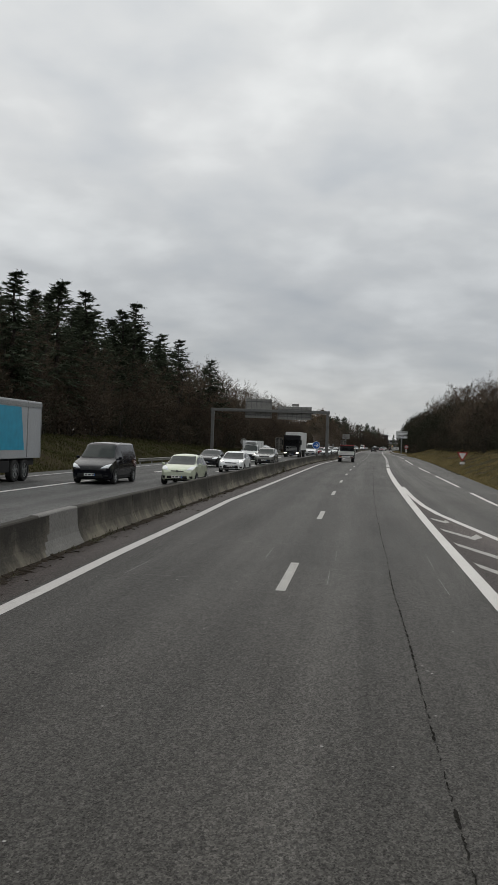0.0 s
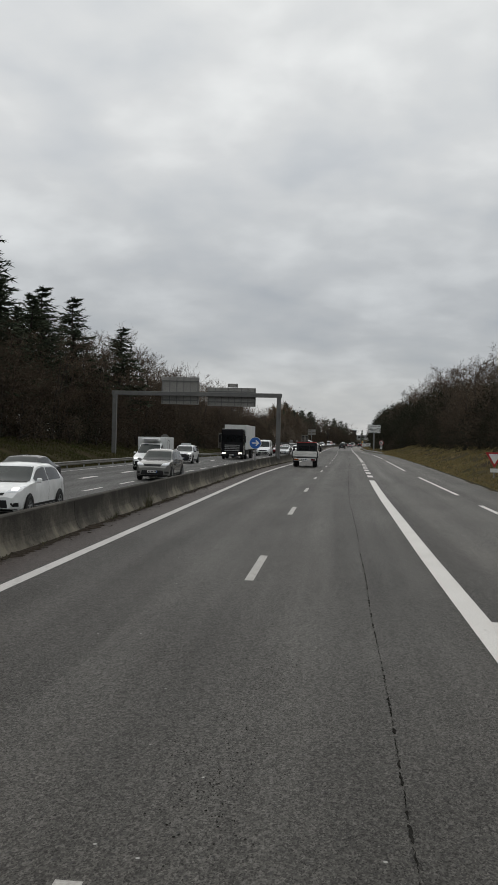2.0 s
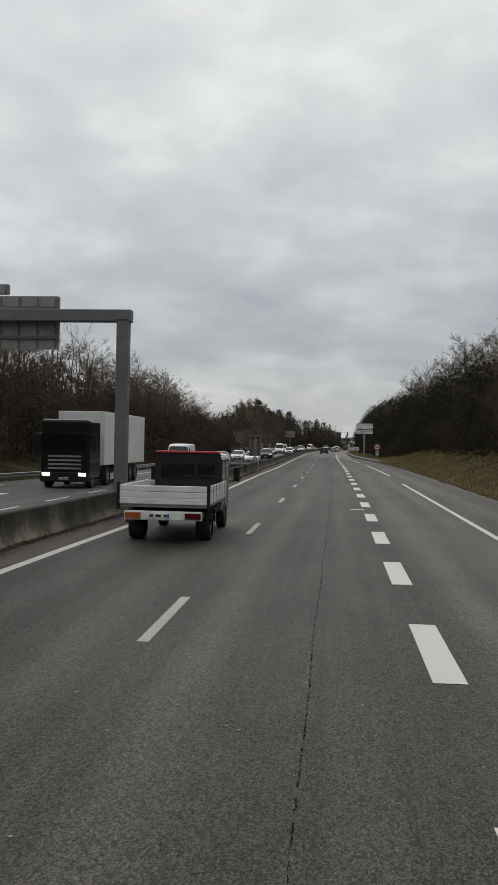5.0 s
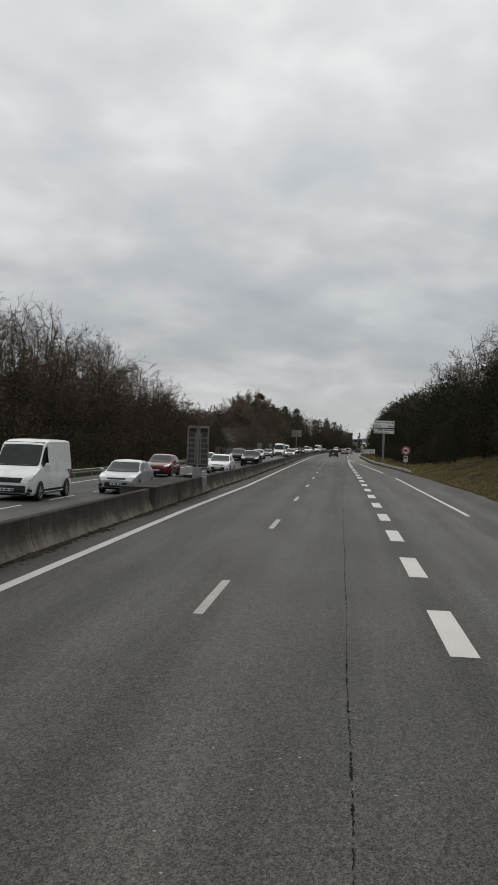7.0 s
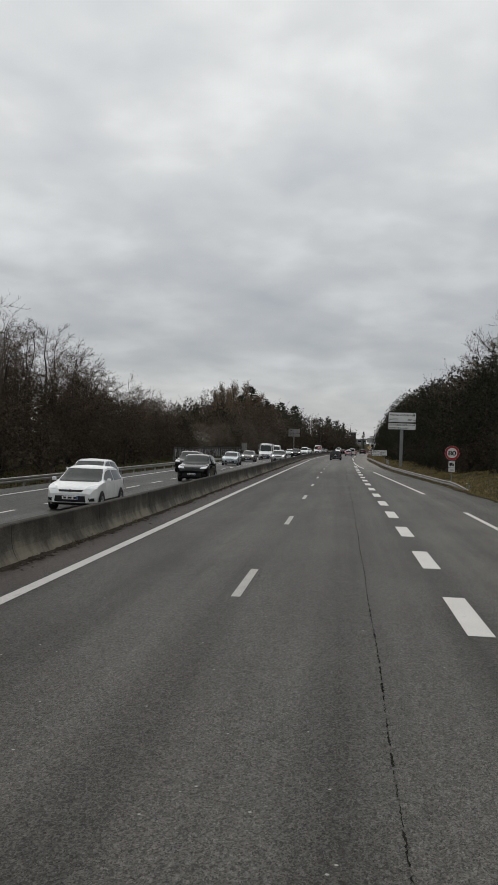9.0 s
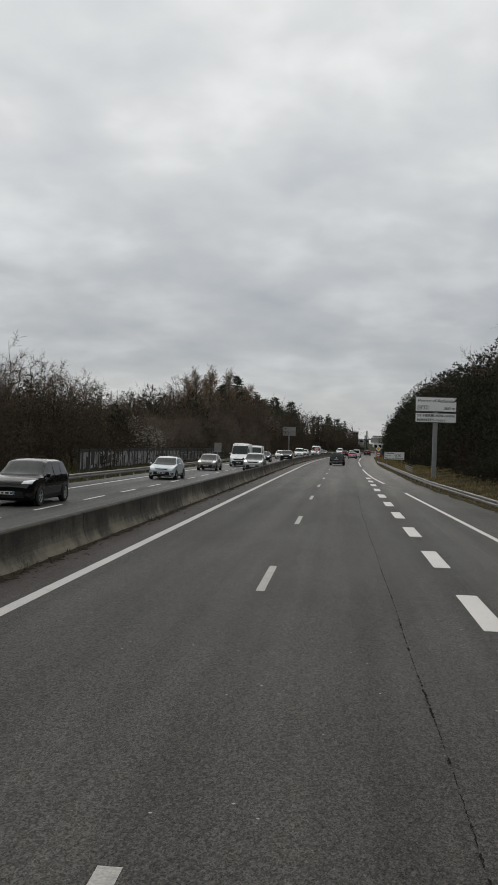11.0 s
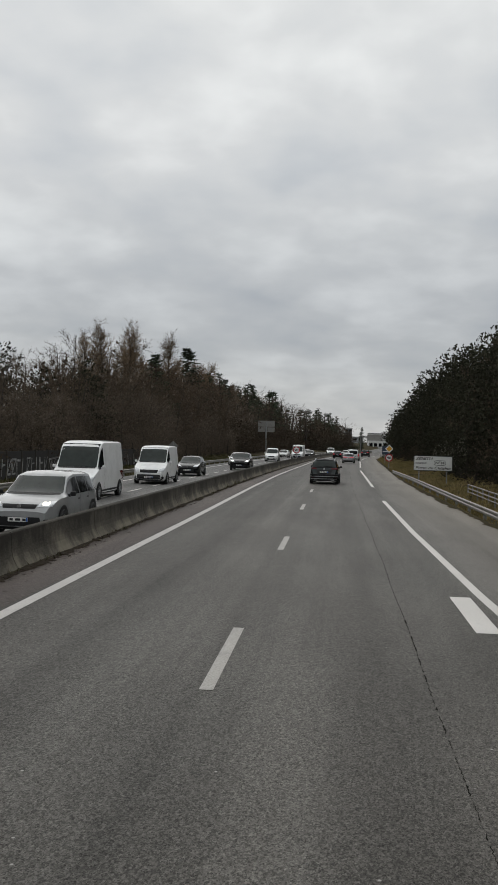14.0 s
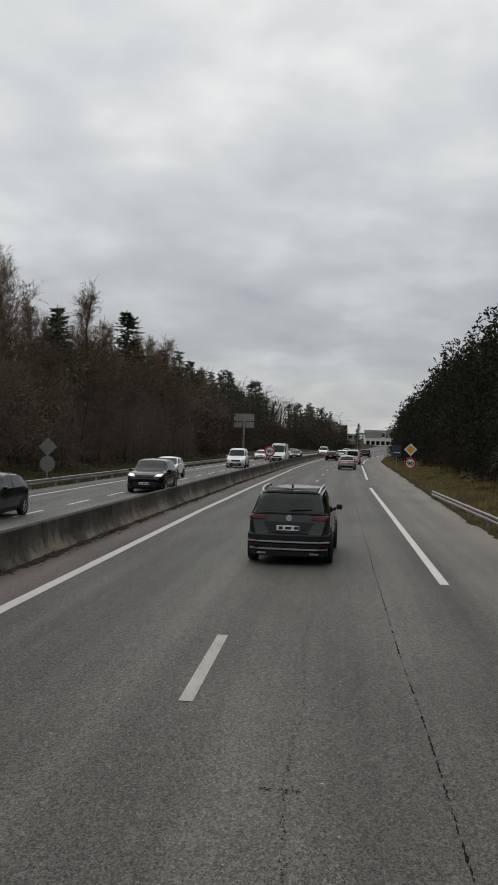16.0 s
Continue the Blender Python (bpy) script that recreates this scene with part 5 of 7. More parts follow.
# weeds and grit along the foot of the barrier
def weeds():
    r = random.Random(8)
    vs, fs = [], []
    for c in range(1100):
        y = r.uniform(-30, 400)
        big = r.random() ** 3
        for i in range(int(6 + 26 * big)):
            yy = y + r.gauss(0, 0.18 + 0.25 * big)
            x = barrier_x(yy) + 0.25 + abs(r.gauss(0, 0.07))
            h = r.uniform(0.015, 0.05 + 0.11 * big)
            a, w = r.uniform(0, 6.28), r.uniform(0.008, 0.025)
            k = len(vs)
            vs += [(x - w * math.cos(a), yy - w * math.sin(a), 0.0), (x + w * math.cos(a), yy + w * math.sin(a), 0.0), (x + r.uniform(-0.1, 0.12), yy + r.uniform(-0.12, 0.12), h)]
            fs.append((k, k + 1, k + 2))
    # taller dry tufts rooted in the joint
    for ty, n, top in ((49.6, 70, 0.62), (50.1, 40, 0.40), (45.4, 30, 0.30), (297.5, 40, 0.34), (301.4, 60, 0.42), (303.0, 40, 0.30), (306.2, 26, 0.24)):
        for i in range(n):
            yy = ty + r.gauss(0, 0.10)
            x = barrier_x(yy) + 0.29 + abs(r.gauss(0, 0.04))
            h = top * r.uniform(0.35, 1.0)
            a, w = r.uniform(0, 6.28), r.uniform(0.005, 0.010)
            k = len(vs)
            vs += [(x - w * math.cos(a), yy - w * math.sin(a), 0.0), (x + w * math.cos(a), yy + w * math.sin(a), 0.0), (x + r.gauss(0.02, 0.20) * h, yy + r.gauss(0, 0.34) * h, h)]
            fs.append((k, k + 1, k + 2))
    tagged(raw("weeds", vs, fs, M["weed"]), "dry weeds and litter along the foot of the barrier", "weeds", kind="stuff")


weeds()


# scraps of white litter on the near verge
litter_rng = random.Random(31)
for i in range(26):
    y = litter_rng.uniform(120, 400)
    x = edge_right(y) + litter_rng.uniform(0.3, 4.0)
    a = litter_rng.uniform(0.03, 0.09)
    bm = bmesh.new()
    vs = [bm.verts.new((math.cos(q * 1.05) * a * litter_rng.uniform(0.5, 1.2), math.sin(q * 1.05) * a * litter_rng.uniform(0.5, 1.2), litter_rng.uniform(0.0, 0.05))) for q in range(6)]
    top = bm.verts.new((0, 0, 0.06))
    for q in range(6):
        bm.faces.new((vs[q], vs[(q + 1) % 6], top))
    ob = part("litter_scrap", bm, M["litter"])
    ob.location = (x, y, ground_z(x, y) + 0.03)
    tagged(ob, "crumpled scrap of white litter on the verge grass", "litter", "litter on the verge")


# ---- signs ----
def post_on(bm, x, y, z0, z1, r=0.045):
    rod(bm, (x, y, z0), (x, y, z1), r, n=10)


def sign_thing(name, x, y, label, category="road sign", rz=0.0):
    return thing(name, pose(x, y, 0, 0, 0, rz), label, category)


def round_sign(name, x, y, zc, r, face, base, label, rz=0.0, back=False):
    """face: 'limit', 'arrow' or None; the face looks towards -y."""
    t = sign_thing(name, x, y, label, rz=rz)
    s = 1 if not back else -1
    bm = bmesh.new()
    post_on(bm, 0, 0.05 * s, base, zc + r * 0.8, 0.04)
    part("post", bm, M["galv_dull"], t)
    bm = bmesh.new()
    slab(bm, disc_pts(0, zc, r, 36), -0.012, 0.012)
    part("panel", bm, M["sign_back"] if back else (M["sign_white"]), t)
    if back:
        for dz in (-0.3 * r, 0.3 * r):
            bm = bmesh.new()
            box(bm, -r * 0.8, r * 0.8, -0.05, -0.013, zc + dz - 0.03, zc + dz + 0.03, 0.005)
            part("bracket", bm, M["galv_dull"], t)
    return t


def ring(bm, zc, r0, r1, y0, y1, n=40):
    rows = []
    for r, yy in ((r0, y1), (r0, y0), (r1, y0), (r1, y1)):
        rows.append([bm.verts.new((r * math.cos(2 * math.pi * i / n), yy, zc + r * math.sin(2 * math.pi * i / n))) for i in range(n)])
    for q in range(3):
        for i in range(n):
            j = (i + 1) % n
            bm.faces.new((rows[q][i], rows[q + 1][i], rows[q + 1][j], rows[q][j]))


def limit_sign(x, y, zc, r, text, base, label, rz=0.0):
    t = round_sign("speed_limit_sign", x, y, zc, r, "limit", base, label, rz)
    bm = bmesh.new()
    ring(bm, zc, r * 0.70, r * 0.985, -0.017, -0.012)
    part("red_ring", bm, M["red"], t)
    words(text, 0, zc - r * 0.33, r * 0.92, -0.018, M["black"], t, "number", width=r * 1.02, bold=0.014, align="CENTER")
    return t


def panel_sign(t, x0, x1, z0, z1, y=0.0, border=True, mat="sign_white"):
    bm = bmesh.new()
    slab(bm, round_rect(x0, x1, z0, z1, 0.06), y - 0.02, y + 0.02)
    ob = part("panel", bm, M[mat], t)
    if border:
        a, b = round_rect(x0, x1, z0, z1, 0.06), round_rect(x0 + 0.045, x1 - 0.045, z0 + 0.045, z1 - 0.045, 0.045)
        bm = bmesh.new()
        va = [bm.verts.new((p[0], y - 0.023, p[1])) for p in a]
        vb = [bm.verts.new((p[0], y - 0.023, p[1])) for p in b]
        for i in range(len(a)):
            j = (i + 1) % len(a)
            bm.faces.new((va[j], va[i], vb[i], vb[j]))
        part("border", bm, M["black"], t)
    return ob


def badge(t, x0, x1, z0, z1, text, size, width):
    a, b = round_rect(x0, x1, z0, z1, (z1 - z0) * 0.49, 8), round_rect(x0 + 0.03, x1 - 0.03, z0 + 0.03, z1 - 0.03, (z1 - z0) * 0.49 - 0.03, 8)
    bm = bmesh.new()
    va = [bm.verts.new((p[0], -0.024, p[1])) for p in a]
    vb = [bm.verts.new((p[0], -0.024, p[1])) for p in b]
    for i in range(len(a)):
        j = (i + 1) % len(a)
        bm.faces.new((va[j], va[i], vb[i], vb[j]))
    part("badge_outline", bm, M["black"], t)
    words(text, (x0 + x1) / 2, z0 + (z1 - z0) * 0.27, size, -0.023, M["black"], t, width=width, bold=0.008, align="CENTER")


# direction sign on a mast
t = sign_thing("direction_sign", 8.15, 270.0, "white two-panel direction sign with black lettering on a steel mast")
bm = bmesh.new()
box(bm, -0.20, 0.20, 0.06, 0.30, -0.6, 7.0, 0.02)
part("mast", bm, M["galv_dull"], t)
panel_sign(t, -1.82, 1.82, 5.88, 7.20)
panel_sign(t, -1.82, 1.82, 4.90, 5.78)
for z in (5.15, 5.55, 6.2, 6.85):
    bm = bmesh.new()
    box(bm, -1.7, 1.7, 0.02, 0.06, z - 0.04, z + 0.04)
    part("rail", bm, M["galv_dull"], t)
words("Porte d'Atlantis", -1.66, 6.72, 0.42, -0.023, M["black"], t, width=3.32, shear=0.22, bold=0.006)
badge(t, -1.68, -0.60, 6.00, 6.44, "N°32", 0.33, 0.78)
words("300 m", 0.66, 6.08, 0.38, -0.023, M["black"], t, width=1.0, shear=0.22, bold=0.006)
words("ST HERBLAIN", -1.66, 5.42, 0.34, -0.023, M["black"], t, width=2.25, bold=0.012)
words("-CENTRE", 0.62, 5.42, 0.26, -0.023, M["black"], t, width=1.05, shear=0.22, bold=0.006)
words("NANTES", -1.66, 5.02, 0.34, -0.023, M["black"], t, width=1.50, bold=0.012)
words("-OUEST", -0.13, 5.02, 0.26, -0.023, M["black"], t, width=1.0, shear=0.22, bold=0.006)

t = sign_thing("exit_sign", 7.15, 313.0, "low white exit sign with black lettering on two posts")
for x in (-1.0, 1.0):
    bm = bmesh.new()
    box(bm, x - 0.04, x + 0.04, 0.02, 0.10, -0.5, 1.95, 0.01)
    part("post", bm, M["galv_dull"], t)
panel_sign(t, -1.40, 1.40, 0.92, 2.03)
words("ZÉNITH", -1.27, 1.70, 0.30, -0.023, M["black"], t, width=1.22, shear=0.2, bold=0.008)
words("sortie", -1.27, 1.41, 0.24, -0.023, M["black"], t, width=0.78, bold=0.004)
badge(t, 0.05, 0.92, 1.33, 1.70, "N°34", 0.27, 0.62)
words("Porte de Chézine", -1.27, 1.04, 0.28, -0.023, M["black"], t, width=2.5, shear=0.2, bold=0.006)

# speed limits
t = limit_sign(7.87, 214.0, 2.23, 0.50, "80", -0.4, "round red-ringed speed limit sign with lorry plates below")
bm = bmesh.new()
slab(bm, round_rect(-0.22, 0.22, 1.22, 1.66, 0.03), -0.012, 0.012)
part("lorry_plate", bm, M["sign_white"], t)
bm = bmesh.new()
box(bm, -0.16, 0.05, -0.016, -0.012, 1.36, 1.56)
box(bm, 0.06, 0.15, -0.016, -0.012, 1.36, 1.50)
for x in (-0.09, 0.09):
    slab(bm, disc_pts(x, 1.34, 0.04, 12), -0.016, -0.012)
part("lorry_symbol", bm, M["black"], t)
bm = bmesh.new()
slab(bm, round_rect(-0.22, 0.22, 0.93, 1.19, 0.03), -0.012, 0.012)
part("weight_plate", bm, M["sign_white"], t)
words("12t", 0, 0.98, 0.2, -0.014, M["black"], t, width=0.26, align="CENTER")


def diamond(t, zc, r, mat, y0=-0.012, y1=0.012, name="diamond_panel"):
    bm = bmesh.new()
    slab(bm, [(0, zc - r), (r, zc), (0, zc + r), (-r, zc)], y0, y1)
    return part(name, bm, M[mat], t)


t = limit_sign(6.88, 359.4, 1.22, 0.50, "90", -0.6, "speed limit sign below a yellow priority diamond on one post")
diamond(t, 2.35, 0.52, "sign_white")
diamond(t, 2.35, 0.36, "yellow", -0.016, -0.012, "yellow_diamond")
bm = bmesh.new()
post_on(bm, 0, 0.06, 1.2, 2.8, 0.04)
part("post_top", bm, M["galv_dull"], t)
limit_sign(-4.98, 365.0, 1.84, 0.48, "90", 0.6, "round red-ringed speed limit sign on the median barrier")

# blue service panel farther on
M["blue_grey"] = material("faded_blue_film", (0.035, 0.055, 0.09), (0.025, 0.04, 0.065), rough=0.5, fine_amount=0.1)
t = sign_thing("service_sign", 8.3, 392.0, "faded dark blue service sign with pale band on one post")
bm = bmesh.new()
post_on(bm, 0, 0.05, -0.5, 2.6, 0.05)
part("post", bm, M["galv_dull"], t)
panel_sign(t, -0.5, 0.5, 1.35, 2.7, border=False, mat="blue_grey")
bm = bmesh.new()
box(bm, -0.4, 0.4, -0.024, -0.02, 1.75, 1.87)
part("white_band", bm, M["sign_white"], t)

# give-way triangle
t = sign_thing("give_way_sign", 9.1, 77.35, "red and white give-way triangle with a small plate")
bm = bmesh.new()
post_on(bm, 0, 0.05, -0.5, 1.7, 0.04)
part("post", bm, M["galv_dull"], t)


def tri(zt, w, y0, y1, bm):
    return slab(bm, [(-w / 2, zt), (0, zt - w * 0.866), (w / 2, zt)], y0, y1)


bm = bmesh.new()
tri(1.86, 1.12, -0.012, 0.012, bm)
part("red_triangle", bm, M["red"], t)
bm = bmesh.new()
tri(1.76, 0.74, -0.016, -0.012, bm)
part("white_triangle", bm, M["sign_white"], t)
bm = bmesh.new()
slab(bm, round_rect(-0.25, 0.25, 0.62, 0.86, 0.02), -0.012, 0.012)
part("distance_plate", bm, M["sign_white"], t)

# blue arrow on the barrier
t = round_sign("arrow_sign", -6.42, 83.4, 2.05, 0.43, "arrow", 0.78, "round blue direction arrow sign on the median barrier")
bm = bmesh.new()
slab(bm, disc_pts(0, 2.05, 0.395, 36), -0.017, -0.012)
part("blue_disc", bm, M["blue"], t)
bm = bmesh.new()
slab(bm, [(-0.24, 2.01), (0.12, 2.01), (-0.0, 1.89), (0.09, 1.84), (0.29, 2.05), (0.09, 2.26), (-0.0, 2.21), (0.12, 2.09), (-0.24, 2.09)], -0.021, -0.017)
part("white_arrow", bm, M["sign_white"], t)

# signs seen from behind
round_sign("speed_limit_sign", -19.6, 116.0, 2.16, 0.50, None, -0.3, "back of a round road sign on a grey post", back=True)
t = sign_thing("priority_sign", -16.92, 339.3, "back of a diamond sign above a round one on one post")
bm = bmesh.new()
post_on(bm, 0, -0.05, -0.3, 2.5, 0.045)
part("post", bm, M["galv_dull"], t)
diamond(t, 2.03, 0.57, "sign_back")
bm = bmesh.new()
slab(bm, disc_pts(0, 0.98, 0.48, 32), -0.012, 0.012)
part("round_panel", bm, M["sign_back"], t)
for z in (0.85, 1.1, 1.9, 2.15):
    bm = bmesh.new()
    box(bm, -0.34, 0.34, -0.045, -0.013, z - 0.02, z + 0.02)
    part("bracket", bm, M["galv_dull"], t)
t = sign_thing("information_sign", -17.36, 312.4, "back of a rectangular road sign on a grey post")
bm = bmesh.new()
post_on(bm, 0, -0.06, -0.5, 2.45, 0.06)
part("post", bm, M["galv_dull"], t)
panel_sign(t, -0.5, 0.5, 1.62, 2.48, border=False, mat="sign_back")
panel_sign(t, -0.5, 0.5, 1.16, 1.58, border=False, mat="sign_back")

# T-shaped mast far down the opposite side
t = sign_thing("direction_sign", -15.96, 456.0, "back of a wide direction sign on a central mast")
bm = bmesh.new()
box(bm, -0.18, 0.18, -0.3, -0.05, 0.2, 7.6, 0.02)
part("mast", bm, M["galv_dull"], t)
panel_sign(t, -1.95, 1.95, 6.55, 7.95, border=False, mat="sign_back")
panel_sign(t, -1.95, -0.3, 5.3, 6.4, border=False, mat="sign_back")
panel_sign(t, 0.3, 1.95, 5.3, 6.4, border=False, mat="sign_back")

# folding double panels, seen from behind
M["rib_steel"] = material("brown_grey_steel", (0.21, 0.20, 0.178), (0.14, 0.133, 0.12), rough=0.65, metal=0.2, scale=1.2, fine=20)
M["rib_panel"] = material("dark_sheet_steel", (0.075, 0.071, 0.064), (0.05, 0.048, 0.044), rough=0.7, metal=0.1, scale=1.2, fine=20)


def lane_sign(x, y, z, wide, tall, label):
    t = sign_thing("lane_sign", x, y, label)
    t.location.z = z
    t.scale = (wide, wide, tall)
    for sx in (-1, 1):
        x = sx * 0.25
        bm = bmesh.new()
        box(bm, x - 0.215, x + 0.215, 0.0, 0.03, 1.30, 2.86, 0.008)
        part("panel", bm, M["rib_panel"], t)
        for z in (1.38, 1.62, 1.86, 2.10, 2.34, 2.58):
            bm = bmesh.new()
            box(bm, x - 0.225, x + 0.225, -0.035, -0.001, z - 0.028, z + 0.028, 0.006)
            part("rib", bm, M["rib_steel"], t)
        for xx, z1 in ((x - sx * 0.13, 2.80), (x + sx * 0.225, 2.72)):
            bm = bmesh.new()
            box(bm, xx - 0.026, xx + 0.026, -0.075, -0.036, 1.32, z1, 0.006)
            part("channel", bm, M["rib_steel"], t)
        for z in (1.5, 1.98, 2.46):
            bm = bmesh.new()
            box(bm, x + 0.19, x + 0.26, -0.095, -0.02, z - 0.045, z + 0.045, 0.006) if sx > 0 else box(bm, x - 0.26, x - 0.19, -0.095, -0.02, z - 0.045, z + 0.045, 0.006)
            part("clamp", bm, M["rib_steel"], t)
        # open hoop over each leaf
        bm = bmesh.new()
        box(bm, x - 0.225, x + 0.225, -0.08, 0.05, 3.02, 3.13, 0.012)
        part("hoop_top", bm, M["rib_steel"], t)
        for xx, z0 in ((x - sx * 0.20, 2.52), (x + sx * 0.215, 2.30)):
            bm = bmesh.new()
            box(bm, xx - 0.038, xx + 0.038, -0.08, -0.037, z0, 3.02, 0.008)
            part("hoop_side", bm, M["rib_steel"], t)
        # black plate in the hoop's opening stands in for the shade inside it
        bm = bmesh.new()
        box(bm, x - 0.16, x + 0.17, 0.02, 0.06, 2.84, 3.02, 0.004)
        part("hoop_shade", bm, M["black"], t)
    bm = bmesh.new()
    rod(bm, (0, -0.06, 1.25), (0, -0.06, 2.90), 0.058, n=12)
    part("mast", bm, M["rib_steel"], t)
    bm = bmesh.new()
    rod(bm, (0, -0.06, 2.88), (0, -0.06, 2.92), 0.085, n=14)
    part("mast_cap", bm, M["rib_steel"], t)
    bm = bmesh.new()
    box(bm, -0.20, 0.20, -0.16, 0.16, 0.72, 1.24, 0.02)
    part("control_box", bm, M["galv_dull"], t)
    bm = bmesh.new()
    box(bm, -0.14, 0.14, -0.12, 0.12, 0.0, 0.74, 0.01)
    part("foot", bm, M["rib_steel"], t)


lane_sign(-6.02, 154.2, 0.0, 1.0, 1.0, "back of a tall ribbed double lane sign on the median barrier")
lane_sign(-18.5, 155.0, -0.70, 1.45, 1.24, "back of a large ribbed double lane sign on the far verge")

# portal over the opposite carriageway
t = sign_thing("sign_gantry", -14.4, 105.8, "grey steel portal with sign panels seen from behind", "gantry")
bm = bmesh.new()
box(bm, -8.35, -7.95, -0.2, 0.2, -0.3, 6.45, 0.03)
part("post", bm, M["gantry"], t)
bm = bmesh.new()
box(bm, 7.72, 8.12, -0.2, 0.2, 0.5, 6.45, 0.03)
part("post", bm, M["gantry"], t)
bm = bmesh.new()
box(bm, -8.45, 8.2, -0.2, 0.2, 6.35, 6.75, 0.03)
part("beam", bm, M["gantry"], t)
for x0, x1, z0, z1 in ((-3.6, 0.1, 5.55, 8.2), (0.95, 5.65, 5.45, 7.25), (2.9, 3.9, 7.28, 7.65)):
    panel_sign(t, x0, x1, z0, z1, 0.32, False, "sign_back")
    n = int((x1 - x0) / 0.62)
    for i in range(n + 1):
        x = x0 + 0.12 + (x1 - x0 - 0.24) * i / max(1, n)
        bm = bmesh.new()
        box(bm, x - 0.03, x + 0.03, 0.24, 0.30, z0 + 0.05, z1 - 0.05)
        part("stiffener", bm, M["gantry"], t)
    for z in (z0 + 0.4, z1 - 0.4):
        if z1 - z0 > 1:
            bm = bmesh.new()
            box(bm, x0 + 0.05, x1 - 0.05, 0.20, 0.24, z - 0.05, z + 0.05)
            part("bearer", bm, M["gantry"], t)

# gantry and buildings in the distance
t = sign_thing("sign_gantry", 19.0, 590.0, "distant grey portal with two sign panels over the road", "gantry")
for x in (-8.5, 8.5):
    bm = bmesh.new()
    box(bm, x - 0.22, x + 0.22, -0.2, 0.2, -0.3, 6.4, 0.03)
    part("post", bm, M["gantry"], t)
bm = bmesh.new()
box(bm, -8.7, 8.7, -0.2, 0.2, 5.9, 6.4, 0.03)
part("beam", bm, M["gantry"], t)
for x0, x1, z0, z1 in ((-6.1, -0.4, 4.8, 7.0), (0.9, 5.2, 5.1, 7.6)):
    panel_sign(t, x0, x1, z0, z1, -0.35, False, "sign_back")

# graffitied fence behind the far verge
t = thing("fence", None, "dark concrete fence covered with pale graffiti shapes", "fence")
fence_rng = random.Random(21)
bm = None
y = 252.0
while y < 330:
    bm = bmesh.new()
    x = -19.0
    box(bm, x - 0.04, x + 0.04, y + 0.03, y + 2.47, -0.3, 1.72, 0.01)
    pn = part("fence_panel", bm, M["fence_dark"], t)
    bm = bmesh.new()
    box(bm, x - 0.08, x + 0.08, y - 0.07, y + 0.07, -0.4, 1.80, 0.01)
    part("fence_post", bm, M["concrete"], t)
    # pale sprayed shapes: broad bars, thinner and sparser farther along
    big = y < 290
    for i in range(2 if big else (3 if y < 318 else 1)):
        wd = 1.12 if big else 0.7
        y0 = y + 0.12 + i * (1.2 if big else 0.8)
        z0, z1 = 0.22 + fence_rng.uniform(0, 0.12), (1.55 if big else 1.35) - fence_rng.uniform(0, 0.15)
        th = fence_rng.uniform(0.24, 0.38) if big else fence_rng.uniform(0.07, 0.14)
        lean_ = fence_rng.uniform(-0.12, 0.12)
        bars = [((0.0, z0), (0.0 + lean_, z1))]
        for q in range(fence_rng.choice((1, 2, 3))):
            bars.append(fence_rng.choice((((0.0, z1 - th * 0.5), (wd - th, z1 - th * 0.6)), ((0.1, z0 + th * 0.4), (wd - th, z0 + th * 0.5)), ((0.0, z0 + 0.1), (wd - th, z1)),
                                          ((wd - th, z0), (wd - th + lean_, z1)), ((0.1, z1 - 0.1), (wd - th, z0)), ((0.1, 0.9), (wd - th, 0.95)))))
        for q, ((ya, za), (yb, zb)) in enumerate(bars):
            bm = bmesh.new()
            tz = th * 0.5 if abs(zb - za) < 0.3 else 0.0
            ty = th if tz == 0 else 0.0
            pts = [(y0 + ya, za - tz), (y0 + ya + ty, za - tz), (y0 + yb + ty, zb + tz), (y0 + yb, zb + tz)] if tz == 0 else [(y0 + ya, za - tz), (y0 + yb, zb - tz), (y0 + yb, zb + tz), (y0 + ya, za + tz)]
            bm.faces.new([bm.verts.new((x + 0.044 + 0.002 * q, p, z)) for p, z in pts])
            part("painted_stroke", bm, M["stroke"], pn)
    y += 2.5

# buildings in the distance
def block(name, x, y, w, d, z0, h, mat, label, rows=2, cols=6):
    t = thing(name, pose(x, y, 0), label, "building")
    bm = bmesh.new()
    box(bm, -w / 2, w / 2, -d / 2, d / 2, z0, z0 + h, 0.05)
    part("wall", bm, M[mat], t)
    bm = bmesh.new()
    box(bm, -w / 2 - 0.3, w / 2 + 0.3, -d / 2 - 0.3, d / 2 + 0.3, z0 + h, z0 + h + 0.5, 0.05)
    part("roof", bm, M["galv_dull"], t)
    for r_ in range(rows):
        for c in range(cols):
            wx = -w / 2 + w * (c + 0.5) / cols
            wz = z0 + h * (r_ + 0.35) / rows
            win = bmesh.new()
            box(win, wx - w / cols * 0.34, wx + w / cols * 0.34, -d / 2 - 0.06, -d / 2 - 0.01, wz, wz + h / rows * 0.45)
            part("window", win, M["glass"], t)
    return t


block("office_building", 7.6, 705, 3.4, 12, 0, 11.0, "wall_dark", "tall dark building above the far trees", 5, 2)
block("shop_building", 29, 760, 18, 20, 1, 8.6, "wall_pale", "low white commercial building at the end of the road", 2, 7)
block("shop_building", 52, 750, 20, 16, 1, 9.0, "wall_grey", "low grey commercial building at the end of the road", 2, 5)
block("shop_building", 12, 820, 14, 14, 2, 6.0, "wall_grey", "low grey commercial building at the end of the road", 2, 4)


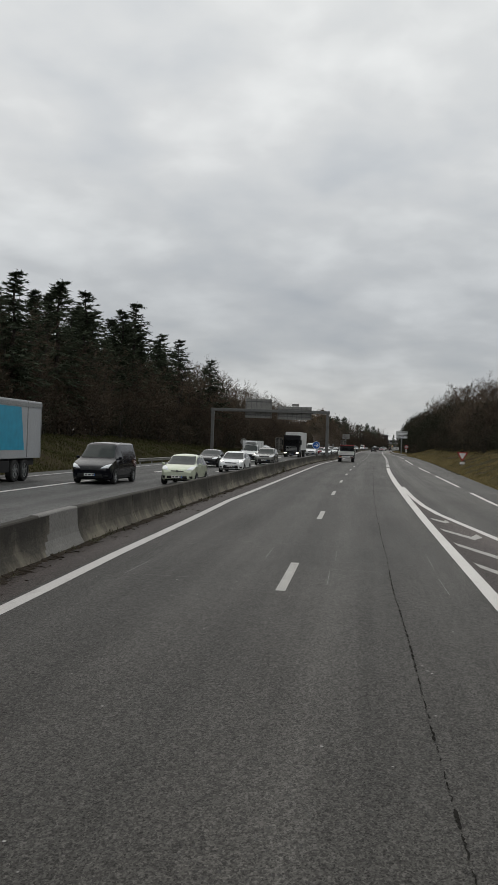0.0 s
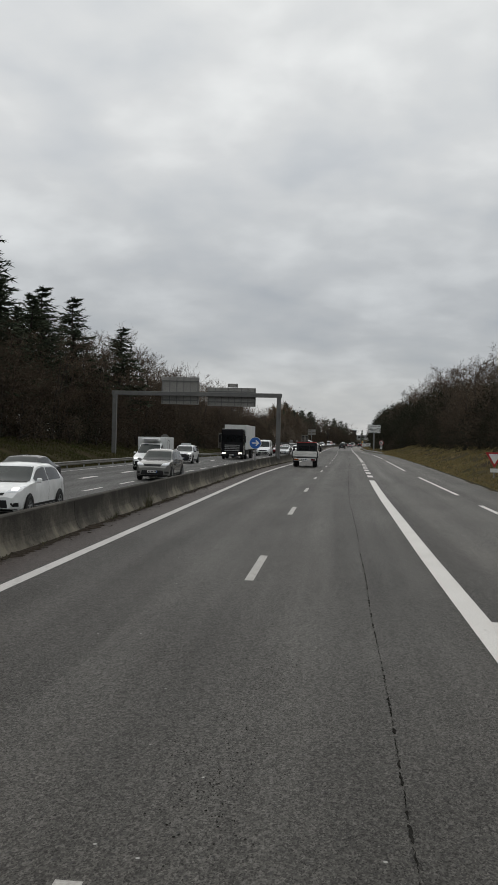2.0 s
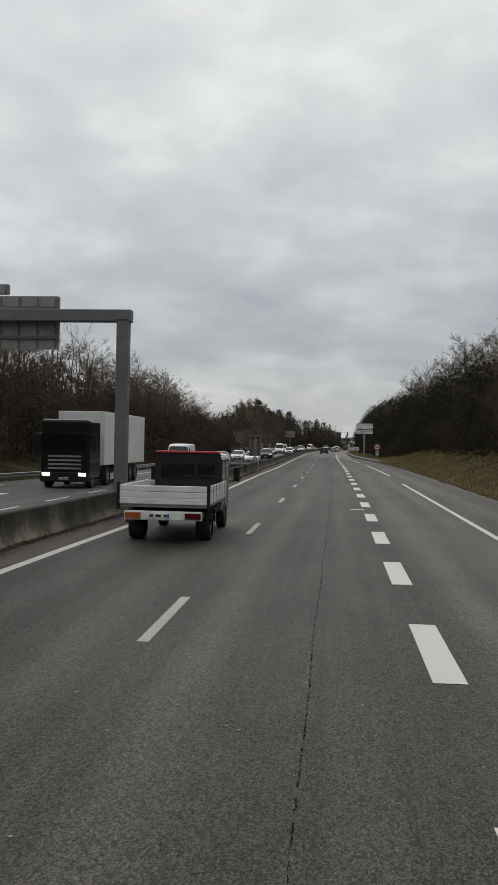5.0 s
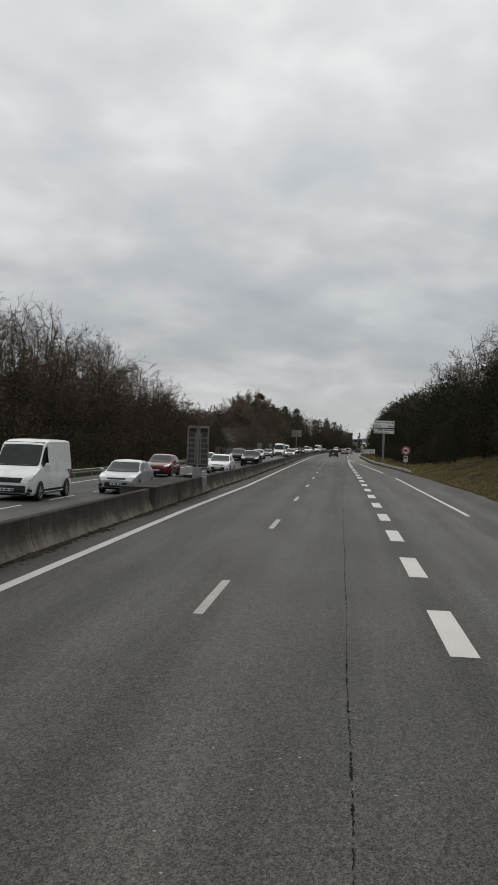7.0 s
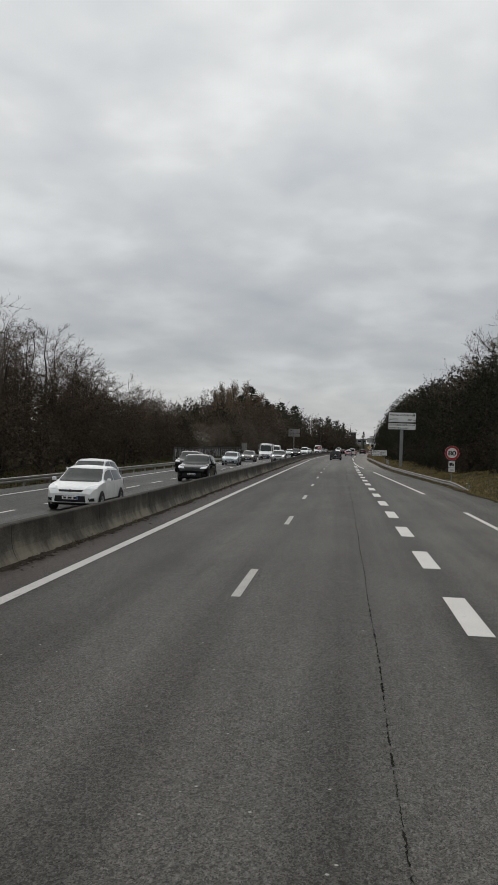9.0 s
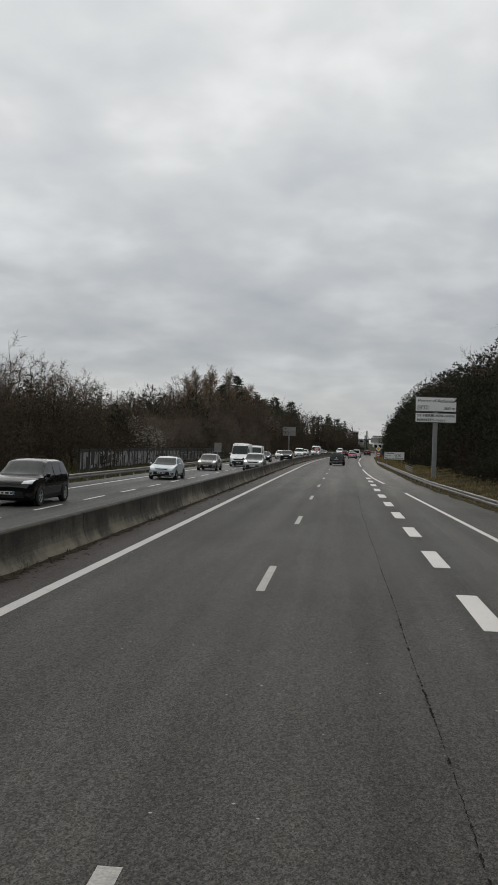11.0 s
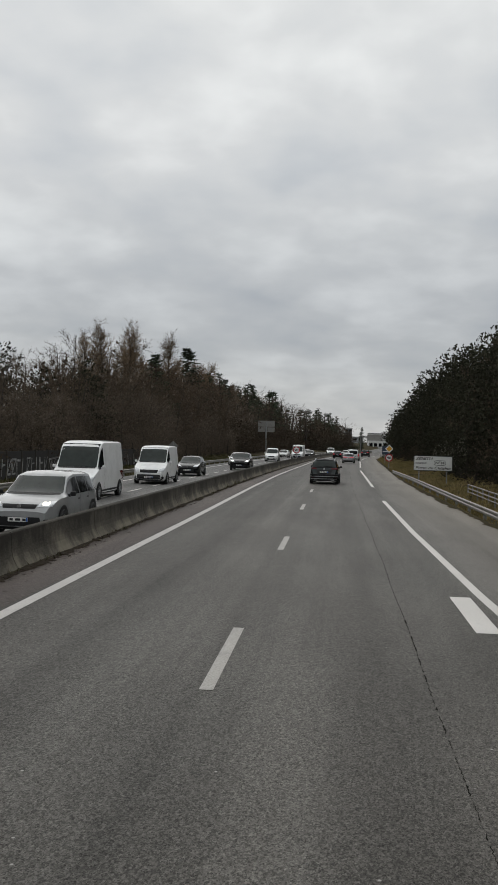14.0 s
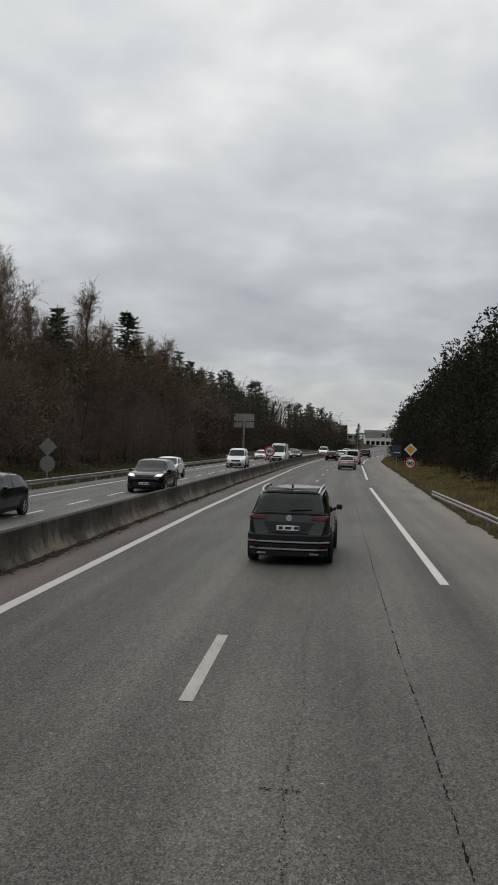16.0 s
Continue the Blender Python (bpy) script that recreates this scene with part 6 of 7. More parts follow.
# steel parapet where the verge crosses a culvert
t = thing("parapet", None, "low grey steel parapet with rails beside the guard rail", "railing")
for z in (0.10, 0.30, 0.52):
    bm = bmesh.new()
    rod(bm, (7.75, 300.0, z), (7.35, 284.0, z), 0.035, n=8)
    part("rail", bm, M["galv"], t)
for i in range(9):
    f = i / 8
    bm = bmesh.new()
    box(bm, 7.75 - 0.4 * f - 0.03, 7.75 - 0.4 * f + 0.03, 300 - 16 * f - 0.03, 300 - 16 * f + 0.03, -0.7, 0.55, 0.005)
    part("post", bm, M["galv_dull"], t)


# ---- vehicles ----
KINDS = {
    # length, width, height, belt fraction, top outline (share of length from the nose, share of height), wheel radius, axles, side glass spans
    "hatch": (4.05, 1.74, 1.48, 0.62, [(0, .40), (.02, .50), (.10, .58), (.25, .66), (.30, .72), (.43, .965), (.52, 1.0), (.78, .975), (.86, .93), (.955, .70), (.985, .60), (1, .48)], 0.31, (.19, .82), ((.32, .57), (.59, .86))),
    "saloon": (4.75, 1.80, 1.44, 0.63, [(0, .40), (.02, .50), (.12, .60), (.29, .67), (.33, .72), (.45, .965), (.54, 1.0), (.68, .98), (.84, .73), (.90, .70), (.985, .66), (1, .48)], 0.32, (.18, .79), ((.35, .56), (.58, .77))),
    "suv": (4.49, 1.84, 1.67, 0.60, [(0, .40), (.02, .52), (.10, .60), (.25, .66), (.29, .70), (.41, .955), (.50, .995), (.78, .985), (.895, .955), (.958, .69), (.972, .62), (.984, .50), (1, .40)], 0.36, (.19, .82), ((.30, .53), (.55, .72), (.735, .87))),
    "city": (3.60, 1.66, 1.47, 0.60, [(0, .42), (.02, .52), (.10, .60), (.22, .68), (.27, .74), (.42, .97), (.54, 1.0), (.80, .96), (.88, .90), (.965, .66), (.985, .58), (1, .48)], 0.29, (.18, .83), ((.30, .60), (.63, .88))),
    "van": (4.80, 1.90, 1.95, 0.56, [(0, .34), (.02, .43), (.10, .51), (.19, .58), (.22, .62), (.36, .955), (.44, .99), (.96, .985), (.985, .94), (1, .80)], 0.33, (.19, .82), ((.25, .44), (.47, .68), (.71, .93))),
    "mid_van": (5.00, 1.93, 2.28, 0.53, [(0, .30), (.015, .38), (.07, .45), (.17, .53), (.20, .57), (.31, .92), (.37, .985), (.44, 1.0), (.97, .995), (.99, .96), (1, .85)], 0.34, (.17, .80), ((.22, .36),)),
    "tall_van": (5.70, 2.02, 2.50, 0.50, [(0, .27), (.015, .36), (.07, .43), (.15, .50), (.18, .54), (.27, .90), (.33, .985), (.40, 1.0), (.97, .995), (.99, .96), (1, .85)], 0.35, (.17, .80), ((.19, .32),)),
}


class Hull:
    """A car's shell as a loft: nose at +y, tail at -y."""

    def __init__(self, kind, k=1.0):
        self.L, self.W, self.H, self.belt, self.top, self.wr_, self.axles, self.glass = KINDS[kind]
        self.kind = kind

    def zt(self, s):
        xs, ys = zip(*self.top)
        return self.H * sum(float(np.interp(s + d, xs, ys)) for d in (-.008, 0, .008)) / 3

    def half(self, s):
        e_ = min(s, 1 - s)
        return self.W / 2 * (1 - 0.20 * max(0.0, 1 - e_ / 0.085) ** 2.2 - 0.025 * max(0.0, 1 - e_ / 0.3))

    def zbelt(self, s):
        return min(self.H * (self.belt + 0.03 * s), self.zt(s) - 0.035)

    def ring(self, s):
        w, zt, zb = self.half(s), self.zt(s), self.zbelt(s)
        lift = 0.10 * max(0.0, 1 - min(s, 1 - s) / 0.05)
        z0 = 0.20 + lift
        cab = max(0.0, min(1.0, (zt - zb - 0.05) / (0.25 * self.H)))
        tw = w * (0.90 - (0.13 if self.kind not in ("tall_van", "mid_van") else 0.05) * cab)
        return [(0.0, z0), (w * 0.86, z0), (w * 0.965, z0 + 0.09), (w, z0 + 0.55 * (zb - z0)), (w * 0.975, zb), (tw, zt - 0.03 - 0.05 * cab), (tw * 0.82, zt - 0.008 - 0.01 * cab), (tw * 0.4, zt), (0.0, zt + 0.012)]

    def pt(self, s, v, side=1, out=0.0):
        """A point on the shell; v runs along the ring from 0 to 8."""
        r = self.ring(s)
        i = min(7, int(v))
        f = v - i
        x, z = r[i][0] * (1 - f) + r[i + 1][0] * f, r[i][1] * (1 - f) + r[i + 1][1] * f
        p = Vector((side * x, self.L * (0.5 - s), z))
        if out:
            dx, dz = r[i + 1][0] - r[i][0], r[i + 1][1] - r[i][1]
            n = Vector((side * dz, 0, -dx))
            ds = 0.01
            r2, r1 = self.ring(min(1, s + ds)), self.ring(max(0, s - ds))
            a = r1[i][0] * (1 - f) + r1[i + 1][0] * f, r1[i][1] * (1 - f) + r1[i + 1][1] * f
            b = r2[i][0] * (1 - f) + r2[i + 1][0] * f, r2[i][1] * (1 - f) + r2[i + 1][1] * f
            ty = Vector((side * (b[0] - a[0]), -2 * ds * self.L, b[1] - a[1]))
            tv = Vector((side * dx, 0, dz))
            n = ty.cross(tv) * (-side)
            if n.length > 1e-9:
                n.normalize()
                if n.dot(Vector((side * x, 0, z - 0.7))) + n.y * (0.5 - s) * 2 < 0:
                    n = -n
                p += n * out
        return p

    def body(self, bm):
        ss = [0, .006, .015, .03, .05, .075, .1, .14, .18] + [0.22 + 0.02 * i for i in range(34)] + [.91, .93, .945, .96, .97, .98, .99, .996, 1.0]
        rows = []
        for s in ss:
            r = self.ring(s)
            pts = [(x, z) for x, z in r] + [(-x, z) for x, z in r[-2:0:-1]]
            rows.append([bm.verts.new((x, self.L * (0.5 - s), z)) for x, z in pts])
        n = len(rows[0])
        for a, b in zip(rows, rows[1:]):
            for i in range(n):
                j = (i + 1) % n
                bm.faces.new((a[i], a[j], b[j], b[i]))
        bm.faces.new(rows[0])
        bm.faces.new(rows[-1][::-1])
        return bm

    def patch(self, bm, s0, s1, v0, v1, side=1, out=0.006, ns=8, nv=3, shape=None):
        g = []
        for i in range(ns + 1):
            s = s0 + (s1 - s0) * i / ns
            row = []
            for j in range(nv + 1):
                a, b = (v0, v1) if shape is None else shape(s, v0, v1)
                row.append(bm.verts.new(self.pt(s, a + (b - a) * j / nv, side, out)))
            g.append(row)
        for i in range(ns):
            for j in range(nv):
                bm.faces.new((g[i][j], g[i + 1][j], g[i + 1][j + 1], g[i][j + 1]))
        return bm


def wheel(parent, x, y, r, side, alloy=True, width=0.21):
    hub = new("wheel")
    hub.parent = parent
    hub.location = (x, y, r)
    bm = bmesh.new()
    n = 28
    prof = [(r * 0.66, -width / 2), (r * 0.93, -width / 2), (r, -width * 0.36), (r, width * 0.36), (r * 0.93, width / 2), (r * 0.66, width / 2)]
    rows = [[bm.verts.new((px, rr * math.cos(2 * math.pi * i / n), rr * math.sin(2 * math.pi * i / n))) for i in range(n)] for rr, px in prof]
    for a, b in zip(rows, rows[1:]):
        for i in range(n):
            j = (i + 1) % n
            bm.faces.new((a[i], a[j], b[j], b[i]))
    part("tyre", bm, M["rubber"], hub)
    bm = bmesh.new()
    face = side * width * 0.40
    rod(bm, (face - side * 0.10, 0, 0), (face - side * 0.08, 0, 0), r * 0.67, n=24)
    ring_rows = [[bm.verts.new((face - side * dx, rr * math.cos(2 * math.pi * i / 24), rr * math.sin(2 * math.pi * i / 24))) for i in range(24)] for rr, dx in ((r * 0.67, 0.09), (r * 0.67, 0.0), (r * 0.58, 0.015))]
    for a, b in zip(ring_rows, ring_rows[1:]):
        for i in range(24):
            j = (i + 1) % 24
            bm.faces.new((a[i], a[j], b[j], b[i]))
    for i in range(5):
        a = 2 * math.pi * i / 5
        m = Matrix.Rotation(a, 4, "X")
        box(bm, min(face, face - side * 0.04), max(face, face - side * 0.04), -r * 0.075, r * 0.075, 0.0, r * 0.62, 0, m)
    part("rim", bm, M["alloy" if alloy else "galv_dull"], hub)
    return hub


def plate(parent, x, y, z, facing, w=0.52, h=0.11):
    """A number plate with plain bars; facing +1 looks towards +y."""
    bm = bmesh.new()
    box(bm, x - w / 2, x + w / 2, y - 0.008, y + 0.008, z - h / 2, z + h / 2, 0.003)
    p = part("number_plate", bm, M["plate"], parent)
    yy = y + facing * 0.010
    for i, n in ((0, 2), (3, 3), (7, 2)):
        bm = bmesh.new()
        bx = x - w * 0.37 + w * 0.74 * i / 8
        box(bm, bx - 0.021, bx + w * 0.74 * (n - 1) / 8 + 0.021, yy - 0.001, yy + 0.001, z - h * 0.28, z + h * 0.28)
        part("bar", bm, M["black"], p)
    bm = bmesh.new()
    box(bm, x - facing * (w * 0.5 - 0.022) - 0.020, x - facing * (w * 0.5 - 0.022) + 0.020, yy - 0.001, yy + 0.001, z - h * 0.46, z + h * 0.46)
    part("blue_band", bm, M["blue"], p)


PAINTS = {}


# front and rear detail: corners as shares of half the width and of the height
FACES = {
    "hatch": dict(lamp=((.50, .475), (.88, .49), (.965, .60), (.60, .545)), grille=(.44, .435, .48), intake=(.62, .20, .35), fog=(.70, .90, .235, .305), tail=((.60, .53), (.97, .53), (.94, .66), (.66, .64)), window=(.80, .685, .66, .935), plate=.50, low=.30),
    "saloon": dict(lamp=((.52, .475), (.90, .49), (.965, .585), (.62, .56)), grille=(.40, .41, .53), intake=(.62, .20, .31), fog=(.70, .90, .225, .29), tail=((.55, .53), (.97, .53), (.94, .65), (.58, .64)), window=(.78, .72, .64, .94), plate=.47, low=.30),
    "suv": dict(lamp=((.50, .48), (.90, .49), (.965, .575), (.58, .545)), grille=(.46, .455, .52), intake=(.66, .19, .33), fog=(.72, .92, .235, .30), tail=((.54, .59), (.985, .582), (.968, .655), (.50, .648)), window=(.79, .70, .665, .935), plate=.49, low=.29),
    "city": dict(lamp=((.50, .48), (.88, .50), (.965, .63), (.66, .58)), grille=(.36, .44, .47), intake=(.62, .20, .30), fog=(.70, .88, .225, .30), tail=((.72, .50), (.97, .50), (.95, .66), (.76, .66)), window=(.78, .68, .66, .93), plate=.44, low=.30),
    "van": dict(lamp=((.50, .375), (.88, .385), (.965, .485), (.70, .445)), grille=(.44, .33, .415), intake=(.66, .16, .25), fog=(.70, .88, .18, .23), tail=((.80, .40), (.985, .40), (.97, .60), (.84, .60)), window=(.76, .58, .70, .90), plate=.33, low=.22),
    "mid_van": dict(lamp=((.58, .32), (.90, .32), (.965, .43), (.66, .40)), grille=(.52, .30, .375), intake=(.70, .13, .21), fog=(.74, .90, .15, .20), tail=((.86, .32), (.985, .32), (.975, .48), (.88, .48)), window=(.76, .52, .72, .80), plate=.27, low=.18),
    "tall_van": dict(lamp=((.56, .29), (.90, .29), (.965, .40), (.66, .37)), grille=(.52, .275, .345), intake=(.70, .12, .20), fog=(.74, .90, .14, .185), tail=((.86, .30), (.985, .30), (.975, .46), (.88, .46)), window=(.76, .50, .72, .78), plate=.26, low=.17),
}


class Laid:
    """Lays panels on a shell by looking along y at it."""

    def __init__(self, hl, bm):
        self.tree = BVHTree.FromBMesh(bm)
        self.w, self.h = hl.W / 2, hl.H

    def hit(self, x, z, end):
        p, n, _i, _d = self.tree.ray_cast(Vector((x, end * 8.0, z)), Vector((0, -end, 0)))
        return (p, n) if p is not None else None

    def panel(self, name, quad, end, mat, parent, sd=1, nu=8, nv=4, out=0.007, label=""):
        """quad: low inner, low outer, high outer, high inner; sunk edges close it against the shell."""
        bm = bmesh.new()
        g = []
        for i in range(nu + 1):
            row = []
            for j in range(nv + 1):
                u, v = i / nu, j / nv
                (ax, az), (bx, bz), (cx, cz), (dx, dz) = quad
                x = ((ax * (1 - u) + bx * u) * (1 - v) + (dx * (1 - u) + cx * u) * v) * self.w * sd
                z = ((az * (1 - u) + bz * u) * (1 - v) + (dz * (1 - u) + cz * u) * v) * self.h
                q = self.hit(x, z, end)
                rim = i in (0, nu) or j in (0, nv)
                row.append(None if q is None else bm.verts.new(q[0] + (q[1] if q[1].y * end > -0.2 else -q[1]) * (out * 0.7 if rim else out + 0.003)))
            g.append(row)
        for i in range(nu):
            for j in range(nv):
                f = (g[i][j], g[i + 1][j], g[i + 1][j + 1], g[i][j + 1])
                if None not in f:
                    bm.faces.new(f if sd * end > 0 else f[::-1])
        return part(name, bm, mat, parent, label, smooth=True)

    def band(self, name, half, z0, z1, end, mat, parent, nu=14, nv=3, out=0.007, top=None):
        top = half if top is None else top
        return self.panel(name, ((-half, z0), (half, z0), (top, z1), (-top, z1)), end, mat, parent, 1, nu, nv, out)


def car(name, kind, colour, x, y, rz, label, lit_front=False, tail_lit=False, dark_trim=False, rails=False, alloy=True, category="car", metal=0.3, solid_sides=False, wiper=False, wide_lamps=False):
    key = (colour, metal)
    if key not in PAINTS:
        PAINTS[key] = paint_material("car_paint", colour, metal)
    paint = PAINTS[key]
    hl = Hull(kind)
    F = FACES[kind]
    t = thing(name, pose(x, y, rise(y), 0, 0, rz), label, category)
    L, W, H = hl.L, hl.W, hl.H
    bm = bmesh.new()
    hl.body(bm)
    bm.normal_update()
    laid = Laid(hl, bm)
    part("body", bm, paint, t, smooth=True)
    # glass
    cowl = [p for p in hl.top if p[1] > hl.belt + 0.02][0][0]
    roof0 = [p for p in hl.top if p[1] > 0.95][0][0]
    zc, zr = hl.zt(cowl) / H + 0.004, hl.zt(roof0) / H - 0.035
    topw = 0.80 if kind in ("tall_van", "mid_van") else 0.70
    laid.band("windscreen", 0.84, zc, zr, 1, M["windscreen"], t, 16, 6, 0.008, topw)
    laid.band("cowl", 0.80, zc - 0.022, zc - 0.002, 1, M["plastic"], t, 12, 2, 0.006)
    tail = [p for p in hl.top if p[1] > 0.92][-1][0]
    drop = [p for p in hl.top if p[0] > tail and p[1] < hl.belt + 0.14]
    drop = drop[0][0] if drop else 0.995
    if not solid_sides:
        wl, w0, wt_, w1 = F["window"]
        laid.band("rear_window", wl, w0, w1, -1, M["windscreen" if wiper else "glass"], t, 16, 6, 0.008, wt_)
    for a, b in hl.glass if not solid_sides else hl.glass[:1]:
        for sd in (1, -1):
            bm = bmesh.new()
            hl.patch(bm, a, b, 4.06, 4.88, sd, 0.006, 8, 3)
            part("side_window", bm, M["glass"], t, smooth=True)
    for sd in (1, -1):
        laid.panel("headlight", F["lamp"], 1, M["lamp_on" if lit_front == 2 else "lens_white"], t, sd, 10, 5, 0.012)
        if lit_front:
            lp = F["lamp"]
            c = (0.5 * (lp[0][0] + lp[2][0]), 0.5 * (lp[0][1] + lp[2][1]))
            laid.panel("bulb", ((c[0] - .09, c[1] - .02), (c[0] + .09, c[1] - .02), (c[0] + .09, c[1] + .022), (c[0] - .09, c[1] + .022)), 1, M["lamp_on"], t, sd, 3, 2, 0.03)
        f0, f1, f2, f3 = F["fog"]
        laid.panel("fog_pocket", ((f0, f2), (f1, f2), (f1, f3), (f0, f3)), 1, M["plastic"], t, sd, 4, 2, 0.005)
        laid.panel("tail_light", ((.12, .575), (.985, .565), (.97, .655), (.12, .625)) if wide_lamps else F["tail"], -1, M["tail_on" if tail_lit else "lens_red"], t, sd, 10, 5, 0.014)
        bm = bmesh.new()
        s0 = hl.pt(cowl + 0.06, 4.1, sd)
        box(bm, s0.x + sd * 0.02 - 0.03, s0.x + sd * 0.02 + 0.03, s0.y - 0.02, s0.y + 0.03, s0.z - 0.02, s0.z + 0.05)
        box(bm, min(s0.x + sd * 0.05, s0.x + sd * 0.20), max(s0.x + sd * 0.05, s0.x + sd * 0.20), s0.y - 0.04, s0.y + 0.07, s0.z, s0.z + 0.13, 0.035)
        part("mirror", bm, paint if not dark_trim else M["plastic"], t)
        bm = bmesh.new()
        hl.patch(bm, hl.axles[0] + 0.06, hl.axles[1] - 0.06, 1.6, 2.25, sd, 0.006, 8, 2)
        part("sill", bm, M["plastic"], t)
        # door gaps and handles
        for q, (a, b) in enumerate(hl.glass[:2]):
            bm = bmesh.new()
            hl.patch(bm, b + 0.010, b + 0.013, 2.3, 3.98, sd, 0.004, 1, 4)
            part("door_gap", bm, M["plastic"], t)
            bm = bmesh.new()
            hl.patch(bm, b - 0.055, b - 0.012, 3.66, 3.78, sd, 0.022, 2, 2)
            part("door_handle", bm, paint if not dark_trim else M["plastic"], t)
        for s in hl.axles:
            cy = L * (0.5 - s)
            R = hl.wr_
            # flat black patch in place of the arch's shaded hollow
            bm = bmesh.new()
            xo = sd * (hl.half(s) + 0.003)
            n = 16
            c = bm.verts.new((xo, cy, R * 0.6))
            arc = [bm.verts.new((xo, cy + (R + 0.06) * math.cos(a), R + (R + 0.06) * math.sin(a))) for a in [radians(-25 + 230 * i / n) for i in range(n + 1)]]
            for i in range(n):
                bm.faces.new((c, arc[i], arc[i + 1]))
            part("wheel_arch", bm, M["plastic"], t)
            wheel(t, sd * (hl.half(s) - 0.068), cy, R, sd, alloy)
            if dark_trim:
                bm = bmesh.new()
                for i in range(n):
                    a0, a1 = radians(-20 + 220 * i / n), radians(-20 + 220 * (i + 1) / n)
                    vs = [bm.verts.new((xo + sd * 0.006, cy + (R + k) * math.cos(a), R + (R + k) * math.sin(a))) for k, a in ((0.03, a0), (0.11, a0), (0.11, a1), (0.03, a1))]
                    bm.faces.new(vs)
                part("arch_trim", bm, M["plastic"], t)
    # front: grille, intake, emblem, plate
    f = L / 2
    g0, g1, g2 = F["grille"]
    laid.band("grille", g0, g1, g2, 1, M["plastic"], t, 10, 3, 0.010, g0 * 1.1)
    i0, i1, i2 = F["intake"]
    laid.band("intake", i0, i1, i2, 1, M["plastic"], t, 12, 3, 0.010, i0 * 0.92)
    laid.band("lower_lip", 0.86, i1 - 0.055, i1 - 0.008, 1, M["plastic"], t, 12, 2, 0.008)
    if kind in ("tall_van", "mid_van"):
        laid.band("front_bumper", 0.97, 0.10, i2 + 0.045, 1, M["bumper_grey"], t, 14, 4, 0.009)
    eh = laid.hit(0, (g1 + g2) / 2 * H, 1)
    bm = bmesh.new()
    ey = eh[0].y if eh else f
    rod(bm, (0, ey - 0.01, (g1 + g2) / 2 * H), (0, ey + 0.025, (g1 + g2) / 2 * H), 0.055, n=14)
    part("emblem", bm, M["chrome"], t)
    pz = (i2 * 0.72 + i1 * 0.28) * H
    plate(t, 0, f + 0.025, max(0.36, pz), 1)
    # rear: plate, bumper
    rz_ = F["plate"] * H
    rh = laid.hit(0, rz_ - 0.06, -1)
    plate(t, 0, (rh[0].y if rh else -f) - 0.014, rz_, -1)
    laid.band("rear_bumper", 0.90, 0.15 if H < 1.8 else 0.11, F["low"], -1, M["plastic"], t, 14, 3, 0.010)
    if rails:
        for sd in (1, -1):
            bm = bmesh.new()
            pts = [hl.pt(s, 5.6, sd, 0.06 if 0 < i < 8 else 0.0) for i, s in enumerate(np.linspace(roof0 + 0.02, tail - 0.01, 9))]
            for a, b in zip(pts, pts[1:]):
                rod(bm, a, b, 0.028, n=8)
            part("roof_rail", bm, M["alloy"], t)
    if wiper:
        bm = bmesh.new()
        p, q = laid.hit(0.04, F["window"][1] * H + 0.03, -1)[0], laid.hit(0.50, F["window"][1] * H + 0.055, -1)[0]
        rod(bm, p - Vector((0, 0.03, 0)), q - Vector((0, 0.03, 0)), 0.014, n=6)
        part("wiper", bm, M["plastic"], t)
    return t, laid


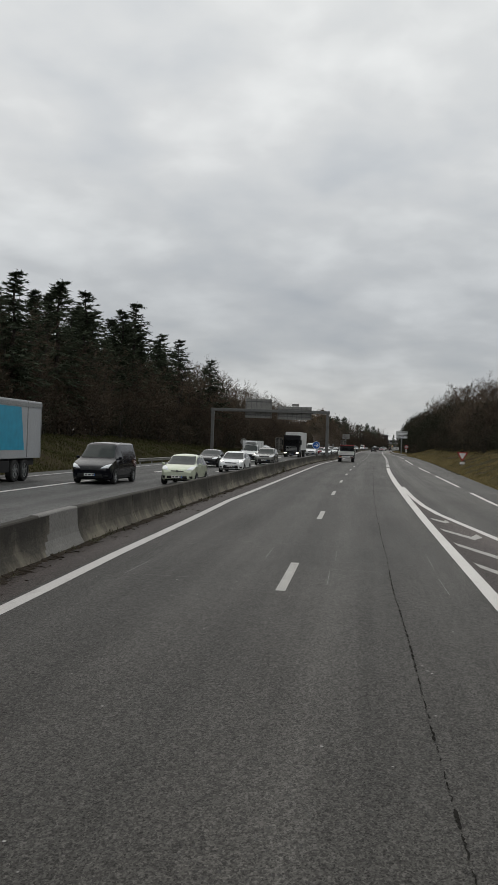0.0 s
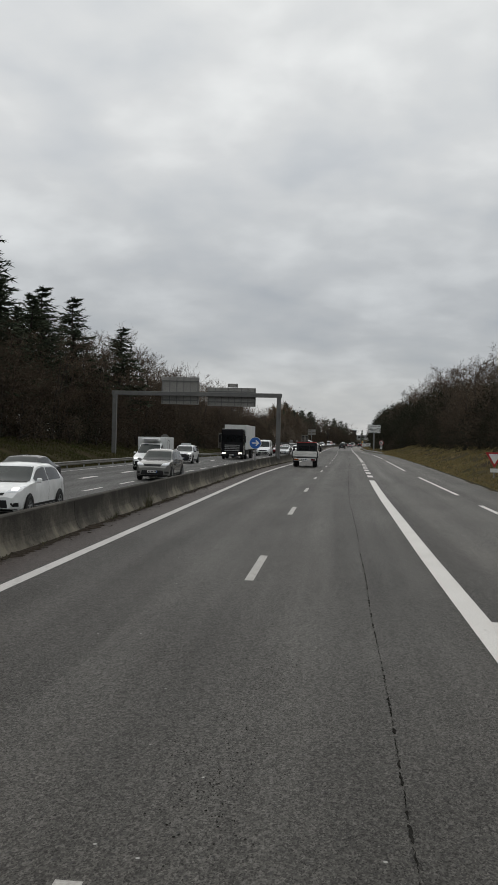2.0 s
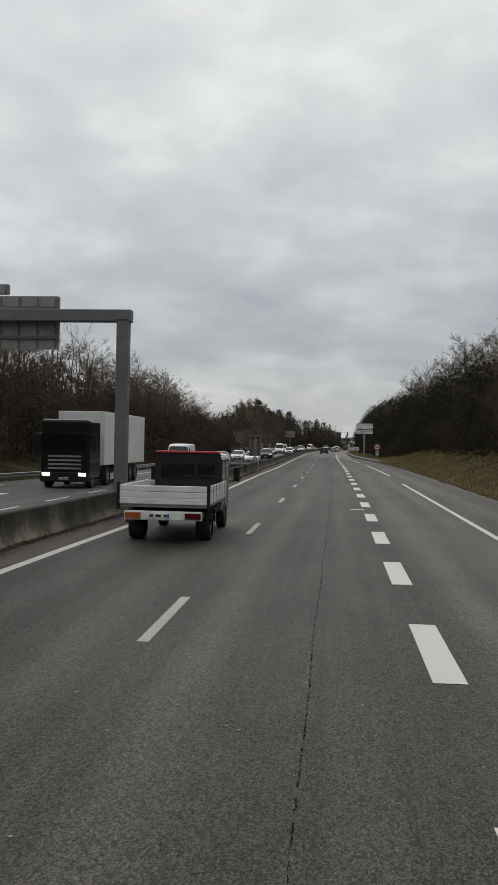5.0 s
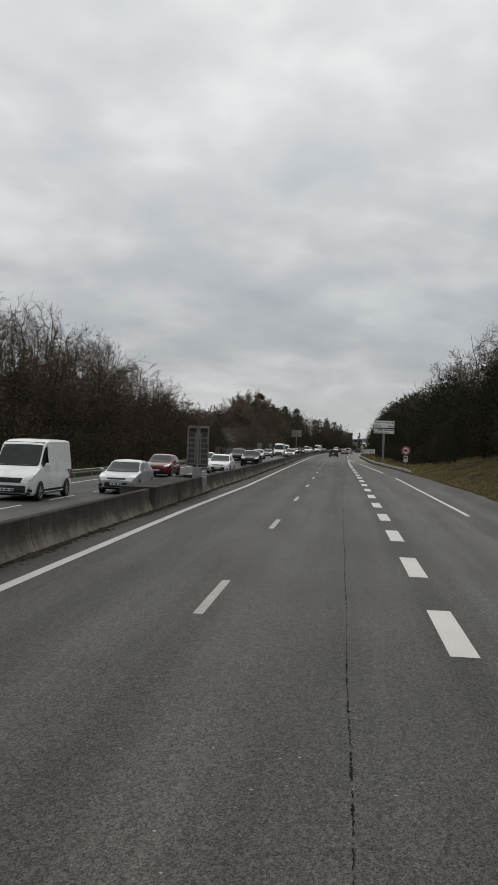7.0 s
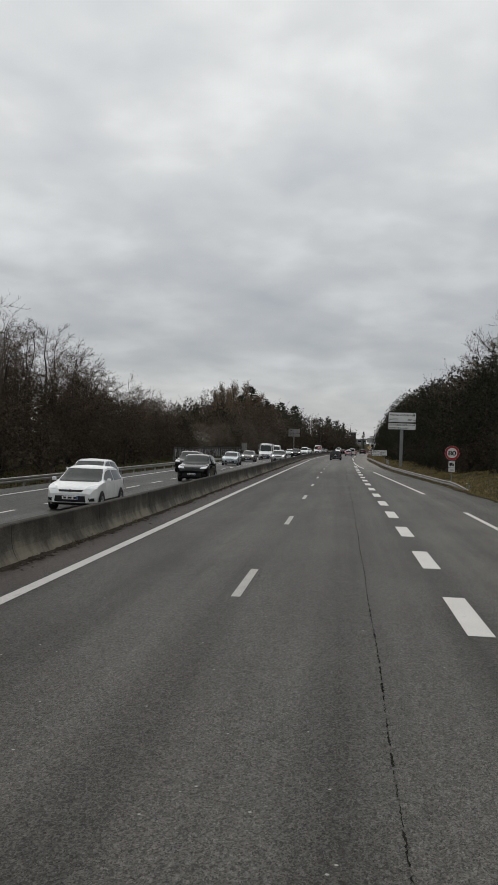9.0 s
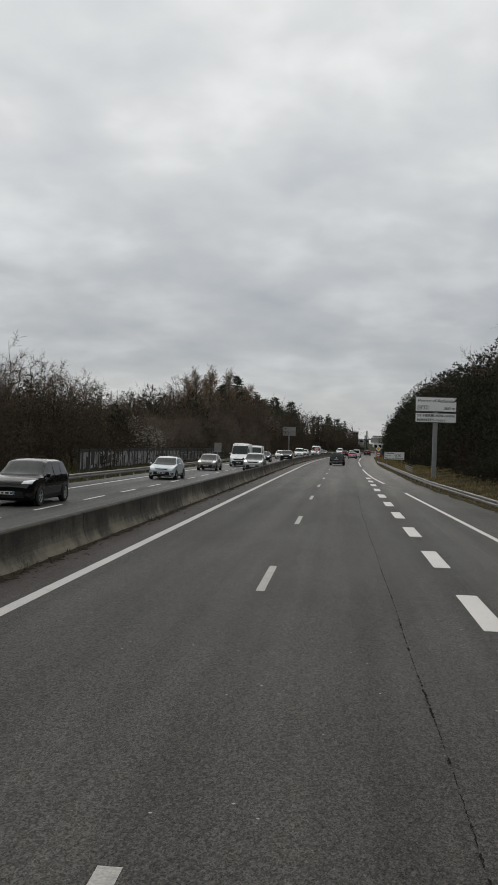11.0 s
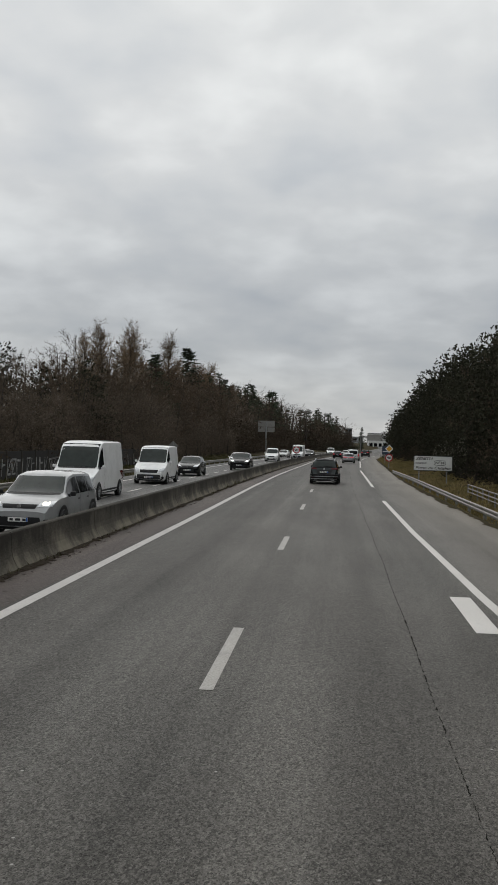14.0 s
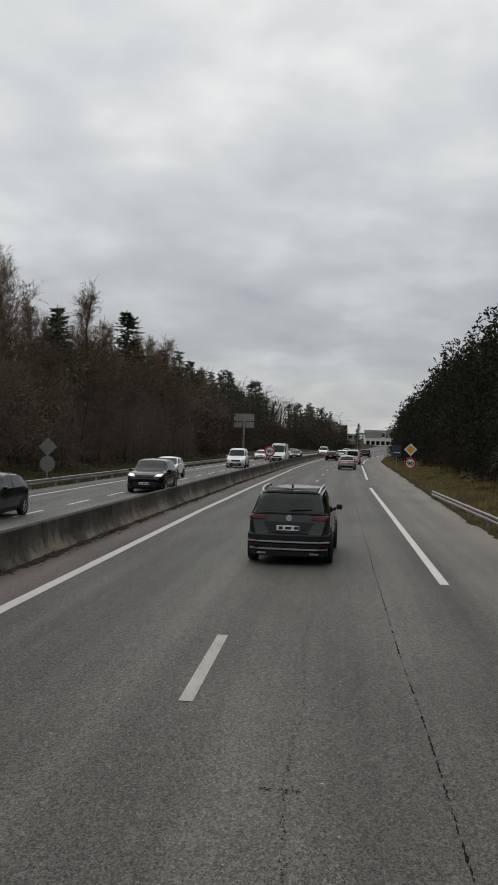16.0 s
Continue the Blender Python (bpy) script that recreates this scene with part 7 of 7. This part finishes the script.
def suv_rear(t, laid):
    """Tailgate and bumper of the dark car: spoiler, number recess as a dark panel, stepped bumper, bright strips,
    tailpipe trims.
    """
    paint = t.children[0].data.materials[0]
    w, h = laid.w, laid.h
    laid.band("spoiler", 0.70, .925, .955, -1, M["plastic"], t, 12, 2, 0.035, 0.68)
    laid.band("spoiler_lip", 0.72, .955, .975, -1, paint, t, 12, 2, 0.045, 0.68)
    laid.band("tailgate_ledge", 0.90, .660, .690, -1, paint, t, 14, 2, 0.022, 0.86)
    # flat black panel stands in for the shade of the undercut number recess
    laid.band("number_recess", 0.46, .43, .565, -1, M["plastic"], t, 10, 3, 0.004, 0.62)
    laid.band("recess_lip", 0.50, .415, .430, -1, paint, t, 10, 2, 0.020, 0.50)
    # black strip over each tail lamp imitates a shadow edge
    for sd in (1, -1):
        laid.panel("lamp_shadow", ((.50, .655), (.985, .655), (.955, .672), (.48, .668)), -1, M["plastic"], t, sd, 8, 2, 0.018)
    bm = bmesh.new()
    ye = laid.hit(0, .615 * h, -1)[0].y
    rod(bm, (0, ye + 0.01, .615 * h), (0, ye - 0.03, .615 * h), 0.066, n=20)
    part("emblem", bm, M["alloy"], t)
    y0 = laid.hit(0, .38 * h, -1)[0].y
    for nm, z0, z1, k, dep, mat in (("bumper", .330, .415, .98, .07, paint), ("bumper_strip", .300, .326, .98, .088, M["alloy"]), ("middle_bumper", .235, .298, .965, .06, paint), ("diffuser_strip", .205, .232, .93, .078, M["alloy"]),
                                    ("lower_bumper", .125, .203, .93, .045, M["plastic"])):
        bm = bmesh.new()
        n = 16
        rows = []
        for i in range(n + 1):
            u = -1 + 2 * i / n
            x = u * k * w
            yb = y0 + 0.20 * abs(u) ** 4
            rows.append([bm.verts.new((x, yy, z)) for yy, z in ((yb + 0.12, z1 * h), (yb - dep * 0.55, z1 * h - 0.004), (yb - dep, z1 * h - 0.03 * (z1 - z0) / .08), (yb - dep, z0 * h + 0.01), (yb - dep * 0.7, z0 * h), (yb + 0.12, z0 * h))])
        for a, b in zip(rows, rows[1:]):
            for j in range(5):
                bm.faces.new((a[j], b[j], b[j + 1], a[j + 1]))
        bm.faces.new(rows[0])
        bm.faces.new(rows[-1][::-1])
        part(nm, bm, mat, t, smooth=True)
    for sd in (1, -1):
        bm = bmesh.new()
        box(bm, sd * 0.62 * w - 0.10, sd * 0.62 * w + 0.10, y0 - 0.07, y0 - 0.02, .150 * h, .172 * h, 0.010)
        part("tailpipe_trim", bm, M["galv_dull"], t)
        bm = bmesh.new()
        box(bm, sd * 0.80 * w - 0.09, sd * 0.80 * w + 0.09, y0 - 0.062, y0 + 0.05, .262 * h, .280 * h, 0.006)
        part("reflector", bm, M["lens_red"], t)
    bm = bmesh.new()
    slab(bm, [(-0.02, 1.66), (0.02, 1.66), (0.008, 1.735), (-0.008, 1.735)], -1.40, -1.24)
    part("antenna", bm, M["plastic"], t)


SILVER, WHITE, BLACK, GREY, NAVY = (0.40, 0.41, 0.42), (0.74, 0.75, 0.75), (0.004, 0.004, 0.0045), (0.020, 0.021, 0.022), (0.004, 0.0045, 0.008)

# our carriageway
suv_rear(*car("suv", "suv", (0.024, 0.030, 0.031), lane(309) + 0.60, 308.1, -2.5, "dark grey-green metallic SUV with roof rails and dark windows", dark_trim=True, rails=True, metal=0.6, wiper=True))
car("hatchback", "hatch", (0.36, 0.37, 0.385), lane(380) + 1.9, 380, -3.0, "silver hatchback with wide lit tail lamps", tail_lit=True, metal=0.5, wide_lamps=True)
car("van", "van", WHITE, lane(405) + 2.2, 405, -4, "white works van with red and white chevrons", category="van", metal=0.0, tail_lit=True)
car("hatchback", "hatch", BLACK, lane(426) - 1.6, 426, -5, "black hatchback in the outer lane", tail_lit=True)
car("hatchback", "hatch", WHITE, lane(452) - 1.4, 452, -6, "white hatchback far down the road", metal=0.0)
car("suv", "suv", GREY, lane(470) + 2.2, 470, -7, "grey car far down the road", tail_lit=True)


def tipper(x, y):
    """A crew-cab tipper lorry with a low drop-side body."""
    t = thing("tipper_truck", pose(x, y, 0), "white drop-side tipper truck with a dark cab guard", "truck")
    bm = bmesh.new()
    box(bm, -0.93, 0.93, 1.0, 2.9, 0.45, 2.05, 0.10)
    part("cab", bm, paint_material("cab_paint", (0.045, 0.047, 0.05), 0.0), t)
    bm = bmesh.new()
    box(bm, -0.80, 0.80, 0.97, 1.0, 1.35, 1.95, 0.01)
    part("rear_window", bm, M["glass"], t)
    bm = bmesh.new()
    vs = [bm.verts.new(p) for p in ((-0.82, 2.93, 1.30), (0.82, 2.93, 1.30), (0.76, 2.86, 1.95), (-0.76, 2.86, 1.95))]
    bm.faces.new(vs)
    part("windscreen", bm, M["windscreen"], t)
    for sx in (-1, 1):
        for y0, y1 in ((1.12, 1.80), (1.90, 2.62)):
            bm = bmesh.new()
            box(bm, min(sx * 0.925, sx * 0.936), max(sx * 0.925, sx * 0.936), y0, y1, 1.32, 1.88, 0.004)
            part("side_window", bm, M["glass"], t)
            bm = bmesh.new()
            box(bm, min(sx * 0.93, sx * 0.955), max(sx * 0.93, sx * 0.955), y0 + 0.05, y0 + 0.22, 1.16, 1.21, 0.006)
            part("door_handle", bm, M["plastic"], t)
        for yy in (1.06, 1.85, 2.68):
            bm = bmesh.new()
            box(bm, min(sx * 0.928, sx * 0.934), max(sx * 0.928, sx * 0.934), yy - 0.008, yy + 0.008, 0.62, 1.95)
            part("door_gap", bm, M["plastic"], t)
        bm = bmesh.new()
        box(bm, min(sx * 0.93, sx * 0.98), max(sx * 0.93, sx * 0.98), 1.05, 1.50, 0.46, 0.54, 0.01)
        part("step", bm, M["plastic"], t)
        bm = bmesh.new()
        for i in range(10):
            a0, a1 = radians(10 + 16 * i), radians(26 + 16 * i)
            vs = [bm.verts.new((sx * 0.90 + dx, -1.6 + 0.45 * math.cos(a), 0.34 + 0.45 * math.sin(a))) for dx, a in ((-0.16, a0), (0.16, a0), (0.16, a1), (-0.16, a1))]
            bm.faces.new(vs)
        part("mudguard", bm, M["plastic"], t)
        for i in range(6):
            bm = bmesh.new()
            box(bm, sx * 1.092 - 0.004, sx * 1.092 + 0.004, -2.55 + 0.58 * i - 0.02, -2.55 + 0.58 * i + 0.02, 0.93, 1.38)
            part("board_clip", bm, M["galv_dull"], t)
    for i in range(9):
        bm = bmesh.new()
        rod(bm, (-0.8 + 0.2 * i, 0.755, 2.15), (-0.8 + 0.2 * i, 0.762, 2.15), 0.018, n=8)
        part("marker_lamp", bm, M["lens_orange"], t)
    bm = bmesh.new()
    box(bm, -0.9, 0.9, -2.6, 1.0, 0.55, 0.72, 0.02)
    part("chassis", bm, M["plastic"], t)
    bm = bmesh.new()
    box(bm, -1.05, 1.05, -2.75, 0.85, 0.86, 0.94, 0.01)
    part("floor_bed", bm, M["galv_dull"], t)
    for n_, (x0, x1, y0, y1) in {"tailboard": (-1.05, 1.05, -2.80, -2.75), "side_board": (-1.09, -1.05, -2.75, 0.8)}.items():
        for i in range(3):
            bm = bmesh.new()
            box(bm, x0, x1, y0, y1, 0.94 + 0.15 * i, 1.08 + 0.15 * i, 0.012)
            part(n_, bm, M["plate"], t)
    for i in range(3):
        bm = bmesh.new()
        box(bm, 1.05, 1.09, -2.75, 0.8, 0.94 + 0.15 * i, 1.08 + 0.15 * i, 0.012)
        part("side_board", bm, M["plate"], t)
    for sx in (-1, 1):
        bm = bmesh.new()
        box(bm, sx * 1.08 - 0.04, sx * 1.08 + 0.04, -2.80, -2.70, 0.80, 1.45, 0.01)
        part("corner_post", bm, M["plastic"], t)
        bm = bmesh.new()
        box(bm, sx * 1.22 - 0.09, sx * 1.22 + 0.09, 2.2, 2.32, 1.3, 1.72, 0.03)
        part("mirror", bm, M["plastic"], t)
        bm = bmesh.new()
        box(bm, sx * 0.72 - 0.19, sx * 0.72 + 0.19, -2.84, -2.78, 0.60, 0.74, 0.01)
        part("tail_light", bm, M["lens_red" if sx > 0 else "lens_orange"], t)
        for yy in (1.9, -1.6):
            wheel(t, sx * 0.84, yy, 0.34, sx, False, 0.24 if yy > 0 else 0.36)
    bm = bmesh.new()
    box(bm, -0.92, 0.92, 0.80, 0.86, 0.94, 2.12, 0.02)
    part("cab_guard", bm, M["plastic"], t)
    for x0 in (-0.72, -0.28, 0.30):
        bm = bmesh.new()
        box(bm, x0, x0 + 0.46, 0.785, 0.80, 1.45, 1.85, 0.02)
        part("guard_window", bm, M["glass"], t)
    bm = bmesh.new()
    box(bm, -0.90, 0.90, 0.76, 0.90, 2.12, 2.18, 0.02)
    part("warning_beam", bm, M["red"], t)
    bm = bmesh.new()
    box(bm, -0.94, 0.94, -2.80, -2.72, 0.56, 0.78, 0.02)
    part("rear_beam", bm, M["plate"], t)
    plate(t, -0.1, -2.815, 0.67, -1)
    return t


tipper(lane(98) - 1.75, 100.5)

# opposite carriageway
O = 180.0
car("van", "van", NAVY, -12.6, 25.2, O, "dark navy panel van with a bare front grille", category="van", solid_sides=True)
car("city_car", "city", (0.56, 0.60, 0.47), -9.05, 26.9, O, "pale cream-green small hatchback")
car("saloon", "saloon", GREY, -13.3, 56.6, O, "dark grey saloon with a chrome grille")
car("hatchback", "hatch", WHITE, -9.6, 46.0, O, "white hatchback with lit headlamps", lit_front=True, metal=0.0)
car("suv", "suv", (0.22, 0.22, 0.21), -10.2, 69.2, O, "grey crossover with dark windows", metal=0.5)


def box_van(x, y):
    """A small van with a square refrigerated box behind its cab."""
    t, laid = car("box_van", "van", WHITE, x, y, O, "white small refrigerated box van with black bumper", category="van", metal=0.0, solid_sides=True, lit_front=True)
    cool = material("box_shell", (0.60, 0.61, 0.61), (0.54, 0.55, 0.55), rough=0.45, scale=0.8, fine=8, fine_amount=0.05)
    bm = bmesh.new()
    box(bm, -1.0, 1.0, -2.5, 0.35, 0.62, 2.30, 0.03)
    part("cargo_box", bm, cool, t)
    bm = bmesh.new()
    box(bm, -0.62, 0.62, 0.35, 0.80, 1.98, 2.20, 0.06)
    part("cooling_unit", bm, cool, t)
    bm = bmesh.new()
    box(bm, -0.5, 0.5, 0.80, 0.815, 2.03, 2.14)
    part("cooling_grille", bm, M["galv_dull"], t)
    for sx in (-1, 1):
        for x0, x1, z0, z1 in ((-0.35, -0.32, 0.85, 2.05), (-0.95, -0.92, 0.85, 2.05), (-0.95, -0.32, 2.05, 2.08), (-0.95, -0.32, 0.82, 0.85)):
            bm = bmesh.new()
            box(bm, min(sx * 1.0, sx * 1.008), max(sx * 1.0, sx * 1.008), x0, x1, z0, z1)
            part("door_seal", bm, M["plastic"], t)
        bm = bmesh.new()
        box(bm, min(sx * 1.0, sx * 1.03), max(sx * 1.0, sx * 1.03), -0.50, -0.46, 1.2, 1.5, 0.006)
        part("latch", bm, M["plastic"], t)
    laid.band("black_bumper", 0.96, .13, .335, 1, M["plastic"], t, 14, 4, 0.016)
    return t


box_van(-13.6, 82.6)
t, laid = car("pickup", "suv", WHITE, -14.6, 101.4, O, "white pickup with canopy, black bumper and roof light bar", category="pickup", metal=0.0, lit_front=True, dark_trim=True)
laid.band("black_bumper", 0.97, .14, .47, 1, M["plastic"], t, 14, 5, 0.02)
bm = bmesh.new()
box(bm, -0.45, 0.45, -0.05, 0.12, 1.67, 1.80, 0.03)
part("light_bar", bm, M["lens_white"], t)

car("van", "tall_van", WHITE, lane(405) - 7.6, 405.0, O - 4, "white delivery van with a high roof", category="van", metal=0.0)
car("van", "mid_van", WHITE, -11.5, 147.6, O, "white panel van with a low roof and grey bumper", category="van", metal=0.0, solid_sides=True)
car("hatchback", "hatch", (0.44, 0.46, 0.47), -9.1, 153.5, O, "silver sporty hatchback with a steep windscreen", metal=0.6)
car("hatchback", "hatch", (0.16, 0.012, 0.018), -11.2, 172.0, O, "dark red small hatchback")
car("hatchback", "hatch", WHITE, -8.6, 182.0, O, "white hatchback beside the median barrier", metal=0.0)
car("suv", "suv", BLACK, -8.6, 206.0, O, "black crossover with dark windows")
car("hatchback", "hatch", (0.50, 0.51, 0.51), -11.3, 192.0, O, "silver small hatchback with black trim", metal=0.4)
car("suv", "suv", BLACK, -11.8, 222.0, O, "black crossover with dark windows")
car("hatchback", "hatch", (0.45, 0.50, 0.53), -11.6, 247.5, O, "pale blue-silver five-door hatchback", metal=0.4)
car("hatchback", "hatch", (0.20, 0.19, 0.175), -11.9, 268.5, O, "bronze-grey hatchback with lit headlamps", lit_front=True, metal=0.5)
car("suv", "suv", (0.36, 0.37, 0.375), -8.1, 271.5, O, "silver crossover with black trim and lit headlamps", lit_front=True, dark_trim=True, metal=0.5)
car("van", "tall_van", WHITE, -11.0, 286.0, O, "tall white panel van", category="van", metal=0.0, solid_sides=True)
car("van", "mid_van", WHITE, -10.9, 301.0, O, "white panel van with a dark grille", category="van", metal=0.0, solid_sides=True)
car("hatchback", "hatch", (0.005, 0.0065, 0.007), -10.9, 314.3, O, "dark small hatchback with a rounded tail")
car("suv", "suv", (0.006, 0.0055, 0.0055), -8.8, 331.5, O, "dark people carrier with lit headlamps", category="car", lit_front=True)
car("hatchback", "hatch", WHITE, -10.9, 347.5, O, "white hatchback with dark side windows", metal=0.0)
car("van", "van", WHITE, -8.9, 376.0, O, "white van near the median barrier", category="van", metal=0.0)
for yy, dx, c, kd in ((415, -11.2, WHITE, "hatch"), (428, -7.4, GREY, "hatch"), (455, -10.8, SILVER, "hatch"), (480, -7.3, WHITE, "van"), (510, -10.6, BLACK, "suv"), (540, -7.2, WHITE, "hatch")):
    car("hatchback" if kd == "hatch" else kd, kd, c, lane(yy) + dx, yy, O - 5, "car far down the opposite carriageway", category="car", metal=0.1)


def lorry(x, y):
    """A box lorry: tall body with a blue field on its side, tractor ahead."""
    t = thing("lorry", pose(x, y, 0, 0, 0, 180), "grey box lorry with a bright blue field on its side", "lorry")
    bm = bmesh.new()
    box(bm, -1.25, 1.25, -6.8, 2.0, 1.05, 3.75, 0.03)
    part("box_body", bm, material("box_panel", (0.36, 0.37, 0.38), (0.30, 0.31, 0.32), rough=0.5, scale=0.6, fine=8, fine_amount=0.06), t)
    for yy in (-6.75, -5.1):
        bm = bmesh.new()
        box(bm, -1.27, -1.25, yy - 0.03, yy + 0.03, 1.1, 3.7)
        part("panel_strip", bm, M["galv_dull"], t)
    bm = bmesh.new()
    box(bm, -1.275, -1.25, -6.8, 2.0, 3.45, 3.65)
    part("top_rail", bm, M["galv_dull"], t)
    bm = bmesh.new()
    vs = [bm.verts.new((-1.262, yy, z)) for yy, z in ((-4.3, 3.42), (-4.75, 1.45), (1.9, 1.45), (1.9, 3.42))]
    bm.faces.new(vs)
    part("blue_field", bm, material("blue_panel", (0.02, 0.30, 0.46), rough=0.4, fine_amount=0.06), t)
    bm = bmesh.new()
    box(bm, -1.0, 1.0, -6.6, 2.4, 0.72, 1.05, 0.02)
    part("chassis", bm, M["plastic"], t)
    bm = bmesh.new()
    box(bm, -1.24, -1.18, -3.2, 1.6, 0.45, 0.95, 0.02)
    part("side_guard", bm, M["plastic"], t)
    bm = bmesh.new()
    box(bm, -1.22, 1.22, 2.5, 4.5, 0.75, 3.3, 0.15)
    part("cab", bm, M["plate"], t)
    bm = bmesh.new()
    box(bm, -1.1, 1.1, 4.5, 4.53, 1.9, 2.9, 0.01)
    part("windscreen", bm, M["glass"], t)
    for yy in (-5.0, -3.9, 3.6):
        for sx in (-1, 1):
            wheel(t, sx * 1.08, yy, 0.50, sx, False, 0.3)
    return t


lorry(-17.1, 18.2)


def black_lorry(x, y):
    t = thing("lorry", pose(x, y, 0, 0, 0, 180), "black tractor unit drawing a pale trailer", "lorry")
    cabp = paint_material("black_cab_paint", (0.014, 0.014, 0.016), 0.1)
    bm = bmesh.new()
    box(bm, -1.24, 1.24, -2.2, 0.0, 0.45, 3.45, 0.14)
    part("cab", bm, cabp, t)
    bm = bmesh.new()
    box(bm, -1.12, 1.12, 0.0, 0.03, 1.95, 2.75, 0.012)
    part("windscreen", bm, M["glass"], t)
    for z in (0.95, 1.15, 1.35, 1.55):
        bm = bmesh.new()
        box(bm, -0.85, 0.85, 0.0, 0.035, z, z + 0.09, 0.01)
        part("grille_slat", bm, M["galv_dull"], t)
    bm = bmesh.new()
    box(bm, -1.22, 1.22, -0.1, 0.08, 0.32, 0.80, 0.04)
    part("bumper", bm, M["plastic"], t)
    for sx in (-1, 1):
        bm = bmesh.new()
        box(bm, sx * 0.92 - 0.2, sx * 0.92 + 0.2, 0.05, 0.10, 0.62, 0.78, 0.02)
        part("headlight", bm, M["lamp_on"], t)
        bm = bmesh.new()
        box(bm, sx * 1.42 - 0.12, sx * 1.42 + 0.12, -0.35, -0.2, 1.9, 2.7, 0.04)
        part("mirror", bm, M["plastic"], t)
        for yy in (-0.9, -4.0, -9.5, -10.8):
            wheel(t, sx * 1.06, yy, 0.5, sx, False, 0.3)
    bm = bmesh.new()
    box(bm, -1.27, 1.27, -13.0, -2.9, 1.1, 3.95, 0.03)
    part("trailer", bm, material("white_trailer", (0.62, 0.63, 0.62), (0.50, 0.51, 0.50), rough=0.5, scale=0.7, fine=9, fine_amount=0.06), t)
    bm = bmesh.new()
    box(bm, -0.5, 0.5, -12.8, -2.2, 0.6, 1.1, 0.02)
    part("chassis", bm, M["plastic"], t)
    plate(t, 0, 0.09, 0.5, 1)
    return t


black_lorry(-12.7, 120.0)
